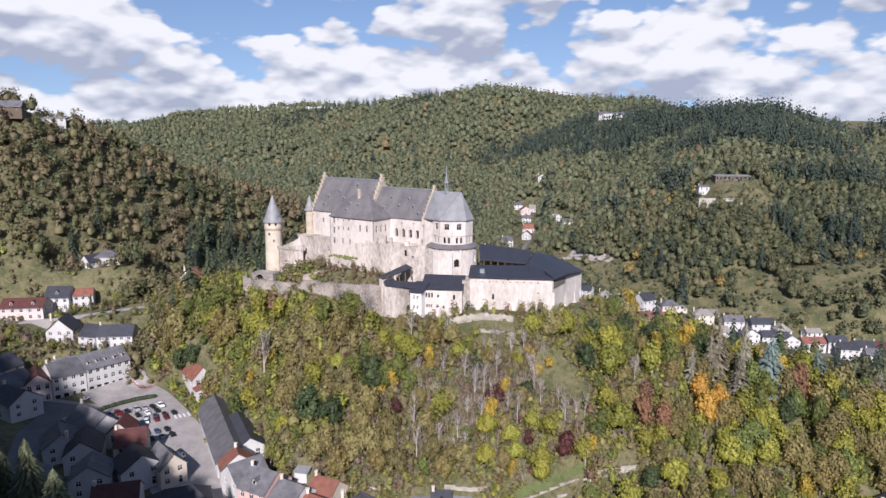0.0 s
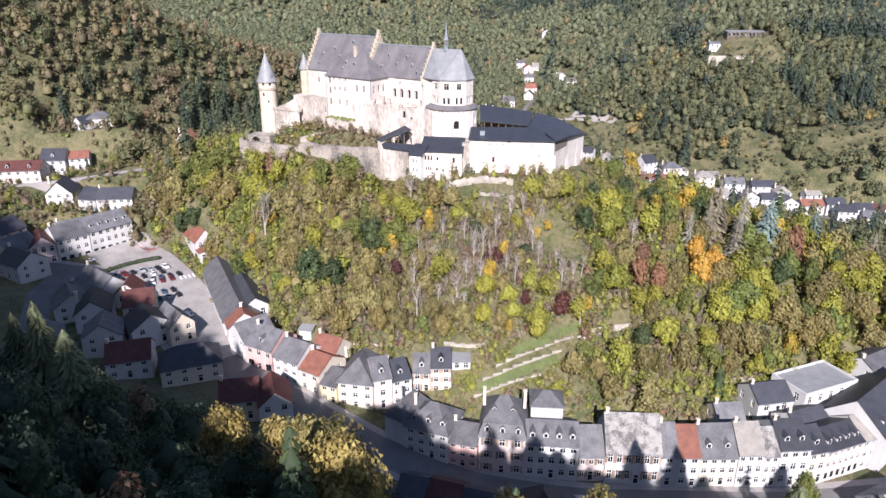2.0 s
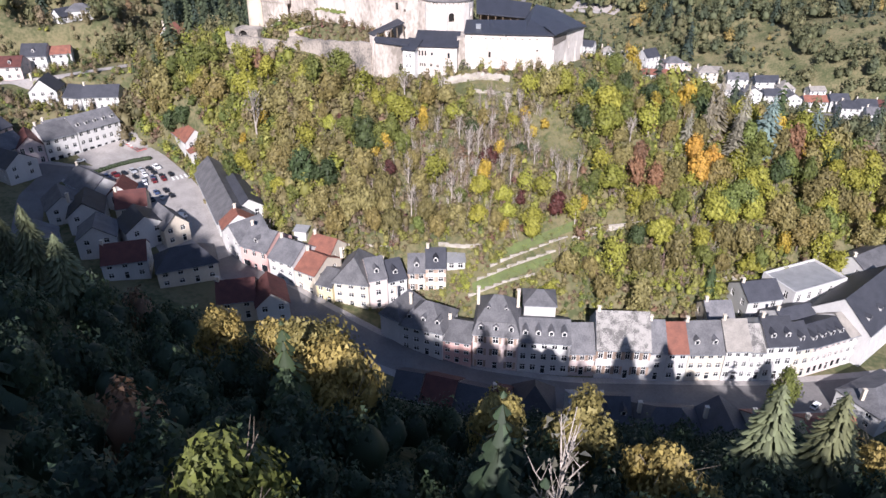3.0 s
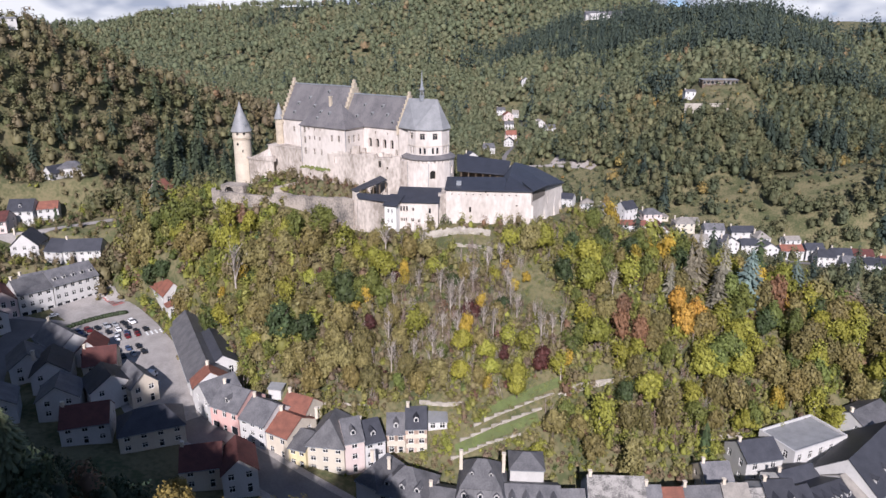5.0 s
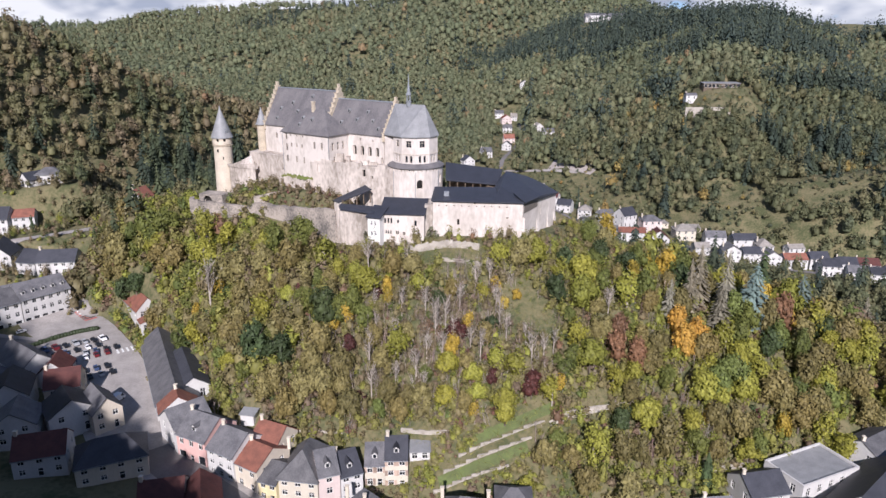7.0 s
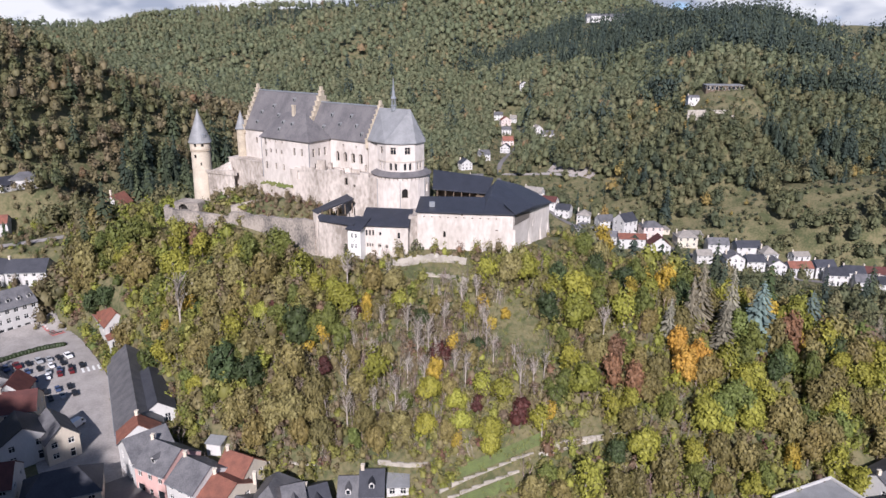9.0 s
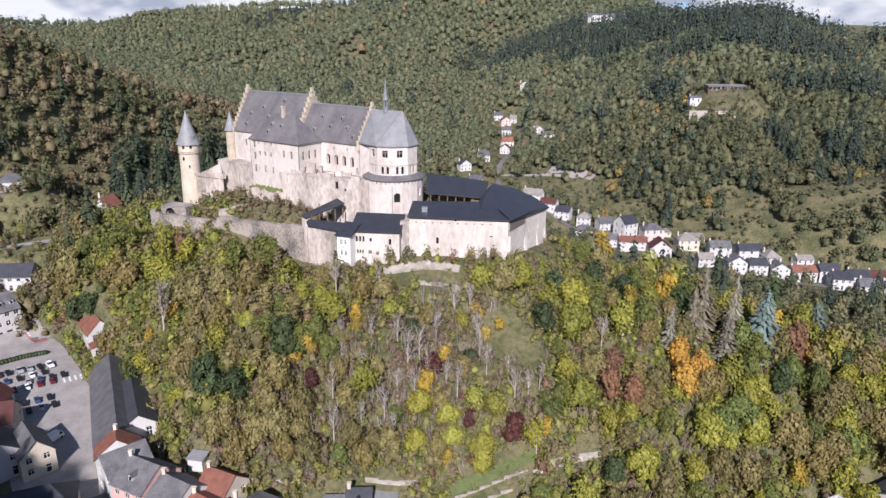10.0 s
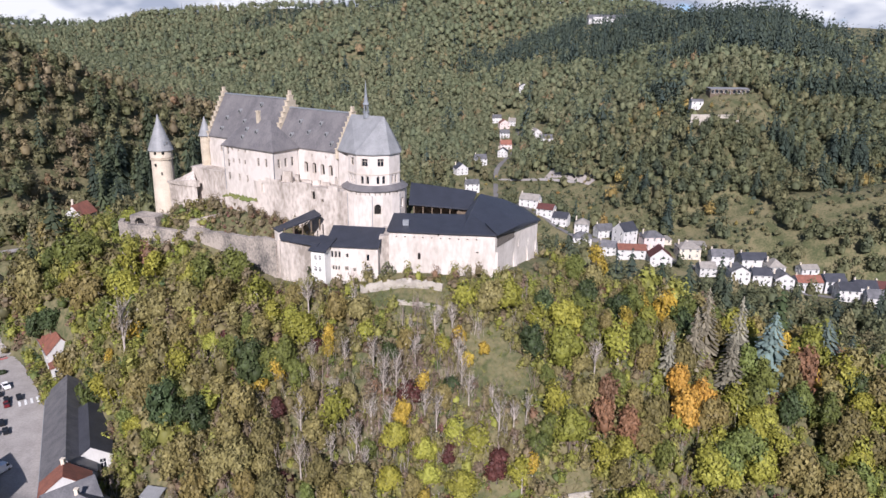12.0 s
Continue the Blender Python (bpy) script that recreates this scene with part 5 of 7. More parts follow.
house((-100.0, 124.6), (-92.0, 128.6), 8, 5, 4.4, "wall_white", "roof_slate", 3.0, "cross", 2, 2, 0, 0)
house((-42.2, 108.6), (-36.0, 110.8), 8.5, 0.8, 5.2, "wall_white", "roof_maroon", 2.8, "cross", 2, 2, 0, 0, label="white gabled house with a dark red roof")
house((-50.6, 109.6), (-43.0, 111.4), 8, 1.4, 4.6, "wall_beige", "roof_maroon", 3.0, "gable", 2, 2, 0, 1)
house((-134.0, 170.6), (-124.6, 165.6), 9, 6.4, 4.6, "wall_white", "roof_dark", 3.0, "gable", 3, 2, 0, 1)
house((-140.5, 178.4), (-131.5, 174.6), 9, 7, 4.8, "wall_beige", "roof_slate", 3.2, "cross", 2, 2, 0, 0)
house((-151.0, 189.5), (-142.0, 187.0), 9, 8, 4.6, "wall_rose", "roof_dark", 3.2, "cross", 2, 2, 0, 1)
# the near side of the lower street
house((-13.6, 90.4), (-8.6, 89.2), 8, -4.6, 4.2, "wall_grey", "roof_dark", 2.6, "gable", 2, 2, 0, 0)
house((-8.4, 89.6), (-2.6, 87.8), 8.5, -5.2, 4.2, "wall_beige", "roof_maroon", 2.8, "gable", 2, 2, 0, 0)
house((-2.4, 88.0), (3.8, 86.2), 8.5, -5.8, 4.2, "wall_grey", "roof_dark", 2.8, "gable", 2, 2, 0, 0)
house((3.9, 86.8), (7.2, 86.0), 9, -6.2, 4.4, "wall_white", "roof_maroon", 2.8, "gable", 1, 2, 0, 1)
cottage(12.6, 90.5, -4, 7.5, 8, 5.0, 4.4, "wall_beige", "roof_dark", "hip", 2, 2, "houses of the little town", chimneys=0)
cottage(21.4, 90.5, -2, 5.0, 8, 4.6, 2.6, "wall_grey", "slate_light", "gable", 2, 2, "houses of the little town", chimneys=0)
cottage(27.0, 90.0, -2, 5.6, 8, 4.8, 2.6, "wall_beige", "roof_dark", "gable", 2, 2, "houses of the little town", dormers=2)
cottage(36.0, 87.0, -3, 11, 8, 4.8, 3.0, "wall_grey", "roof_dark", "hip", 3, 2, "houses of the little town")
cottage(46.0, 86.4, 0, 8, 8, 4.8, 3.0, "wall_grey", "roof_dark", "cross", 2, 2, "houses of the little town")
cottage(53.5, 86.6, 3, 6, 8, 4.8, 2.8, "wall_beige", "roof_red", "gable", 2, 2, "houses of the little town")
cottage(64.0, 86.0, 4, 9, 8, 4.6, 2.8, "wall_beige", "roof_red", "gable", 3, 2, "houses of the little town")
cottage(79.5, 96.5, 28, 13, 9, 4.4, 2.4, "wall_white", "roof_slate", "hip", 3, 2, "houses of the little town", label="broad white house with a low grey hipped roof")
# the village down in the side valley
for x, y, t, w, d, h, r_, wall, roof, kind in (
        (21, 547, 20, 9, 8, 5, 3.4, "wall_white", "roof_dark", "cross"), (37, 577, 10, 9, 8, 5, 3, "wall_white", "roof_slate", "gable"), (29, 525, 5, 10, 8, 5.5, 2.6, "wall_white", "roof_slate", "gable"),
        (57, 611, -10, 8, 7, 4.6, 3, "wall_white", "roof_dark", "cross"), (62, 648, 5, 10, 7, 4.4, 3.4, "wall_rose", "roof_red", "gable"), (64, 690, 0, 9, 7, 4.6, 2.6, "wall_white", "roof_slate", "gable"),
        (66, 728, 10, 10, 8, 5, 3.2, "wall_rose", "roof_red", "cross"), (60, 745, 0, 9, 8, 5, 2.8, "wall_white", "roof_slate", "gable"), (75, 738, -10, 7, 7, 4.6, 2.8, "wall_white", "roof_beige", "gable")):
    cottage(x, y, t, w, d, h, r_, wall, roof, kind, 3, 2)
for x, y, t, w, d, h, r_, wall, roof, kind in (
        (91, 795, 0, 10, 8, 5, 3, "wall_white", "roof_slate", "cross"), (87, 638, 15, 8, 8, 5, 3, "wall_white", "roof_beige", "cross"), (93, 614, 0, 10, 7, 4, 2.4, "wall_white", "roof_slate", "gable"),
        (63, 455, -25, 12, 8, 4.6, 3, "wall_white", "roof_beige", "gable"), (71, 440, -25, 10, 8, 4.4, 2.6, "wall_white", "roof_maroon", "gable"), (79, 433, -25, 9, 8, 4.6, 2.8, "wall_white", "roof_dark", "gable"),
        (90, 425, -15, 8, 8, 5, 2.8, "wall_white", "roof_beige", "hip"), (86, 402, -10, 10, 8, 5.6, 2.6, "wall_white", "roof_slate", "hip"), (100, 414, 10, 9, 8, 4.4, 2.8, "wall_white", "roof_slate", "gable")):
    cottage(x, y, t, w, d, h, r_, wall, roof, kind, 3, 2)
for x, y, t, w, d, h, r_, wall, roof, kind in (
        (109, 402, 30, 10, 9, 7.6, 3.8, "wall_white", "roof_dark", "gable"), (122, 396, 5, 11, 9, 6.6, 2.6, "wall_rose", "roof_slate", "hip"), (109, 386, -5, 15, 8, 4.6, 2.2, "wall_white", "roof_red", "gable"),
        (98, 392, -10, 9, 8, 4.2, 2.2, "wall_grey", "roof_slate", "gable"), (121, 376, -5, 11, 9, 4.6, 4.4, "wall_white", "roof_maroon", "cross"), (137, 382, 0, 11, 9, 5.4, 2.6, "wall_cream", "roof_beige", "hip"),
        (151, 373, -5, 11, 8, 5.4, 2.6, "wall_white", "roof_slate", "gable"), (166, 371, 0, 13, 8, 5.8, 2.6, "wall_white", "roof_dark", "gable"), (174, 364, 0, 8, 9, 5.8, 3.2, "wall_white", "roof_beige", "hip")):
    cottage(x, y, t, w, d, h, r_, wall, roof, kind, 3, 2)
for x, y, t, w, d, h, r_, wall, roof, kind in (
        (153, 355, -3, 9, 8, 4.8, 2.8, "wall_white", "roof_slate", "cross"), (163, 354, -3, 9, 8, 4.8, 2.6, "wall_white", "roof_dark", "gable"), (173, 352, -3, 9, 8, 4.8, 2.8, "wall_white", "roof_slate", "cross"),
        (184, 350, 0, 12, 8, 5.0, 2.4, "wall_white", "roof_red", "gable"), (196, 350, 0, 10, 8, 6.0, 2.6, "wall_white", "roof_dark", "gable"), (197, 339, -8, 9, 8, 5.6, 2.8, "wall_white", "roof_dark", "gable"),
        (207, 343, -8, 10, 8, 5.6, 2.6, "wall_white", "roof_dark", "gable"), (217, 342, -8, 11, 8, 5.6, 2.6, "wall_rose", "roof_maroon", "gable"), (206, 331, -15, 9, 8, 5.2, 2.6, "wall_white", "roof_slate", "gable")):
    cottage(x, y, t, w, d, h, r_, wall, roof, kind, 3, 2)
for x, y, t, w, d, h, r_, wall, roof, kind in (
        (215, 326, -15, 11, 8, 5.6, 2.6, "wall_white", "roof_dark", "gable"), (226, 330, -10, 12, 8, 5.6, 2.6, "wall_white", "roof_red", "gable"), (236, 336, -10, 12, 8, 5.6, 2.6, "wall_white", "roof_dark", "gable"),
        (140, 362, 0, 8, 7, 4.4, 2.2, "wall_grey", "roof_beige", "gable"), (192, 366, 5, 9, 6, 3.0, 1.6, "wall_white", "roof_beige", "gable"), (130, 404, 10, 9, 6, 2.6, 0.6, "wall_beige", "roof_beige", "shed"),
        (146, 396, -5, 10, 6, 2.6, 1.0, "wall_beige", "roof_beige", "shed")):
    cottage(x, y, t, w, d, h, r_, wall, roof, kind, 3, 2 if h > 4 else 1)
# on the heights
cottage(206, 533, 0, 27, 9, 3.4, 0.5, "old_timber", "slate_light", "shed", 9, 1, chimneys=0, arcade=True, label="long low pavilion with dark glazing above a lawn")
cottage(184, 530, 0, 8, 6, 3.2, 1.2, "wall_white", "roof_slate", "gable", 2, 1)
cottage(230, 1038, 2, 62, 16, 8, 5.0, "wall_white", "roof_slate", "gable", 18, 2, chimneys=2, label="long white hilltop hotel under a grey roof")
cottage(214, 1028, 2, 22, 14, 8, 1.0, "wall_white", "roof_slate", "flat", 8, 2, chimneys=0)
for k, (x, y) in enumerate(((360, 850), (372, 856), (384, 850), (398, 858), (410, 850), (560, 760))):
    cottage(x, y, 10 * k - 20, 10, 9, 5, 3, "wall_white", "roof_slate", "gable", 3, 2)
cottage(-210, 307, 20, 15, 9, 2.6, 2.6, "old_timber", "roof_slate", "gable", 3, 1, chimneys=0, label="dark timber hilltop chalet under a grey roof")
cottage(-198, 324, 30, 10, 5, 2.2, 0.5, "wall_grey", "slate_light", "shed", 3, 1, chimneys=0)

# garden wall under the pavilion
garden = thing("garden_wall", (182, 486, 36), "long pale retaining wall at the foot of the lawn", "wall")
bm = bmesh.new()
prism(bm, [(166, 484.5), (197, 485.5), (197, 486.4), (166, 485.4)], 30, 36.8)
part("wall", bm, "garden_stone", garden)

# ---- streets and the market place ----
def ribbon(name, line, width, lift, material, label, category, step=2.0):
    """A strip of road that follows the ground."""
    pts = []
    for a, b in zip(line[:-1], line[1:]):
        n = max(1, int(math.hypot(b[0] - a[0], b[1] - a[1]) / step))
        pts += [(a[0] + (b[0] - a[0]) * i / n, a[1] + (b[1] - a[1]) * i / n) for i in range(n)]
    pts.append(line[-1][:2])
    pts = np.array(pts)
    for _ in range(6):
        pts[1:-1] = (pts[:-2] + pts[1:-1] * 2 + pts[2:]) / 4
    tang = np.gradient(pts, axis=0)
    tang /= np.linalg.norm(tang, axis=1, keepdims=True)
    nrm = np.stack([-tang[:, 1], tang[:, 0]], 1)
    cols = np.linspace(-width / 2, width / 2, 6)
    g = pts[:, None] + nrm[:, None] * cols[None, :, None]
    zz = height(g[..., 0], g[..., 1]) + lift
    v = np.concatenate([g, zz[..., None]], -1).reshape(-1, 3)
    ids_ = np.arange(len(v)).reshape(len(pts), 6)
    q = np.stack([ids_[:-1, :-1], ids_[1:, :-1], ids_[1:, 1:], ids_[:-1, 1:]], -1).reshape(-1, 4)
    return tagged(new(name, mesh_of(name, v, q[:, ::-1], MAT[material])), label, category, kind="structure")


ribbon("road", STREET, 8.0, 0.16, "asphalt", "grey asphalt town street", "road")
ribbon("pavement", STREET, 11.5, 0.10, "paving", "pale stone pavement along the street", "pavement")
ribbon("square", [(-112, 196), (-100, 186), (-88, 172), (-76, 156), (-66, 142), (-58, 132)], 19, 0.2, "paving", "pale paved market place used for parking", "pavement")
ribbon("upper_road", [(-185, 228), (-170, 232), (-152, 238), (-138, 243), (-122, 249)], 4.5, 0.2, "paving", "narrow pale lane past the upper houses", "road")
ribbon("village_road", [(240, 322), (205, 336), (170, 348), (140, 368), (112, 394), (84, 415), (60, 450), (45, 500), (48, 560), (70, 640), (80, 730)], 3.4, 0.25, "asphalt", "valley road between the village houses", "road")
ribbon("lower_lane", [(-118, 176), (-116, 160), (-108, 142), (-96, 120), (-80, 108)], 7, 0.2, "asphalt", "shaded lane that bends down through the town", "road")
ribbon("scree_track", [(84, 530), (96, 522), (112, 500)], 13, 0.5, "scree", "bare grey slope of loose stones", "ground")
ribbon("hill_track", [(50, 549), (66, 535), (82, 522), (100, 505)], 3, 0.35, "paving", "pale track along the valley side", "path")
ribbon("terrace_lawn", [(2, 125.2), (10, 127.2), (20, 130.4)], 1.8, 0.3, "lawn", "strip of bright green grass on the lower terrace", "lawn")
ribbon("terrace_lawn", [(9, 131.6), (17, 134.0), (26, 137.4)], 1.8, 0.3, "lawn", "strip of bright green grass on the upper terrace", "lawn")
ribbon("hill_path", [(25, 134.5), (32, 137), (38, 139)], 0.9, 0.2, "garden_stone", "pale footpath on the foot of the slope", "path")


def stripes(name, cx_, cy_, ang, count, length, width, gap, material, label):
    """A painted crossing: bars side by side."""
    root = thing(name, (cx_, cy_, ground_z(cx_, cy_)), label, "road marking", kind="structure")
    c, s = math.cos(radians(ang)), math.sin(radians(ang))
    for k in range(count):
        u = (k - (count - 1) / 2) * (width + gap)
        bm = bmesh.new()
        pts = [(u - width / 2, -length / 2), (u + width / 2, -length / 2), (u + width / 2, length / 2), (u - width / 2, length / 2)]
        top_ = [(cx_ + p * c - q * s, cy_ + p * s + q * c) for p, q in pts]
        slab(bm, [(x, y, ground_z(x, y) + 0.29) for x, y in top_], 0.05)
        part("bar", bm, material, root)


stripes("crossing", -102.5, 196.6, -42, 7, 3.4, 0.55, 0.6, "road_red", "red bars of a painted street crossing")
stripes("crossing", -102.9, 197.0, -42, 6, 3.4, 0.5, 0.65, "road_white", "white bars of a painted street crossing")
stripes("crossing", -80.5, 175.6, 35, 6, 2.6, 0.5, 0.7, "road_white", "white bars of a painted street crossing")


def car_pattern(paint, words, van=False):
    """A parked car at the world's middle, facing +x."""
    root = thing("van" if van else "car", (0, 0, 0), words, "van" if van else "car", "cars on the market place")
    L, W, H = (5.0, 1.95, 2.3) if van else (4.2, 1.75, 1.45)
    body = [(-L / 2, 0.35), (L / 2, 0.35), (L / 2, 0.75), (L / 2 - 0.25, 0.92), (L * 0.2, 1.0), (-L * 0.47, 1.02), (-L / 2, 0.8)] if not van else \
           [(-L / 2, 0.35), (L / 2, 0.35), (L / 2, 0.9), (L / 2 - 0.3, 1.15), (L / 2 - 1.0, 2.2), (-L / 2 + 0.05, 2.3), (-L / 2, 2.2)]
    cab = [(L * 0.2, 1.0), (L * 0.05, H - 0.05), (-L * 0.3, H), (-L * 0.46, 1.0)] if not van else [(L / 2 - 0.32, 1.18), (L / 2 - 0.98, 2.12), (L / 2 - 1.5, 2.12), (L / 2 - 1.5, 1.18)]
    for nm, prof, w, m in (("body", body, W, paint), ("glazing", cab, W * (0.86 if not van else 1.01), "window_glass")):
        bm = bmesh.new()
        a = [bm.verts.new((p, -w / 2, q)) for p, q in prof]
        b = [bm.verts.new((p, w / 2, q)) for p, q in prof]
        for i in range(len(prof)):
            j = (i + 1) % len(prof)
            bm.faces.new((a[i], a[j], b[j], b[i]))
        bm.faces.new(a[::-1])
        bm.faces.new(b)
        bmesh.ops.bevel(bm, geom=bm.edges[:], offset=0.06, segments=1, affect="EDGES")
        part(nm, bm, m, root)
    if not van:
        bm = bmesh.new()
        slab(bm, [(L * 0.04, -0.7, H + 0.01), (L * 0.04, 0.7, H + 0.01), (-L * 0.3, 0.7, H + 0.05), (-L * 0.3, -0.7, H + 0.05)], 0.06)
        part("car_roof", bm, paint, root)
    for sx in (-1, 1):
        for sy in (-1, 1):
            bm = bmesh.new()
            bmesh.ops.create_cone(bm, cap_ends=True, segments=12, radius1=0.33, radius2=0.33, depth=0.22, matrix=Matrix.Translation((sx * L * 0.31, sy * (W / 2 - 0.1), 0.33)) @ Matrix.Rotation(math.pi / 2, 4, "X"))
            part("wheel", bm, "tyre", root)
    return root


CARS = {"car_white": car_pattern("car_white", "white hatchback parked on the market place"), "car_black": car_pattern("car_black", "black car parked on the market place"), "car_red": car_pattern("car_red", "dark red car parked on the market place"),
        "car_silver": car_pattern("car_silver", "silver-grey car parked on the market place"), "car_blue": car_pattern("car_blue", "dark blue car parked on the market place")}
van = car_pattern("car_white", "white delivery van at the edge of the square", True)


def park(ob, x, y, ang, used=[]):
    z = ground_z(x, y) + 0.2
    m = Matrix.Translation((x, y, z)) @ Matrix.Rotation(radians(ang), 4, "Z") @ Matrix.Diagonal((0.78, 0.78, 0.8, 1))
    if ob.name in used:
        copy_thing(ob, m)
    else:
        used.append(ob.name)
        ob.matrix_basis = m


park(van, -72.6, 150.2, 70)
ROW_ANG = -52
for k, key in enumerate(("car_black", "car_blue", "car_red", "car_black", "car_silver", "car_silver", "car_black", "car_white")):
    park(CARS[key], -103.5 + 1.9 * k, 171.5 + 1.75 * k - 0.06 * k * k, ROW_ANG + 8)
for k, key in enumerate(("car_black", "car_blue", "car_white", "car_red", "car_red")):
    park(CARS[key], -93.6 + 2.1 * k, 166.6 + 1.55 * k, ROW_ANG)
for k, key in enumerate(("car_silver", "car_blue", "car_black", "car_black")):
    park(CARS[key], -90.6 + 2.1 * k, 169.6 + 1.3 * k + 2.6, ROW_ANG)
for k, key in enumerate(("car_black", "car_silver", "car_black")):
    park(CARS[key], -83.6 + 2.1 * k, 160.2 + 1.4 * k, ROW_ANG)
for k, key in enumerate(("car_black", "car_blue", "car_black")):
    park(CARS[key], -86.2 + 2.1 * k, 163.0 + 1.4 * k, ROW_ANG)
for k, key in enumerate(("car_silver", "car_black", "car_blue", "car_black", "car_white", "car_black")):
    park(CARS[key], -99.6 + 2.0 * k, 168.6 + 1.7 * k, ROW_ANG + 4)
park(CARS["car_white"], -114.5, 184.6, 48)
park(CARS["car_silver"], 62, 100.2, 8)
park(CARS["car_white"], 68.5, 97.2, 40)
park(CARS["car_black"], 50, 96.5, 3)

# hedge round the island of the market place
hedge = thing("hedge", (-104, 178, 4.6), "low clipped green hedge round the parking island", "hedge")
bm = bmesh.new()
hr = random.Random(3)
for k in range(26):
    t = k / 25
    x, y = -109.5 + 14.5 * t, 172.0 + 15.5 * t + 2.2 * math.sin(t * math.pi)
    lathe(bm, x, y, [(0.75, ground_z(x, y) + 0.1), (0.85, ground_z(x, y) + 0.6), (0.5, ground_z(x, y) + 1.0 + hr.uniform(0, 0.2))], 7)
part("leaves", bm, "leaf_dark", hedge)

# garden terraces and low walls at the foot of the castle slope
for k, (x0_, y0_, x1_, y1_, tall) in enumerate(((3, 126.4, 21, 131.9, 0.8), (6, 129.0, 24, 134.9, 0.7), (1, 123.8, 16, 127.2, 0.8), (28, 136.2, 44, 140.6, 1.2), (-52, 143.0, -40, 138.2, 1.0), (-6, 134.2, 4, 133.2, 1.4), (58, 131.5, 68, 134.5, 1.4), (-30, 136.5, -18, 134.0, 0.9))):
    root = thing("terrace_wall", (x0_, y0_, ground_z(x0_, y0_)), "low pale stone terrace wall on the slope", "wall", "terrace walls on the slope")
    n = 8
    for i in range(n):
        bm = bmesh.new()
        p0, p1 = Vector((x0_, y0_)).lerp(Vector((x1_, y1_)), i / n), Vector((x0_, y0_)).lerp(Vector((x1_, y1_)), (i + 1) / n)
        q = Vector((-(p1 - p0).y, (p1 - p0).x)).normalized() * 0.3
        prism(bm, [tuple(p0), tuple(p1), tuple(p1 + q), tuple(p0 + q)], ground_z(*p0) - 1.5, ground_z(*((p0 + p1) / 2)) + tall * 0.65 + hr.uniform(-0.15, 0.15))
        part("wall_length", bm, "garden_stone", root)
shed = thing("garden_shed", (-39.5, 141.5, ground_z(-39.5, 141.5)), "small white garden shed on the slope", "shed")
bm = bmesh.new()
z = ground_z(-39.5, 141.5)
prism(bm, [(-41.2, 140.6), (-38.2, 140.0), (-37.8, 142.2), (-40.8, 142.8)], z - 1.5, z + 2.0)
part("wall", bm, "wall_white", shed)
bm = bmesh.new()
slab(bm, [(-41.5, 140.3, z + 2.1), (-37.9, 139.6, z + 2.1), (-37.4, 142.5, z + 2.5), (-41.0, 143.1, z + 2.5)], 0.12)
part("roof", bm, "slate_light", shed)
KEEP_CLEAR += [(-5, 170, 2.4), (-1, 171, 2.4), (3, 171.5, 2.6), (7, 171, 2.6), (11, 170, 2.6), (4, 168, 1.6), (9, 167, 1.6), (21, 157, 4.5), (26, 153, 3), (4, 126, 2.4), (8, 127, 2.4), (16, 130, 2.4), (14, 132.5, 2.4), (18, 134.5, 2.4), (23, 136.3, 2.4), (-112, 252, 5), (-108, 246, 4), (-39.5, 141.5, 3), (-100, 186, 11), (-90, 174, 11), (-80, 162, 11), (-70, 148, 10), (182, 488, 8), (12, 129, 2.5), (20, 132.5, 2.5), (36, 138.5, 2.5), (-46, 141, 2)]
for p in ((240, 322), (222, 330), (205, 336), (188, 342), (170, 348), (155, 358), (140, 368), (126, 381), (112, 394), (98, 405), (84, 415), (72, 432), (60, 450), (52, 475), (45, 500), (48, 530), (48, 560), (58, 600), (70, 640), (75, 685), (80, 730), (-176, 230), (-160, 235), (-144, 241), (-130, 246), (76, 432), (88, 426)):
    KEEP_CLEAR.append((*p, 4))
for p in ((-118, 172), (-115, 158), (-110, 146), (-104, 134), (-96, 122), (-88, 114)):
    KEEP_CLEAR.append((*p, 5))

# ---- trees ----
rng = np.random.default_rng(7)


def ico(level):
    bm = bmesh.new()
    bmesh.ops.create_icosphere(bm, subdivisions=level, radius=1)
    v = np.array([p.co[:] for p in bm.verts])
    f = np.array([[q.index for q in p.verts] for p in bm.faces])
    bm.free()
    return v, f


ICO1, ICO2 = ico(1), ico(2)


def leaf_tris(r, centres, dirs, size):
    """Leaf clumps: one small tilted triangle for each centre, facing more or less outwards."""
    n = len(centres)
    side = np.cross(dirs, r.normal(size=(n, 3)))
    side /= np.linalg.norm(side, axis=1, keepdims=True) + 1e-9
    up = np.cross(dirs, side) + dirs * r.uniform(-0.5, 0.5, (n, 1))
    s = size * r.uniform(0.6, 1.35, (n, 1))
    v = np.stack([centres - side * s * 0.6 - up * s * 0.35, centres + side * s * 0.6 - up * s * 0.35, centres + up * s * 0.7], 1).reshape(-1, 3)
    return v, np.arange(3 * n).reshape(-1, 3)


def join(pieces):
    vs, fs, n = [], [], 0
    for v, f in pieces:
        vs.append(v)
        fs.append(f + n)
        n += len(v)
    return np.concatenate(vs), np.concatenate(fs)


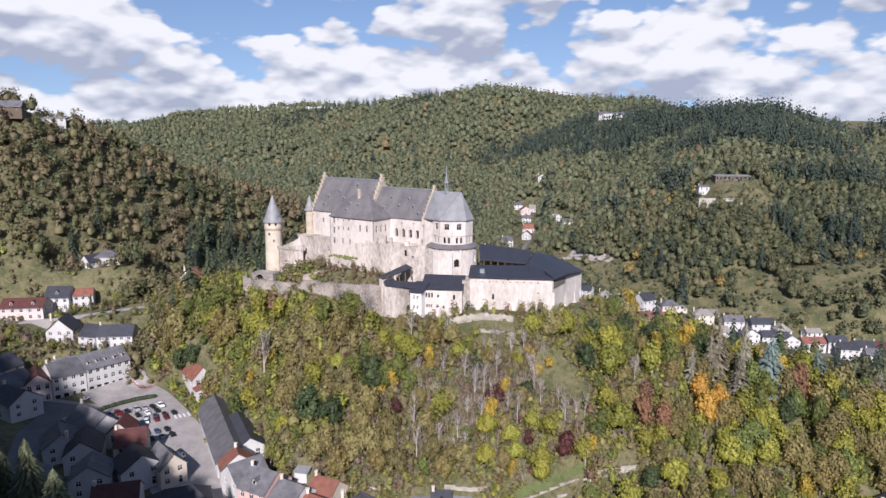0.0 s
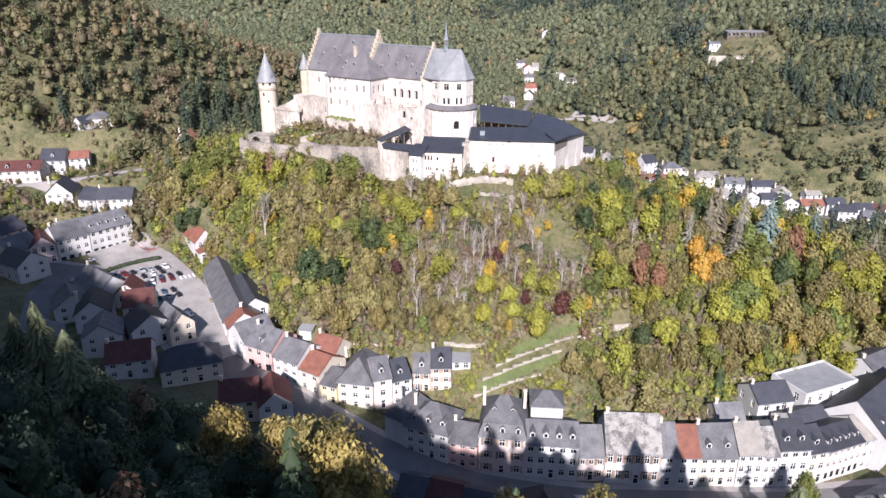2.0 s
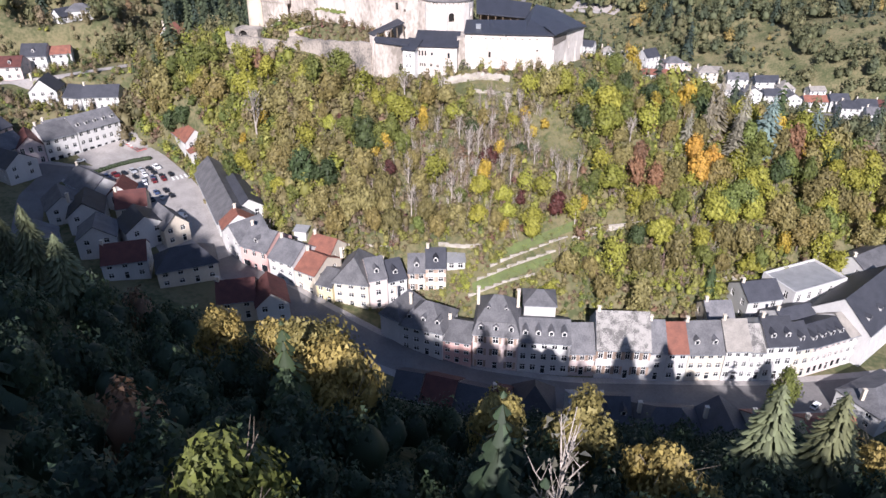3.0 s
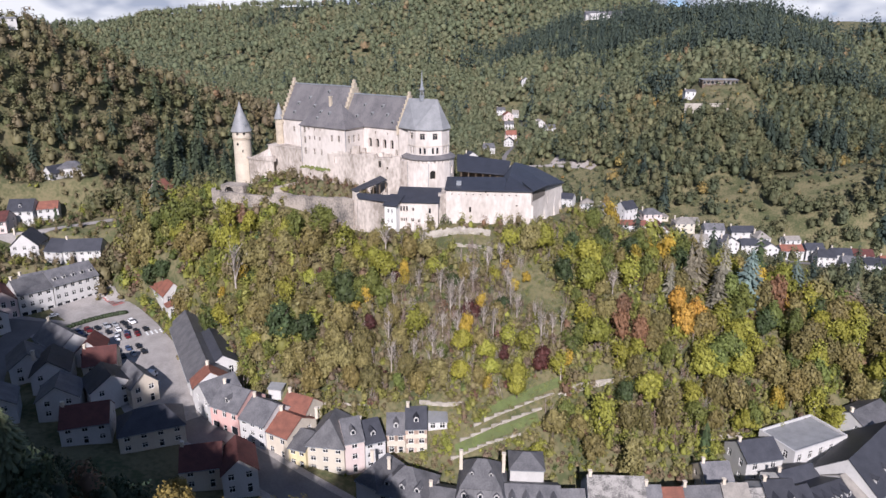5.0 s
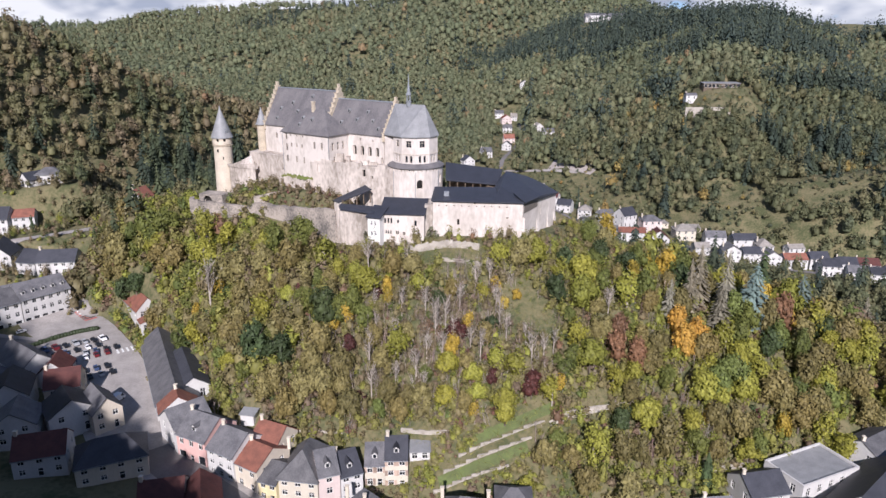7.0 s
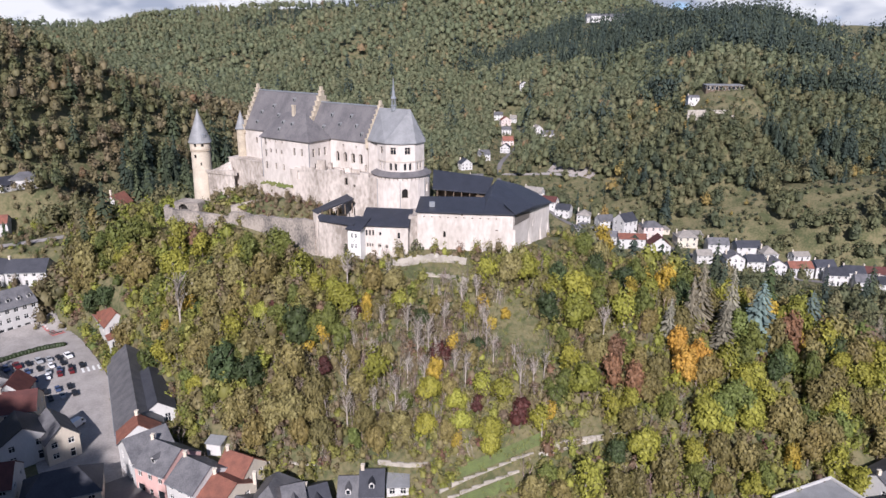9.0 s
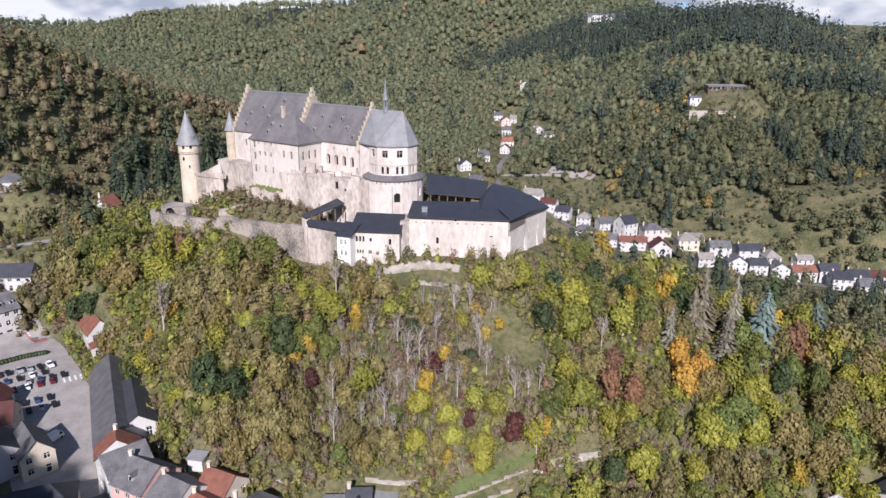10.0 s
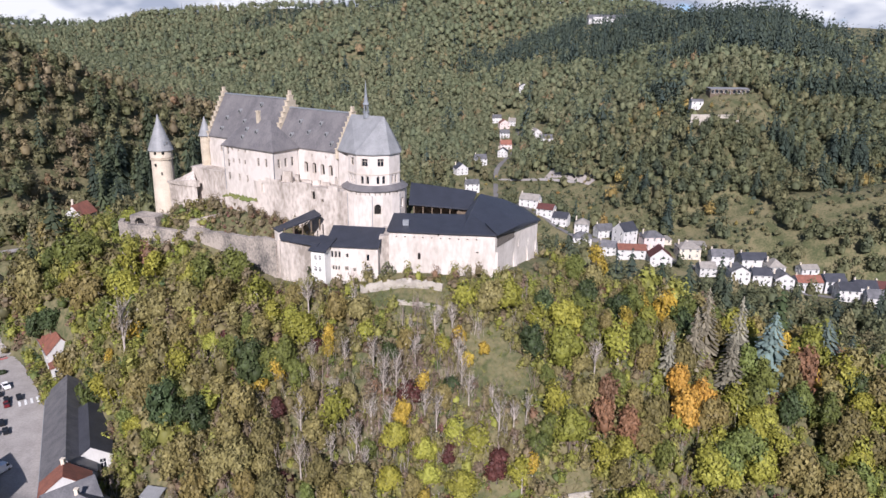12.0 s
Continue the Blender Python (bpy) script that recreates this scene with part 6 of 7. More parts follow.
def dome(r, base, ragged):
    """A lumpy closed crown, open below: the dark inside of a tree, or the whole of a far one."""
    v, f = base
    bumps = r.normal(size=(7, 3))
    bumps /= np.linalg.norm(bumps, axis=1, keepdims=True)
    swell = np.max(v @ bumps.T, axis=1, keepdims=True)
    v = v * (0.72 + 0.3 * swell + r.uniform(-ragged, ragged, (len(v), 1)))
    f = f[v[f][:, :, 2].max(1) > -0.35]
    keep = np.unique(f)
    back = np.zeros(len(v), int)
    back[keep] = np.arange(len(keep))
    return v[keep], back[f]


def crown(r, lobes, leaves, size, tall=1.0, wide=(0.34, 0.56), core=0.66, loose=0.5):
    """A crown one unit in radius round (0, 0, 0): sprays of leaves in uneven, overlapping lobes.
    wide: least and greatest radius of a lobe; core: its dense inside; loose: how far leaves hang askew."""
    pieces = []
    for k in range(lobes):
        d = r.normal(size=3)
        d /= np.linalg.norm(d)
        c = d * r.uniform(0.30, 0.70) * np.array([1, 1, tall])
        if k == 0:
            c = np.array([0, 0, 0.55 * tall])
        rad = r.uniform(*wide) * (1 - 0.2 * max(0, d[2]))
        w = r.normal(size=(leaves, 3))
        w /= np.linalg.norm(w, axis=1, keepdims=True)
        w[:, 2] = np.where(w[:, 2] < -0.5, -w[:, 2], w[:, 2])
        q = c + w * rad * r.uniform(0.55, 1.16, (leaves, 1)) * np.array([1, 1, 1.1])
        out = w * 0.7 + q / (np.linalg.norm(q, axis=1, keepdims=True) + 0.2) + r.normal(size=(leaves, 3)) * loose
        out /= np.linalg.norm(out, axis=1, keepdims=True) + 1e-9
        pieces.append(leaf_tris(r, q, out, size))
        if core:
            v, f = ICO1
            pieces.append((c + v * rad * core * r.uniform(0.8, 1.15, (len(v), 1)), f))
    return join(pieces)


def limb(p0, p1, r0, r1, n=5):
    p0, p1 = np.array(p0, float), np.array(p1, float)
    d = (p1 - p0) / np.linalg.norm(p1 - p0)
    a = np.cross(d, [0.3, 0.9, 0.1])
    a /= np.linalg.norm(a)
    b = np.cross(d, a)
    t = np.linspace(0, 2 * np.pi, n, endpoint=False)
    ring = np.cos(t)[:, None] * a + np.sin(t)[:, None] * b
    v = np.concatenate([p0 + ring * r0, p1 + ring * r1])
    f = []
    for i in range(n):
        j = (i + 1) % n
        f += [(i, j, n + j), (i, n + j, n + i)]
    return v, np.array(f)


def skeleton_of(r, tall, spread, forks, levels=2, thick=0.22):
    """Trunk, limbs and twigs of a tree that is `tall` high."""
    out = [limb((0, 0, -0.6), (0, 0, tall * 0.45), thick, thick * 0.65), limb((0, 0, tall * 0.45), (r.uniform(-0.3, 0.3), r.uniform(-0.3, 0.3), tall * 0.92), thick * 0.65, thick * 0.12, 4)]
    for k in range(forks):
        z = tall * r.uniform(0.3, 0.75)
        a = r.uniform(0, 2 * np.pi)
        end = np.array([np.cos(a) * spread * r.uniform(0.5, 1), np.sin(a) * spread * r.uniform(0.5, 1), z + tall * r.uniform(0.15, 0.35)])
        out.append(limb((0, 0, z), end, thick * 0.4, thick * 0.1, 4))
        for _ in range(3 if levels > 1 else 0):
            q = np.array([0, 0, z]) + (end - [0, 0, z]) * r.uniform(0.35, 0.9)
            out.append(limb(q, q + r.normal(size=3) * spread * 0.22 + [0, 0, tall * 0.12], thick * 0.16, thick * 0.05, 3))
    return join(out)


def conifer(r, tall, radius, tiers, per, drop=0.35, ragged=0.2, wide=0.5):
    """Whorls of drooping boughs round a straight stem."""
    pieces = []
    for k in range(tiers):
        s = k / (tiers - 1)
        z, rad = tall * (0.12 + 0.86 * s), radius * (1 - s) ** 0.75 + 0.18
        for j in range(per):
            a = 2 * np.pi * (j + 0.5 * (k % 2)) / per + r.uniform(-0.25, 0.25)
            l = rad * r.uniform(1 - ragged * 1.6, 1 + ragged)
            w = wide * l + 0.12
            c, q = np.cos(a), np.sin(a)
            tip = np.array([c * l, q * l, z - drop * l])
            v = np.array([[0, 0, z + 0.25 * rad], tip + [-q * w * 0.55, c * w * 0.55, -0.1], tip * [1.18, 1.18, 1] + [0, 0, -0.15], tip + [q * w * 0.55, -c * w * 0.55, -0.1]])
            pieces.append((v, np.array([[0, 1, 2], [0, 2, 3]])))
    return join(pieces)


def plant_kind(name, label, category, leaf, shape, trunk, bark="bark"):
    """A tree at the world's middle, as the pattern for its copies."""
    root = thing(name, (0, 0, 0), label, category, "single trees of the valley slopes")
    t = hang(new("trunk", mesh_of("trunk", *trunk, MAT[bark])), root)
    if shape is not None:
        hang(new("crown", mesh_of("crown", *shape, MAT[leaf])), root)
    return root


def broad(r, tall, radius, lobes=12, leaves=120, size=0.13, squash=1.0, core=0.66):
    v, f = crown(r, lobes, leaves, size, squash, core=core)
    return v * np.array([radius, radius, tall * 0.46 / squash]) + [0, 0, tall * 0.54], f


KINDS = {}
for key, leaf, words, n_shapes in (("green", "leaf_green", "leafy green broadleaf tree on the steep slope", 2), ("dark", "leaf_dark", "dense dark green broadleaf tree on the steep slope", 2),
                                   ("lime", "leaf_lime", "fresh yellow-green broadleaf tree on the steep slope", 3), ("olive", "leaf_olive", "olive-brown autumn tree on the steep slope", 3),
                                   ("yellow", "leaf_yellow", "yellow autumn tree among the slope woods", 2), ("orange", "leaf_orange", "bright orange autumn maple among the slope woods", 1),
                                   ("rust", "leaf_rust", "rusty brown beech among the slope woods", 1), ("wine", "leaf_wine", "low wine-red autumn tree among the slope woods", 1)):
    KINDS[key] = []
    for k in range(n_shapes):
        tall = rng.uniform(7.4, 8.6)
        trunk = skeleton_of(rng, tall * 0.85, 2.2, 6, 1)
        airy = key in ("yellow", "lime") and k == 1
        shape = broad(rng, tall, rng.uniform(2.8, 3.4), 9 if airy else 13, 85 if airy else 104, 0.13, rng.uniform(0.85, 1.1), 0 if airy else 0.66)
        KINDS[key].append(plant_kind("tree", words, "tree", leaf, shape, trunk, "pale_bark" if airy else "bark"))
for key, leaf, words in (("near_gold", "leaf_gold", "tall golden-olive broadleaf tree on the hillside over the street"), ("near_green", "leaf_green", "tall green broadleaf tree on the hillside over the street")):
    KINDS[key] = [plant_kind("tree", words, "tree", leaf, broad(rng, 8.5, 2.7, 15, 330, 0.085, rng.uniform(0.95, 1.15)), skeleton_of(rng, 7.4, 2.2, 7, 2)) for _ in range(2)]
KINDS["bare"] = []
for k in range(3):
    trunk = skeleton_of(rng, 9.0, 1.7, 17, 2, 0.20)
    w = rng.normal(size=(70, 3)) * [1.1, 1.1, 1.6] + [0, 0, 6.2]
    shape = leaf_tris(rng, w, rng.normal(size=(70, 3)) * 0.6, 0.3)
    KINDS["bare"].append(plant_kind("bare_tree", "pale bare-stemmed tree that has lost most leaves", "tree", "leaf_grey", shape, trunk, "pale_bark"))
KINDS["grey_spruce"] = [plant_kind("dying_spruce", "tall grey half-dead spruce on the wooded slope", "tree", "leaf_grey", conifer(rng, 14, 2.0, 34, 9, 0.3, 0.4, 0.3), limb((0, 0, -0.6), (0, 0, 14), 0.22, 0.03), "pale_bark")]
KINDS["cedar"] = [plant_kind("cedar", "blue-grey cedar with level drooping boughs", "tree", "leaf_blue", conifer(rng, 15, 3.4, 26, 14, 0.25, 0.35, 0.32), limb((0, 0, -0.6), (0, 0, 15), 0.3, 0.03))]
KINDS["spruce"] = [plant_kind("spruce", "dark green pointed spruce among the slope woods", "tree", "leaf_dark", conifer(rng, 12, 2.3, 20, 9), limb((0, 0, -0.6), (0, 0, 12), 0.22, 0.03))]

KINDS["near_spruce"] = [plant_kind("spruce", "tall green spruce on the hillside over the street", "tree", "leaf_spruce", conifer(rng, 12, 2.5, 42, 24, 0.45, 0.35, 0.15), limb((0, 0, -0.6), (0, 0, 12), 0.22, 0.03))]

taken = []


def stand(key, x, y, size, k=None, turn_=None):
    """One tree of a kind, its size as a share of its pattern's."""
    pool = KINDS[key]
    ob = pool[int(rng.integers(len(pool))) if k is None else k % len(pool)]
    z = ground_z(x, y)
    m = Matrix.Translation((x, y, z)) @ Matrix.Rotation(rng.uniform(0, 6.28) if turn_ is None else turn_, 4, "Z") @ Matrix.Diagonal((size, size, size * rng.uniform(0.9, 1.12), 1))
    new_tree = copy_thing(ob, m)
    taken.append((x, y, size * 2.6))
    return new_tree


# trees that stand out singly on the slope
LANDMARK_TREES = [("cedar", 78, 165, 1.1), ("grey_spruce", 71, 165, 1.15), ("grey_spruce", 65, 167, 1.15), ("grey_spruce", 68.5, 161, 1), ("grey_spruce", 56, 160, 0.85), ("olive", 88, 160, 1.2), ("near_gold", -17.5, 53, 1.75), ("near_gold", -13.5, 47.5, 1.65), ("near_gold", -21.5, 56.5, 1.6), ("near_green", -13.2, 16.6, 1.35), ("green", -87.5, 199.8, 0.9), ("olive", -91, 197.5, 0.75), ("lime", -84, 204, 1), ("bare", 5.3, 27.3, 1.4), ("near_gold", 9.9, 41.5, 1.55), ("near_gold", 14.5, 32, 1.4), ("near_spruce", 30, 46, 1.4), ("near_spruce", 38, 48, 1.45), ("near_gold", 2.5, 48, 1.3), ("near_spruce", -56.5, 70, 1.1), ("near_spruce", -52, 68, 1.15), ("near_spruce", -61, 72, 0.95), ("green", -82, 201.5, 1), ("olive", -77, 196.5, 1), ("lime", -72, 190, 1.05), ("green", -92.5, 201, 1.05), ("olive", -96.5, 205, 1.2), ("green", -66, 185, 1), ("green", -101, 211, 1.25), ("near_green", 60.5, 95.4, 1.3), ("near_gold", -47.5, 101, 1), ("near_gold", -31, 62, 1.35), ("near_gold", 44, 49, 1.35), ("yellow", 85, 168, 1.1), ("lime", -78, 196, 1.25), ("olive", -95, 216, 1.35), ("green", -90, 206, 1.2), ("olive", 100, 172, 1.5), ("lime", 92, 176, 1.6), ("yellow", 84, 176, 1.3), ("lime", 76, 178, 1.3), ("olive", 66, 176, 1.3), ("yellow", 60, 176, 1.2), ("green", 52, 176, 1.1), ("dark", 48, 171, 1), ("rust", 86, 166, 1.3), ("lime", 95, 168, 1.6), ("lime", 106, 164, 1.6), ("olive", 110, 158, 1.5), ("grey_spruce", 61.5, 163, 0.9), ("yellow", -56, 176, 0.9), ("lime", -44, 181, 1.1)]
# the trees of the castle slope: x, y, size
SLOPE_TREES = {
    "lime": ((-60, 193.1, 2.26), (-62.7, 187.8, 1.41), (-26.4, 169.3, 1.28), (-34.7, 164.3, 0.74), (-58.9, 164.4, 1.28), (-16.1, 160.8, 1.28), (-3, 161.5, 0.83), (11.5, 158.3, 0.81), (-7.6, 146.9, 1.23), (3.8, 143.5, 0.99), (9.1, 141.2, 0.82), (10, 137.9, 0.81), (15.5, 136.1, 0.96), (24.7, 165.2, 1.13), (17.2, 167.2, 0.66), (35.9, 163.5, 1.28), (35.2, 157.5, 1.43), (45.9, 159.7, 1.43), (70.7, 154.2, 1.79), (71.8, 150.5, 1.54), (97.9, 160.6, 1.57), (59.1, 143.6, 1.45), (89.9, 149.3, 1.36), (63.6, 144.1, 0.99), (34.7, 144.5, 1.35), (32.1, 149.1, 1.06), (55.4, 150, 0.91), (62.5, 148.6, 1.04), (39.3, 141.9, 1.01), (3.3, 137.4, 0.89), (-46.7, 152.6, 0.86), (15.6, 133.9, 0.95), (45, 134.6, 1.23), (90.2, 150.1, 1.3), (88.3, 139.6, 1.77), (18.7, 122.1, 0.73), (32.6, 127.4, 1.26), (67, 134.3, 0.94), (55.1, 137.3, 1), (25.7, 137.5, 1.01), (70.3, 146, 1.33)),
    "green": ((-37.6, 179, 2.82), (-80.7, 202.8, 2.08), (-26.8, 158.7, 1.48), (-21.1, 155.7, 1.08), (-62.6, 166.8, 0.99), (-18, 156.4, 1.11), (50.4, 162.6, 1.13), (84.4, 157.6, 1.81), (29.4, 141.9, 0.86), (52, 144.5, 0.88), (-10.6, 136.7, 0.6), (-40.7, 155.8, 0.96), (-1.1, 143, 0.67), (62.6, 145.1, 1.24)),
    "olive": ((-93.4, 199.8, 2.02), (-73.5, 189.5, 1.95), (-51.8, 176.8, 1.85), (-43.6, 175.5, 1.3), (-36.2, 171.3, 1.45), (-25.2, 147.9, 1.24), (-10, 164.9, 1.01), (-10.2, 144, 1.01), (47.2, 151.8, 0.89), (36.9, 151.7, 0.77), (96.4, 167.3, 1.61), (86.8, 151.9, 1.23), (51.3, 150.8, 0.94), (78, 146.7, 1.37), (48.2, 146.1, 1.05), (42.9, 139.7, 0.85), (-1.4, 136.9, 0.98), (-9.4, 138.6, 0.99), (-6.1, 135.7, 0.82), (-23.2, 139.7, 1.2), (-19, 142.8, 1.03), (-27.3, 139.9, 1.04), (-36.6, 143.3, 1.09), (-44.4, 156.8, 1.17), (-36.5, 157.1, 0.95), (-13.1, 149.4, 0.87), (-5, 150.6, 0.78), (7.8, 143.8, 0.67), (-16.6, 136.1, 1), (-30.3, 137.7, 1.05), (76.9, 145.8, 1.49), (100.7, 146.2, 1.6), (22.7, 126.3, 1.03), (37.8, 120.4, 1.25), (48.4, 130.7, 1.23), (65, 137.5, 1.17), (30.5, 121.9, 1.03), (96.7, 152.7, 1.6)),
    "dark": ((-86.6, 192.8, 1.56), (-24.3, 155.1, 1.36), (-36.6, 150.2, 2.19), (1.7, 157.7, 0.81), (13.7, 151.4, 0.68), (32.4, 168, 0.82), (29.2, 158.4, 1.06), (41.5, 174, 1.02), (79.7, 156.9, 1.09)),
    "wine": ((-32.3, 165.4, 0.62), (-18.2, 149.4, 0.7), (-15.2, 138.6, 0.61), (-12.5, 160.1, 0.58), (5.8, 150.7, 0.85), (21.5, 138.9, 0.97), (13.3, 141.3, 0.62)),
    "yellow": ((-19.4, 154.5, 0.83), (-22.8, 154.2, 0.72), (-10.4, 158.9, 0.65), (14.9, 160.2, 0.57), (16.6, 156.2, 0.56), (19.7, 158.4, 0.46), (8.5, 151.6, 0.79), (46.5, 187.3, 1.32), (77, 140.6, 0.83)),
    "bare": ((-15.5, 167.2, 0.94), (-6.1, 167.2, 0.63), (-13.2, 157.3, 0.72), (-6.9, 157.3, 0.71), (6.6, 157.5, 0.79), (0.9, 154.8, 0.79), (3.3, 153.4, 0.78), (-1.4, 156.9, 0.8), (14.9, 156.1, 0.78), (5, 150, 0.68), (8.8, 148, 0.68), (16.8, 150, 0.68), (21.1, 149.4, 0.61), (-3.1, 143.4, 0.84), (24.8, 146.3, 0.67), (27.2, 147.9, 0.68), (-56.4, 171.8, 1.52), (-1.4, 140.8, 0.67)),
    "airy": ((14.7, 143.3, 0.92), (18.6, 142.1, 1.02)),
    "orange": ((59.1, 155.5, 1.5), (57.4, 151.4, 1.29)),
    "rust": ((43.2, 147.1, 1.56), (42.4, 151.3, 1.06)),
    "spruce": ((56.4, 128.8, 0.67),),
}
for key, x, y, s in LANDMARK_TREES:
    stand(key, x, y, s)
for key, spots in SLOPE_TREES.items():
    for x, y, s in spots:
        if key == "bare":
            stand(key, x, y, s * 1.15)
        elif key == "airy":
            stand("lime", x, y, s, 1)
        elif s > 1.45:
            for k in (-1, 1):
                stand(key, x + k * s * 1.35, y - k * s * 0.5, min(1.3, s * 0.66))
        else:
            stand(key, x, y, s * 0.94)


def free_of(x, y, gap):
    for a, b, r_ in taken:
        if (a - x) ** 2 + (b - y) ** 2 < (gap + r_) ** 2 * 0.30:
            return False
    return True


def clear_at(x, y, margin=0.0):
    """Whether a plant may stand here: off the roads, houses and walls."""
    for a, b, r_ in KEEP_CLEAR:
        if (a - x) ** 2 + (b - y) ** 2 < (r_ + margin) ** 2:
            return False
    d, _ = along(np.array([x]), np.array([y]), STREET)
    return d[0] > 8.5 + margin


# the slope under the castle: 150 more trees, each its own
planted, tries = 0, 0
while planted < 150 and tries < 6000:
    tries += 1
    x, y = rng.uniform(-88, 118), rng.uniform(124, 186)
    z = ground_z(x, y)
    foot = 122 + max(0, -x - 30) * 0.72 if x < 0 else 122 + max(0, x - 40) * 0.25
    if y < foot + 3 or y > 188 or not clear_at(x, y, 2.0):
        continue
    if z > 29 and -75 < x < 36 and y > 166 - 0.55 * min(0, x + 14):
        continue
    if not free_of(x, y, 2.3):
        continue
    middle = math.exp(-((x - 5) / 28) ** 2 - ((y - 148) / 14) ** 2)
    p = rng.random()
    if p < 0.55 * middle:
        key, s = "bare", rng.uniform(0.75, 1.05)
    elif p < 0.55 * middle + 0.06:
        key, s = "yellow", rng.uniform(0.55, 0.85)
    elif p < 0.55 * middle + 0.085:
        key, s = "wine", rng.uniform(0.4, 0.6)
    else:
        key = rng.choice(["olive", "lime", "green", "dark", "olive"], p=[0.34, 0.24, 0.22, 0.06, 0.14])
        s = rng.uniform(0.65, 1.0) * (1.35 if x > 60 else 1.05) * (0.85 if middle > 0.3 else 1.0)
    stand(key, x, y, s)
    planted += 1
for pool in KINDS.values():
    for ob in pool:
        x, y = rng.uniform(95, 125), rng.uniform(176, 190)
        ob.location = (x, y, ground_z(x, y))


# ---- woods that nobody could count ----
def wood(name, label, spots, patterns, category="woods", leaf="leaf_wild"):
    """One mesh of many trees. spots: arrays x, y, size, tint, pattern."""
    xs, ys, ss, ts, ks = spots
    zs = height(xs, ys)
    vs, fs, tint, n = [], [], [], 0
    for k, (pv, pf) in enumerate(patterns):
        sel = np.nonzero(ks == k)[0]
        if not len(sel):
            continue
        a = rng.uniform(0, 2 * np.pi, len(sel))
        c, s = np.cos(a)[:, None], np.sin(a)[:, None]
        sc = ss[sel][:, None]
        x = (pv[None, :, 0] * c - pv[None, :, 1] * s) * sc + xs[sel][:, None]
        y = (pv[None, :, 0] * s + pv[None, :, 1] * c) * sc + ys[sel][:, None]
        z = pv[None, :, 2] * sc * rng.uniform(0.85, 1.2, (len(sel), 1)) + zs[sel][:, None] - 0.3
        vs.append(np.stack([x, y, z], -1).reshape(-1, 3))
        fs.append((pf[None] + (np.arange(len(sel)) * len(pv))[:, None, None]).reshape(-1, 3) + n)
        tint.append(np.repeat(ts[sel], len(pv)))
        n += len(sel) * len(pv)
    me = mesh_of(name, np.concatenate(vs), np.concatenate(fs), MAT[leaf])
    at = me.attributes.new("tint", "FLOAT", "POINT")
    at.data.foreach_set("value", np.concatenate(tint).astype(np.float32))
    return tagged(new(name, me), label, category, kind="stuff")


def pattern(r, lobes, leaves, size, tall, radius, squash=1.0, base=None, inner=0.6):
    """A tree of the woods: a lumpy dark inside under loose leaves."""
    v, f = dome(r, base or ICO1, 0.16)
    v, f = join([(v * inner * np.array([1, 1, squash]), f), crown(r, lobes, leaves, size, squash, (0.42, 0.64), 0)])
    return v * np.array([radius, radius, tall * 0.46 / squash]) + [0, 0, tall * 0.44], f


def brush(r, n, tall):
    """Bare young stems that stand close together."""
    pieces = []
    for _ in range(n):
        a, b = r.uniform(-0.7, 0.7, 2), r.uniform(-1.1, 1.1, 2)
        h = tall * r.uniform(0.55, 1.0)
        w = r.uniform(0.035, 0.075)
        t = r.uniform(0, np.pi)
        d = np.array([np.cos(t) * w, np.sin(t) * w, 0])
        foot, tip = np.array([*a, 0]), np.array([*(a + b), h])
        pieces.append((np.array([foot - d, foot + d, tip]), np.array([[0, 1, 2]])))
        for _ in range(2):
            m = foot + (tip - foot) * r.uniform(0.4, 0.8)
            pieces.append((np.array([m - d * 0.6, m + d * 0.6, m + [*r.uniform(-0.8, 0.8, 2), h * 0.28]]), np.array([[0, 1, 2]])))
    return join(pieces)


MID = [pattern(rng, 6, 24, 0.21, 8, 2.9, rng.uniform(0.85, 1.25)) for _ in range(9)]
MID_FIR = [conifer(rng, 12, 2.0, 13, 8, 0.7, 0.3) for _ in range(4)]
FAR = [pattern(rng, 5, 9, 0.25, 8, 3.2, rng.uniform(0.85, 1.1), None, 0.6) for _ in range(9)]
FAR_SMALL = [pattern(rng, 4, 5, 0.32, 8, 3.3, rng.uniform(0.85, 1.1), None, 0.62) for _ in range(9)]
FAR_FIR = [conifer(rng, 11, 2.3, 6, 6, 0.9, 0.3) for _ in range(4)]
SHRUB = [pattern(rng, 3, 17, 0.25, 2.0, 1.2, 1.0, None, 0.5) for _ in range(6)]
NEAR = [pattern(rng, 7, 66, 0.11, 8.5, 2.9, rng.uniform(0.85, 1.25), ICO2, 0.62) for _ in range(4)]
SCRUB = [pattern(rng, 5, 26, 0.18, 6.0, 2.0, rng.uniform(1.0, 1.3), None, 0.5) for _ in range(8)]
BRUSH = [brush(rng, 9, 5.2) for _ in range(6)]
GRASS = [(v * [0.8, 0.8, 1], f) for v, f in (brush(rng, 5, 0.9) for _ in range(4))]


def jitter_grid(x0, x1, y0, y1, step):
    gx_, gy_ = np.meshgrid(np.arange(x0, x1, step), np.arange(y0, y1, step))
    n = gx_.size
    return gx_.ravel() + rng.uniform(-0.45, 0.45, n) * step, gy_.ravel() + rng.uniform(-0.45, 0.45, n) * step


def lumps(x, y, scale, seed):
    """A slow random field from 0 to 1 that groups kinds of tree into stands."""
    return np.array([noise.noise((a / scale + seed, b / scale, seed)) for a, b in zip(x.tolist(), y.tolist())]) * 0.5 + 0.5


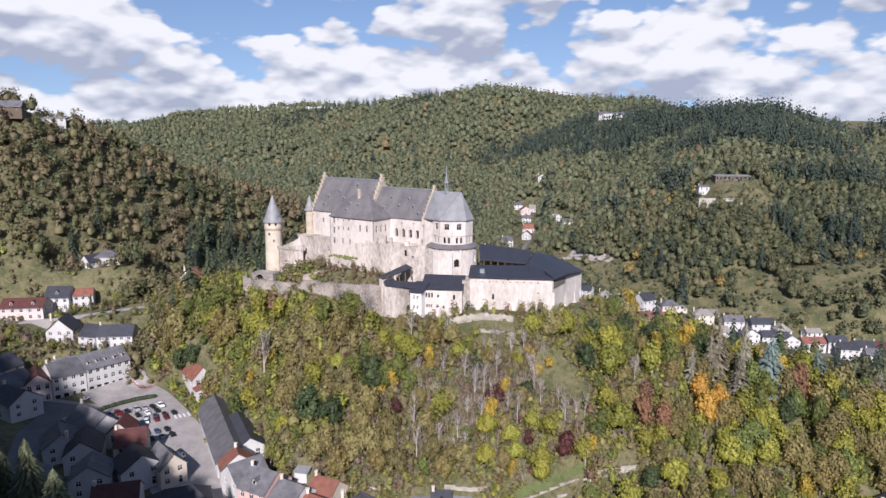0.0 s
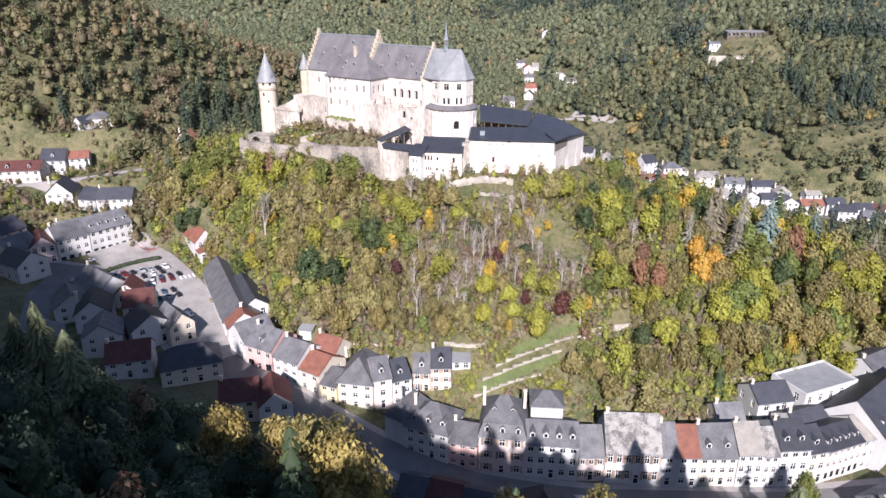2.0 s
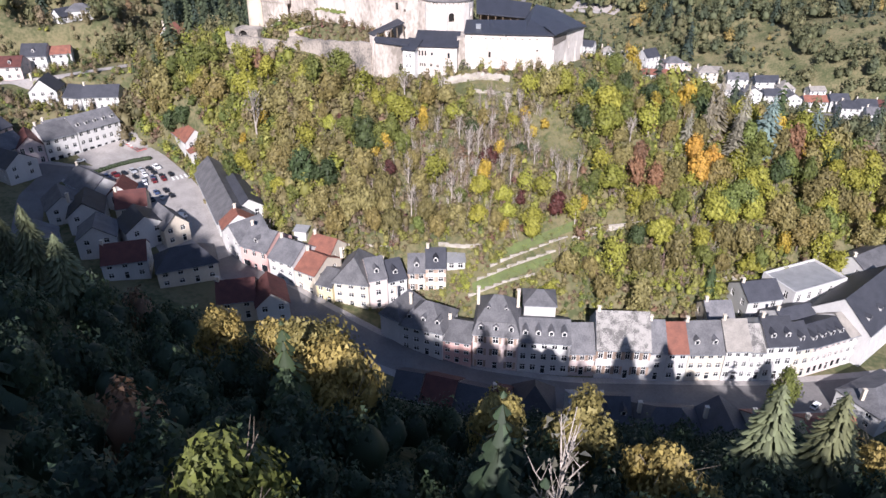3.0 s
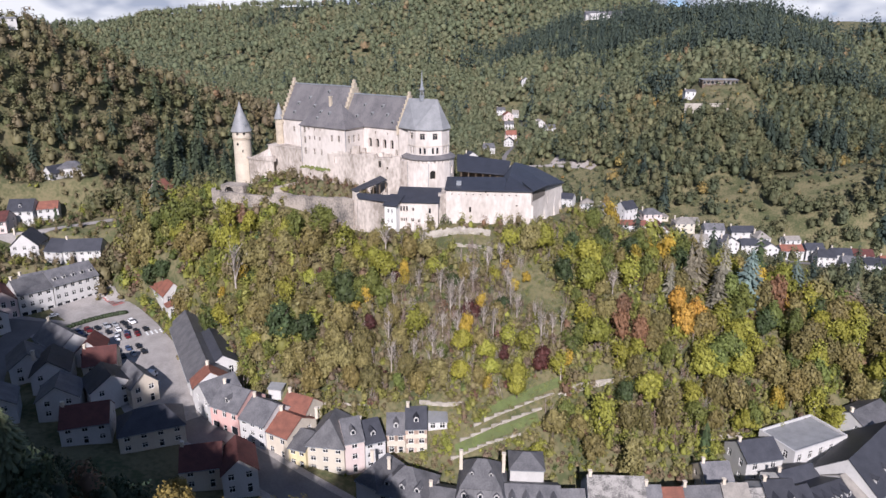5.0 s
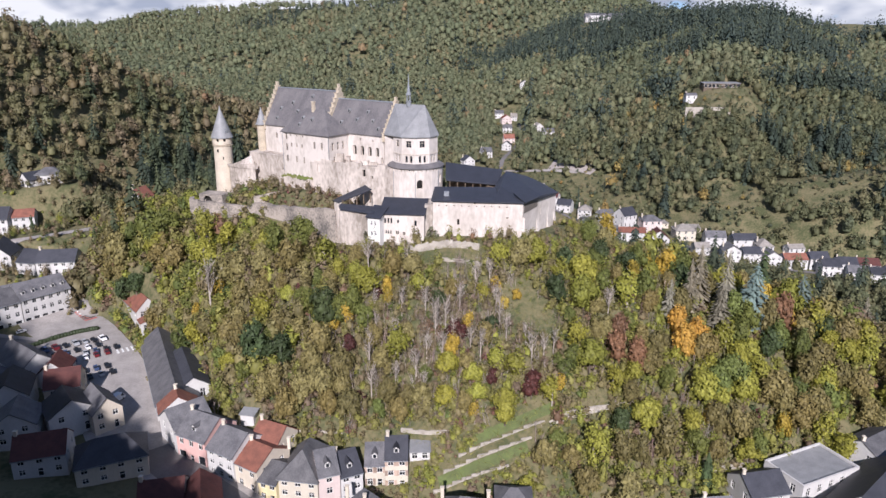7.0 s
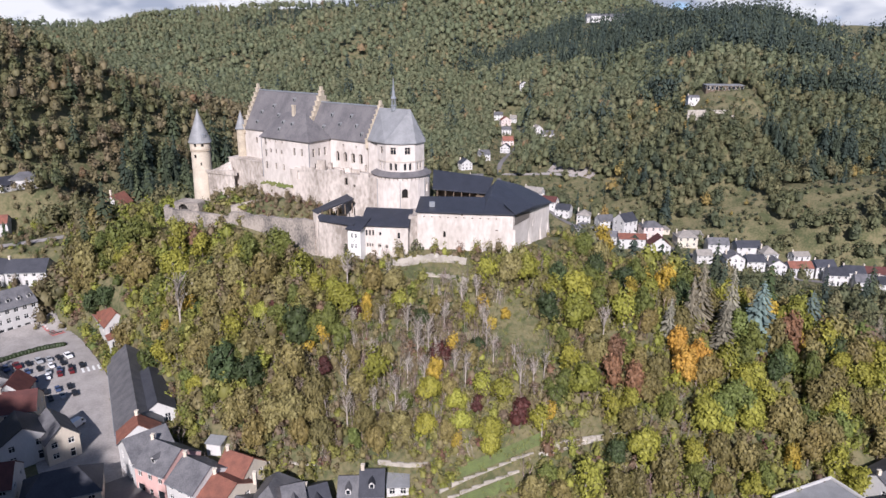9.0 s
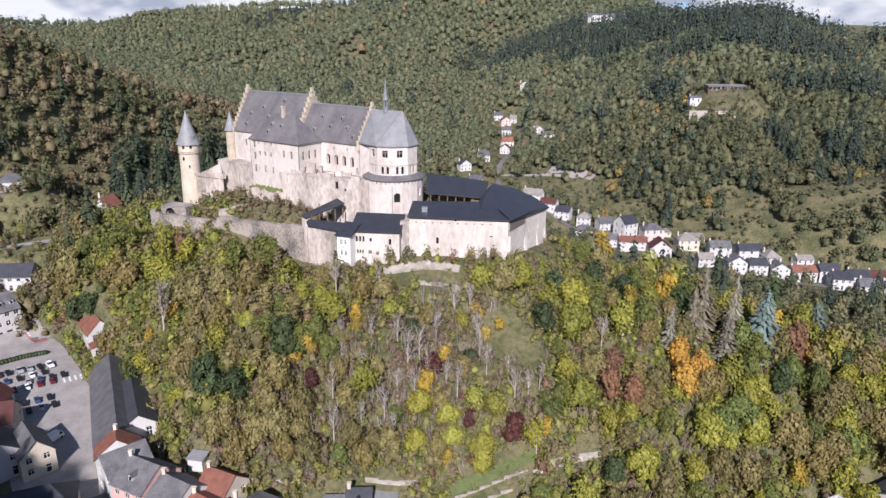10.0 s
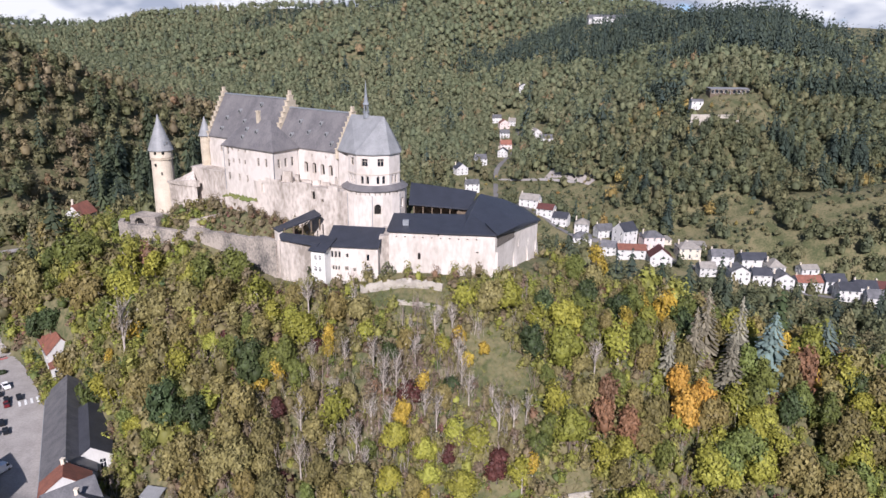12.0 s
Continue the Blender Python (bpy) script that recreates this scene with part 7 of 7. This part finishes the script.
def meadow_mask(x, y):
    """Open ground on the hills: pastures, gardens, clearings."""
    bare = np.zeros(x.shape, bool)
    for cx_, cy_, rx, ry in MEADOWS:
        bare |= ((x - cx_) / rx) ** 2 + ((y - cy_) / ry) ** 2 < 1 + 0.35 * np.sin(x * 0.31 + y * 0.23)
    return bare


def off_clear(x, y, margin):
    ok = np.ones(x.shape, bool)
    for a, b, r_ in KEEP_CLEAR:
        ok &= (x - a) ** 2 + (y - b) ** 2 > (r_ + margin) ** 2
    d, _ = along(x, y, STREET)
    return ok & (d > 8.5 + margin)


# firs stand in belts
FIR_BELTS = [(290, 680, 90, 70), (340, 800, 120, 60), (200, 850, 70, 90), (240, 1010, 190, 110), (-250, 1560, 190, 60), (40, 1400, 160, 60), (-96, 330, 34, 60), (430, 900, 160, 90), (172, 575, 15, 22), (207, 497, 7, 8), (224, 470, 8, 20), (262, 474, 9, 16), (228, 420, 7, 14), (114, 474, 8, 7), (360, 560, 100, 22), (420, 1450, 300, 60)]


def fir_mask(x, y):
    f = np.zeros(x.shape, bool)
    for cx_, cy_, rx, ry in FIR_BELTS:
        f |= ((x - cx_) / rx) ** 2 + ((y - cy_) / ry) ** 2 < 1 + 0.4 * np.sin(x * 0.05 + y * 0.083)
    return f


def fill(name, label, x0, x1, y0, y1, step, broad_set, fir_set, size, keep, tint_mid, tint_var, leaf="leaf_wild", low=0.16, firs=0.03, beyond=None):
    """Plant a stretch of wood. low: the darkest tint; firs: share of scattered firs; beyond: y past which plainer trees will do."""
    x, y = jitter_grid(x0, x1, y0, y1, step)
    sel = keep(x, y)
    x, y = x[sel], y[sel]
    n = len(x)
    group = lumps(x, y, 70, 3.3)
    middle_ = tint_mid(x, y) if callable(tint_mid) else tint_mid
    tint_ = np.clip(middle_ + (group - 0.5) * tint_var * 1.5 + rng.normal(0, tint_var * 0.45, n), low, 0.99)
    odd = rng.random(n)
    tint_ = np.where(odd < 0.02, rng.uniform(0.8, 0.95, n), tint_)
    fir = fir_mask(x, y) & (rng.random(n) < 0.9) | (rng.random(n) < firs)
    tint_ = np.where(fir, rng.uniform(0.0, 0.2, n), tint_)
    plain = np.zeros(n, bool) if beyond is None else y > beyond
    plainer = FAR_SMALL if broad_set is FAR else FAR
    sets = broad_set + fir_set + plainer + FAR_FIR
    n_b, n_f = len(broad_set), len(fir_set)
    k = np.where(fir, n_b + rng.integers(0, n_f, n), rng.integers(0, n_b, n))
    k = np.where(plain, n_b + n_f + np.where(fir, len(plainer) + rng.integers(0, 4, n), rng.integers(0, len(plainer), n)), k)
    s = size * rng.uniform(0.72, 1.22, n) * np.where(fir, 1.25 if size < 2 else 0.8, 1.0)
    wood(name, label, (x, y, s, tint_, k), sets, leaf=leaf)
    return n


def in_view(x, y, spread=0.74, near=70):
    return np.abs(x - 4) < spread * y + near


def slope_tint(x, y):
    """Autumn colours of the castle slope: brown stems in the middle, dry brown at the western foot, green towards the spur's end."""
    thin = np.exp(-((x - 4) / 17) ** 2 - ((y - 152) / 9) ** 2)
    dry = np.exp(-((x + 26) / 18) ** 2 - ((y - 141) / 7) ** 2)
    return 0.54 + 0.24 * thin + 0.20 * dry - 0.04 * smoothstep(25, 50, x)


total = 0
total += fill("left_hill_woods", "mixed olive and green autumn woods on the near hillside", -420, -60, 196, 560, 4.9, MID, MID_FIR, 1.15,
              lambda x, y: in_view(x, y, 0.76, 24) & off_clear(x, y, 2.5) & ~meadow_mask(x, y) & ((x < -92) | (y > 246)) & ((x < -75) | (y > 300)) & ((y > 256) | (x > -113) | (x < -190)), 0.54, 0.24, "leaf_brown_olive", beyond=370)
total += fill("valley_woods", "green and olive woods on the valley side behind the castle", -70, 420, 205, 560, 5.2, MID, MID_FIR, 1.35,
              lambda x, y: in_view(x, y, 0.66, 14) & off_clear(x, y, 4.5) & ~meadow_mask(x, y) & (y > 214 - 0.25 * x) & ~((x < -30) & (y < 246)) & ~((y > 232) & (x > -30 + 0.08 * y) & (x < 0.13 * y) & (y < 330)), 0.40, 0.20, "leaf_valley", beyond=480)
total += fill("back_hill_woods", "continuous green and olive beech woods on the far hill", -1000, 800, 555, 1050, 7.0, FAR, FAR_FIR, 1.5,
              lambda x, y: in_view(x, y, 0.66, 10) & ~meadow_mask(x, y) & off_clear(x, y, 5.5), 0.46, 0.12, "leaf_far_haze", beyond=760)
total += fill("far_ridge_woods", "distant woods along the high ridge", -1500, 1300, 1045, 2350, 12.5, FAR_SMALL, FAR_FIR, 2.3,
              lambda x, y: in_view(x, y, 0.66, 10) & (y < 1450 + 0.62 * np.maximum(0, -x)) & ~meadow_mask(x, y) & off_clear(x, y, 2), 0.44, 0.12, "leaf_far_haze")
# tint near 0 paints the hill's deep shade into the leaves
total += fill("shaded_hill_woods", "dense woods on the shaded hillside over the street, shade put into the leaf colour", -190, 150, -80, 112, 5.6, FAR_SMALL, FAR_FIR, 0.85,
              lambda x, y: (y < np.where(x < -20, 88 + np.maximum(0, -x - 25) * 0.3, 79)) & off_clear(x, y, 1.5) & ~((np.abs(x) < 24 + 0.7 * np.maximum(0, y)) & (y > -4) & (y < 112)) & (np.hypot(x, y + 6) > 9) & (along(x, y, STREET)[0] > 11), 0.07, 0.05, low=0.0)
# the same near-black tint: shade put into the leaf colour
total += fill("street_hill_woods", "dense woods on the steep hillside above the roofs, leaf colour darkened for the shade", -112, 112, -4, 112, 4.3, NEAR, MID_FIR, 0.9,
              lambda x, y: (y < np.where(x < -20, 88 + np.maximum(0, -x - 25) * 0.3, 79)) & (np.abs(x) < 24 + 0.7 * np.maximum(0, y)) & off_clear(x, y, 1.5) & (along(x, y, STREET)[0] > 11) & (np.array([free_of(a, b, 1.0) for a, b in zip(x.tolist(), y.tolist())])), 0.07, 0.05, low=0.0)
total += fill("west_flank_woods", "dense mixed woods on the western flank of the valley", -330, -128, 90, 200, 6.2, FAR, MID_FIR, 1.25,
              lambda x, y: (height(x, y) > 11) & off_clear(x, y, 2.0), 0.46, 0.22)
total += fill("upper_slope_woods", "mixed trees between the market place and the castle wall", -122, -22, 140, 256, 4.0, MID, MID_FIR, 0.85,
              lambda x, y: off_clear(x, y, 2.2) & (y > 128 + np.maximum(0, -x - 30) * 0.95) & (x + 0.9 * y < 168) & ~((x > -81) & (y > 213 - 0.64 * (x + 75))) & (y > 252 - (x + 120) * 3.0), 0.56, 0.2, low=0.34, firs=0.0)
total += fill("slope_underwood", "young trees that fill the gaps on the castle slope", -78, 125, 124, 188, 2.5, SCRUB, MID_FIR, 0.78,
              lambda x, y: off_clear(x, y, 0.3) & (y > 125 + np.maximum(0, -x - 30) * 0.75) & (y < 175 - 0.55 * np.minimum(0, x + 14)) & ~meadow_mask(x, y), slope_tint, 0.13, low=0.36, firs=0.0)
total += fill("east_spur_woods", "green and gold woods on the end of the castle spur", 60, 240, 128, 300, 5.0, MID, MID_FIR, 1.3,
              lambda x, y: ((x > 112) | (y > 187)) & off_clear(x, y, 2.5) & (y > 132 + 0.18 * (x - 60)) & (height(x, y) > -17) & in_view(x, y, 0.72, 40), 0.58, 0.26)


total += fill("spur_end_scrub", "low scrub round the eastern end of the castle wall", 33, 64, 166, 206, 2.8, SCRUB, MID_FIR, 0.6,
              lambda x, y: off_clear(x, y, -1.6), 0.58, 0.16, low=0.36, firs=0.0)
total += fill("garden_trees", "garden trees between the upper houses and the lane", -192, -104, 196, 262, 7.5, MID, MID_FIR, 0.6,
              lambda x, y: off_clear(x, y, 2.5) & (rng.random(x.shape) < 0.55), 0.46, 0.2, low=0.3)
# low tint gives the ridge its hazy blue-dark by leaf colour
total += fill("distant_ridge_woods", "woods along the most distant ridge, haze put into their blue-dark leaf colour", -2600, 1500, 2750, 3350, 42, FAR_SMALL, FAR_FIR, 4.2, lambda x, y: np.abs(x) < 0.8 * y, 0.3, 0.1, "leaf_far_haze")


def shrubs(name, label, x0, x1, y0, y1, step, size, keep, tint_mid, tint_var, leaf="leaf_wild"):
    x, y = jitter_grid(x0, x1, y0, y1, step)
    sel = keep(x, y)
    x, y = x[sel], y[sel]
    n = len(x)
    t_ = np.clip(rng.normal(tint_mid, tint_var, n), 0.2, 1.0)
    wood(name, label, (x, y, size * rng.uniform(0.5, 1.35, n), t_, rng.integers(0, len(SHRUB), n)), SHRUB, "shrubs", leaf)


shrubs("slope_shrubs", "olive and brown shrubs under the slope trees", -100, 125, 122, 205, 1.8, 1.25,
       lambda x, y: off_clear(x, y, 0.6) & (y > 121 + np.maximum(0, -x - 30) * 0.72) & (rng.random(x.shape) < 0.9) & ~((y > 176 - 0.75 * np.minimum(0, x + 14)) & (x < 36)), 0.62, 0.16)
shrubs("castle_rock_shrubs", "dry brown and olive shrubs on the castle rock", -72, -16, 184, 222, 1.5, 0.85,
       lambda x, y: off_clear(x, y, -1.8) & (along(x, y, ROCK)[0] < 8) & (rng.random(x.shape) < 0.8), 0.74, 0.10)
shrubs("saddle_gardens", "hedges and garden shrubs between the upper houses", -190, -100, 196, 262, 3.0, 1.15,
       lambda x, y: off_clear(x, y, 1.0) & (rng.random(x.shape) < 0.8), 0.48, 0.15)
shrubs("wall_foot_shrubs", "ivy and low shrubs along the foot of the castle wall", -24, 42, 166, 192, 1.3, 0.7,
       lambda x, y: off_clear(x, y, -0.4) & (lumps(x, y, 5, 2.2) > 0.36), 0.46, 0.14)
shrubs("foot_scrub", "low olive scrub over the foot of the castle slope", -62, 74, 112, 142, 1.35, 0.75,
       lambda x, y: off_clear(x, y, 0.2) & (y > 114 + np.maximum(0, -x - 30) * 0.72) & (rng.random(x.shape) < 0.85), 0.60, 0.13)
shrubs("market_bank_shrubs", "green shrubs on the steep bank behind the market place", -104, -46, 146, 216, 1.9, 1.5,
       lambda x, y: off_clear(x, y, -0.8) & (y > 134 + np.maximum(0, -x - 40) * 1.1), 0.5, 0.14)
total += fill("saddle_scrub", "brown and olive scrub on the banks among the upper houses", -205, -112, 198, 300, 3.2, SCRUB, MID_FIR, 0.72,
              lambda x, y: off_clear(x, y, 0.8) & (rng.random(x.shape) < np.where(y > 258, 0.95, 0.6)), 0.62, 0.2, "leaf_brown_olive", low=0.3, firs=0.0)
shrubs("valley_scrub", "scattered scrub and hedges in the valley clearings", 10, 330, 300, 720, 4.2, 1.4,
       lambda x, y: off_clear(x, y, 1.0) & meadow_mask(x, y) & (lumps(x, y, 12, 8.1) > 0.44), 0.42, 0.2, "leaf_valley")
total += fill("garden_crowns", "rounded garden and hedge trees among the village houses", 10, 260, 300, 720, 8.0, MID, MID_FIR, 0.62,
              lambda x, y: off_clear(x, y, 1.5) & meadow_mask(x, y) & (rng.random(x.shape) < 0.34), 0.5, 0.25, "leaf_valley", low=0.15)
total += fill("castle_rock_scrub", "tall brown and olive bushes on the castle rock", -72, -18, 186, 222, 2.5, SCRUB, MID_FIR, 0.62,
              lambda x, y: off_clear(x, y, -1.2) & (along(x, y, ROCK)[0] < 8) & (rng.random(x.shape) < 0.75), 0.64, 0.12, "leaf_brown_olive", low=0.45, firs=0.0)
x, y = jitter_grid(-24, 62, 122, 180, 0.85)
sel = ~off_clear(x, y, 0.4) | meadow_mask(x, y) | (rng.random(len(x)) < 0.12)
sel &= (height(x, y) < 35) & (along(x, y, STREET)[0] > 12)
x, y = x[sel], y[sel]
wood("slope_grass", "long yellow-green grass and weeds in the clearings of the slope", (x, y, rng.uniform(0.7, 1.7, len(x)), rng.uniform(0.3, 0.75, len(x)), rng.integers(0, len(GRASS), len(x))), GRASS, "grass")
x, y = jitter_grid(-60, 62, 128, 176, 1.75)
bare_here = np.exp(-((x - 5) / 20) ** 2 - ((y - 152) / 10) ** 2)
sel = off_clear(x, y, 0.3) & (y > 126 + np.maximum(0, -x - 30) * 0.75) & (y < 174 - 0.55 * np.minimum(0, x + 14)) & (rng.random(len(x)) < 0.16 + 0.75 * bare_here)
x, y = x[sel], y[sel]
wood("slope_brushwood", "thin bare grey and mauve stems of young trees on the slope", (x, y, rng.uniform(0.7, 1.25, len(x)), rng.random(len(x)), rng.integers(0, len(BRUSH), len(x))), BRUSH, "brushwood", "stem_bark")


# ---- on and under the castle walls ----
def ivy(p0, p1, z0, z1, n, r):
    """Leaves that climb a wall from p0 to p1."""
    a, b = np.array(p0), np.array(p1)
    d = (b - a) / np.linalg.norm(b - a)
    out_ = np.array([d[1], -d[0], 0.0])
    t = r.random(n)
    q = np.zeros((n, 3))
    q[:, :2] = a + (b - a) * t[:, None]
    q[:, 2] = z0 + (z1 - z0) * r.random(n) ** 1.5 * (0.6 + 0.4 * np.sin(t * np.pi))
    q += out_ * r.uniform(0.02, 0.55, (n, 1))
    return leaf_tris(r, q, out_ + r.normal(size=(n, 3)) * 0.5, 0.38)


v, f = join([ivy((-2.2, 176.2), (1.2, 178.7), 32, 38.6, 420, rng), ivy((1.0, 178.8), (7, 178.2), 32, 36.4, 300, rng), ivy((-12.9, 177.3), (-10.2, 177.0), 31, 34.8, 220, rng), ivy((-17.4, 177.9), (-16.2, 176.4), 31, 38.2, 200, rng)])
climbers = mesh_of("ivy", v, f, MAT["leaf_valley"])
at = climbers.attributes.new("tint", "FLOAT", "POINT")
at.data.foreach_set("value", np.repeat(rng.uniform(0.2, 0.62, len(f)), 3).astype(np.float32))
tagged(new("ivy", climbers), "green ivy climbing the foot of the castle walls", "ivy", kind="stuff")
for pts, tall, words in ((((-5.5, 171.8), (-1.0, 172.6), (3.0, 173.2), (7.0, 172.6), (11.5, 171.4)), 1.9, "ruined pale stone wall below the castle wing"), (((1.6, 169.6), (6.0, 168.9), (12.0, 167.4)), 0.9, "low broken stone edge of a hillside path")):
    root = thing("ruined_wall", (*pts[0], ground_z(*pts[0])), words, "wall")
    for a, b in zip(pts[:-1], pts[1:]):
        n = 4
        for i in range(n):
            q0, q1 = Vector(a).lerp(Vector(b), i / n), Vector(a).lerp(Vector(b), (i + 1) / n)
            w = Vector((-(q1 - q0).y, (q1 - q0).x)).normalized() * 0.7
            z = ground_z(*((q0 + q1) / 2))
            bm = bmesh.new()
            prism(bm, [tuple(q0), tuple(q1), tuple(q1 + w), tuple(q0 + w)], z - 1.5, [z + tall * hr.uniform(0.55, 1.1) for _ in range(4)])
            part("wall_length", bm, "garden_stone", root)
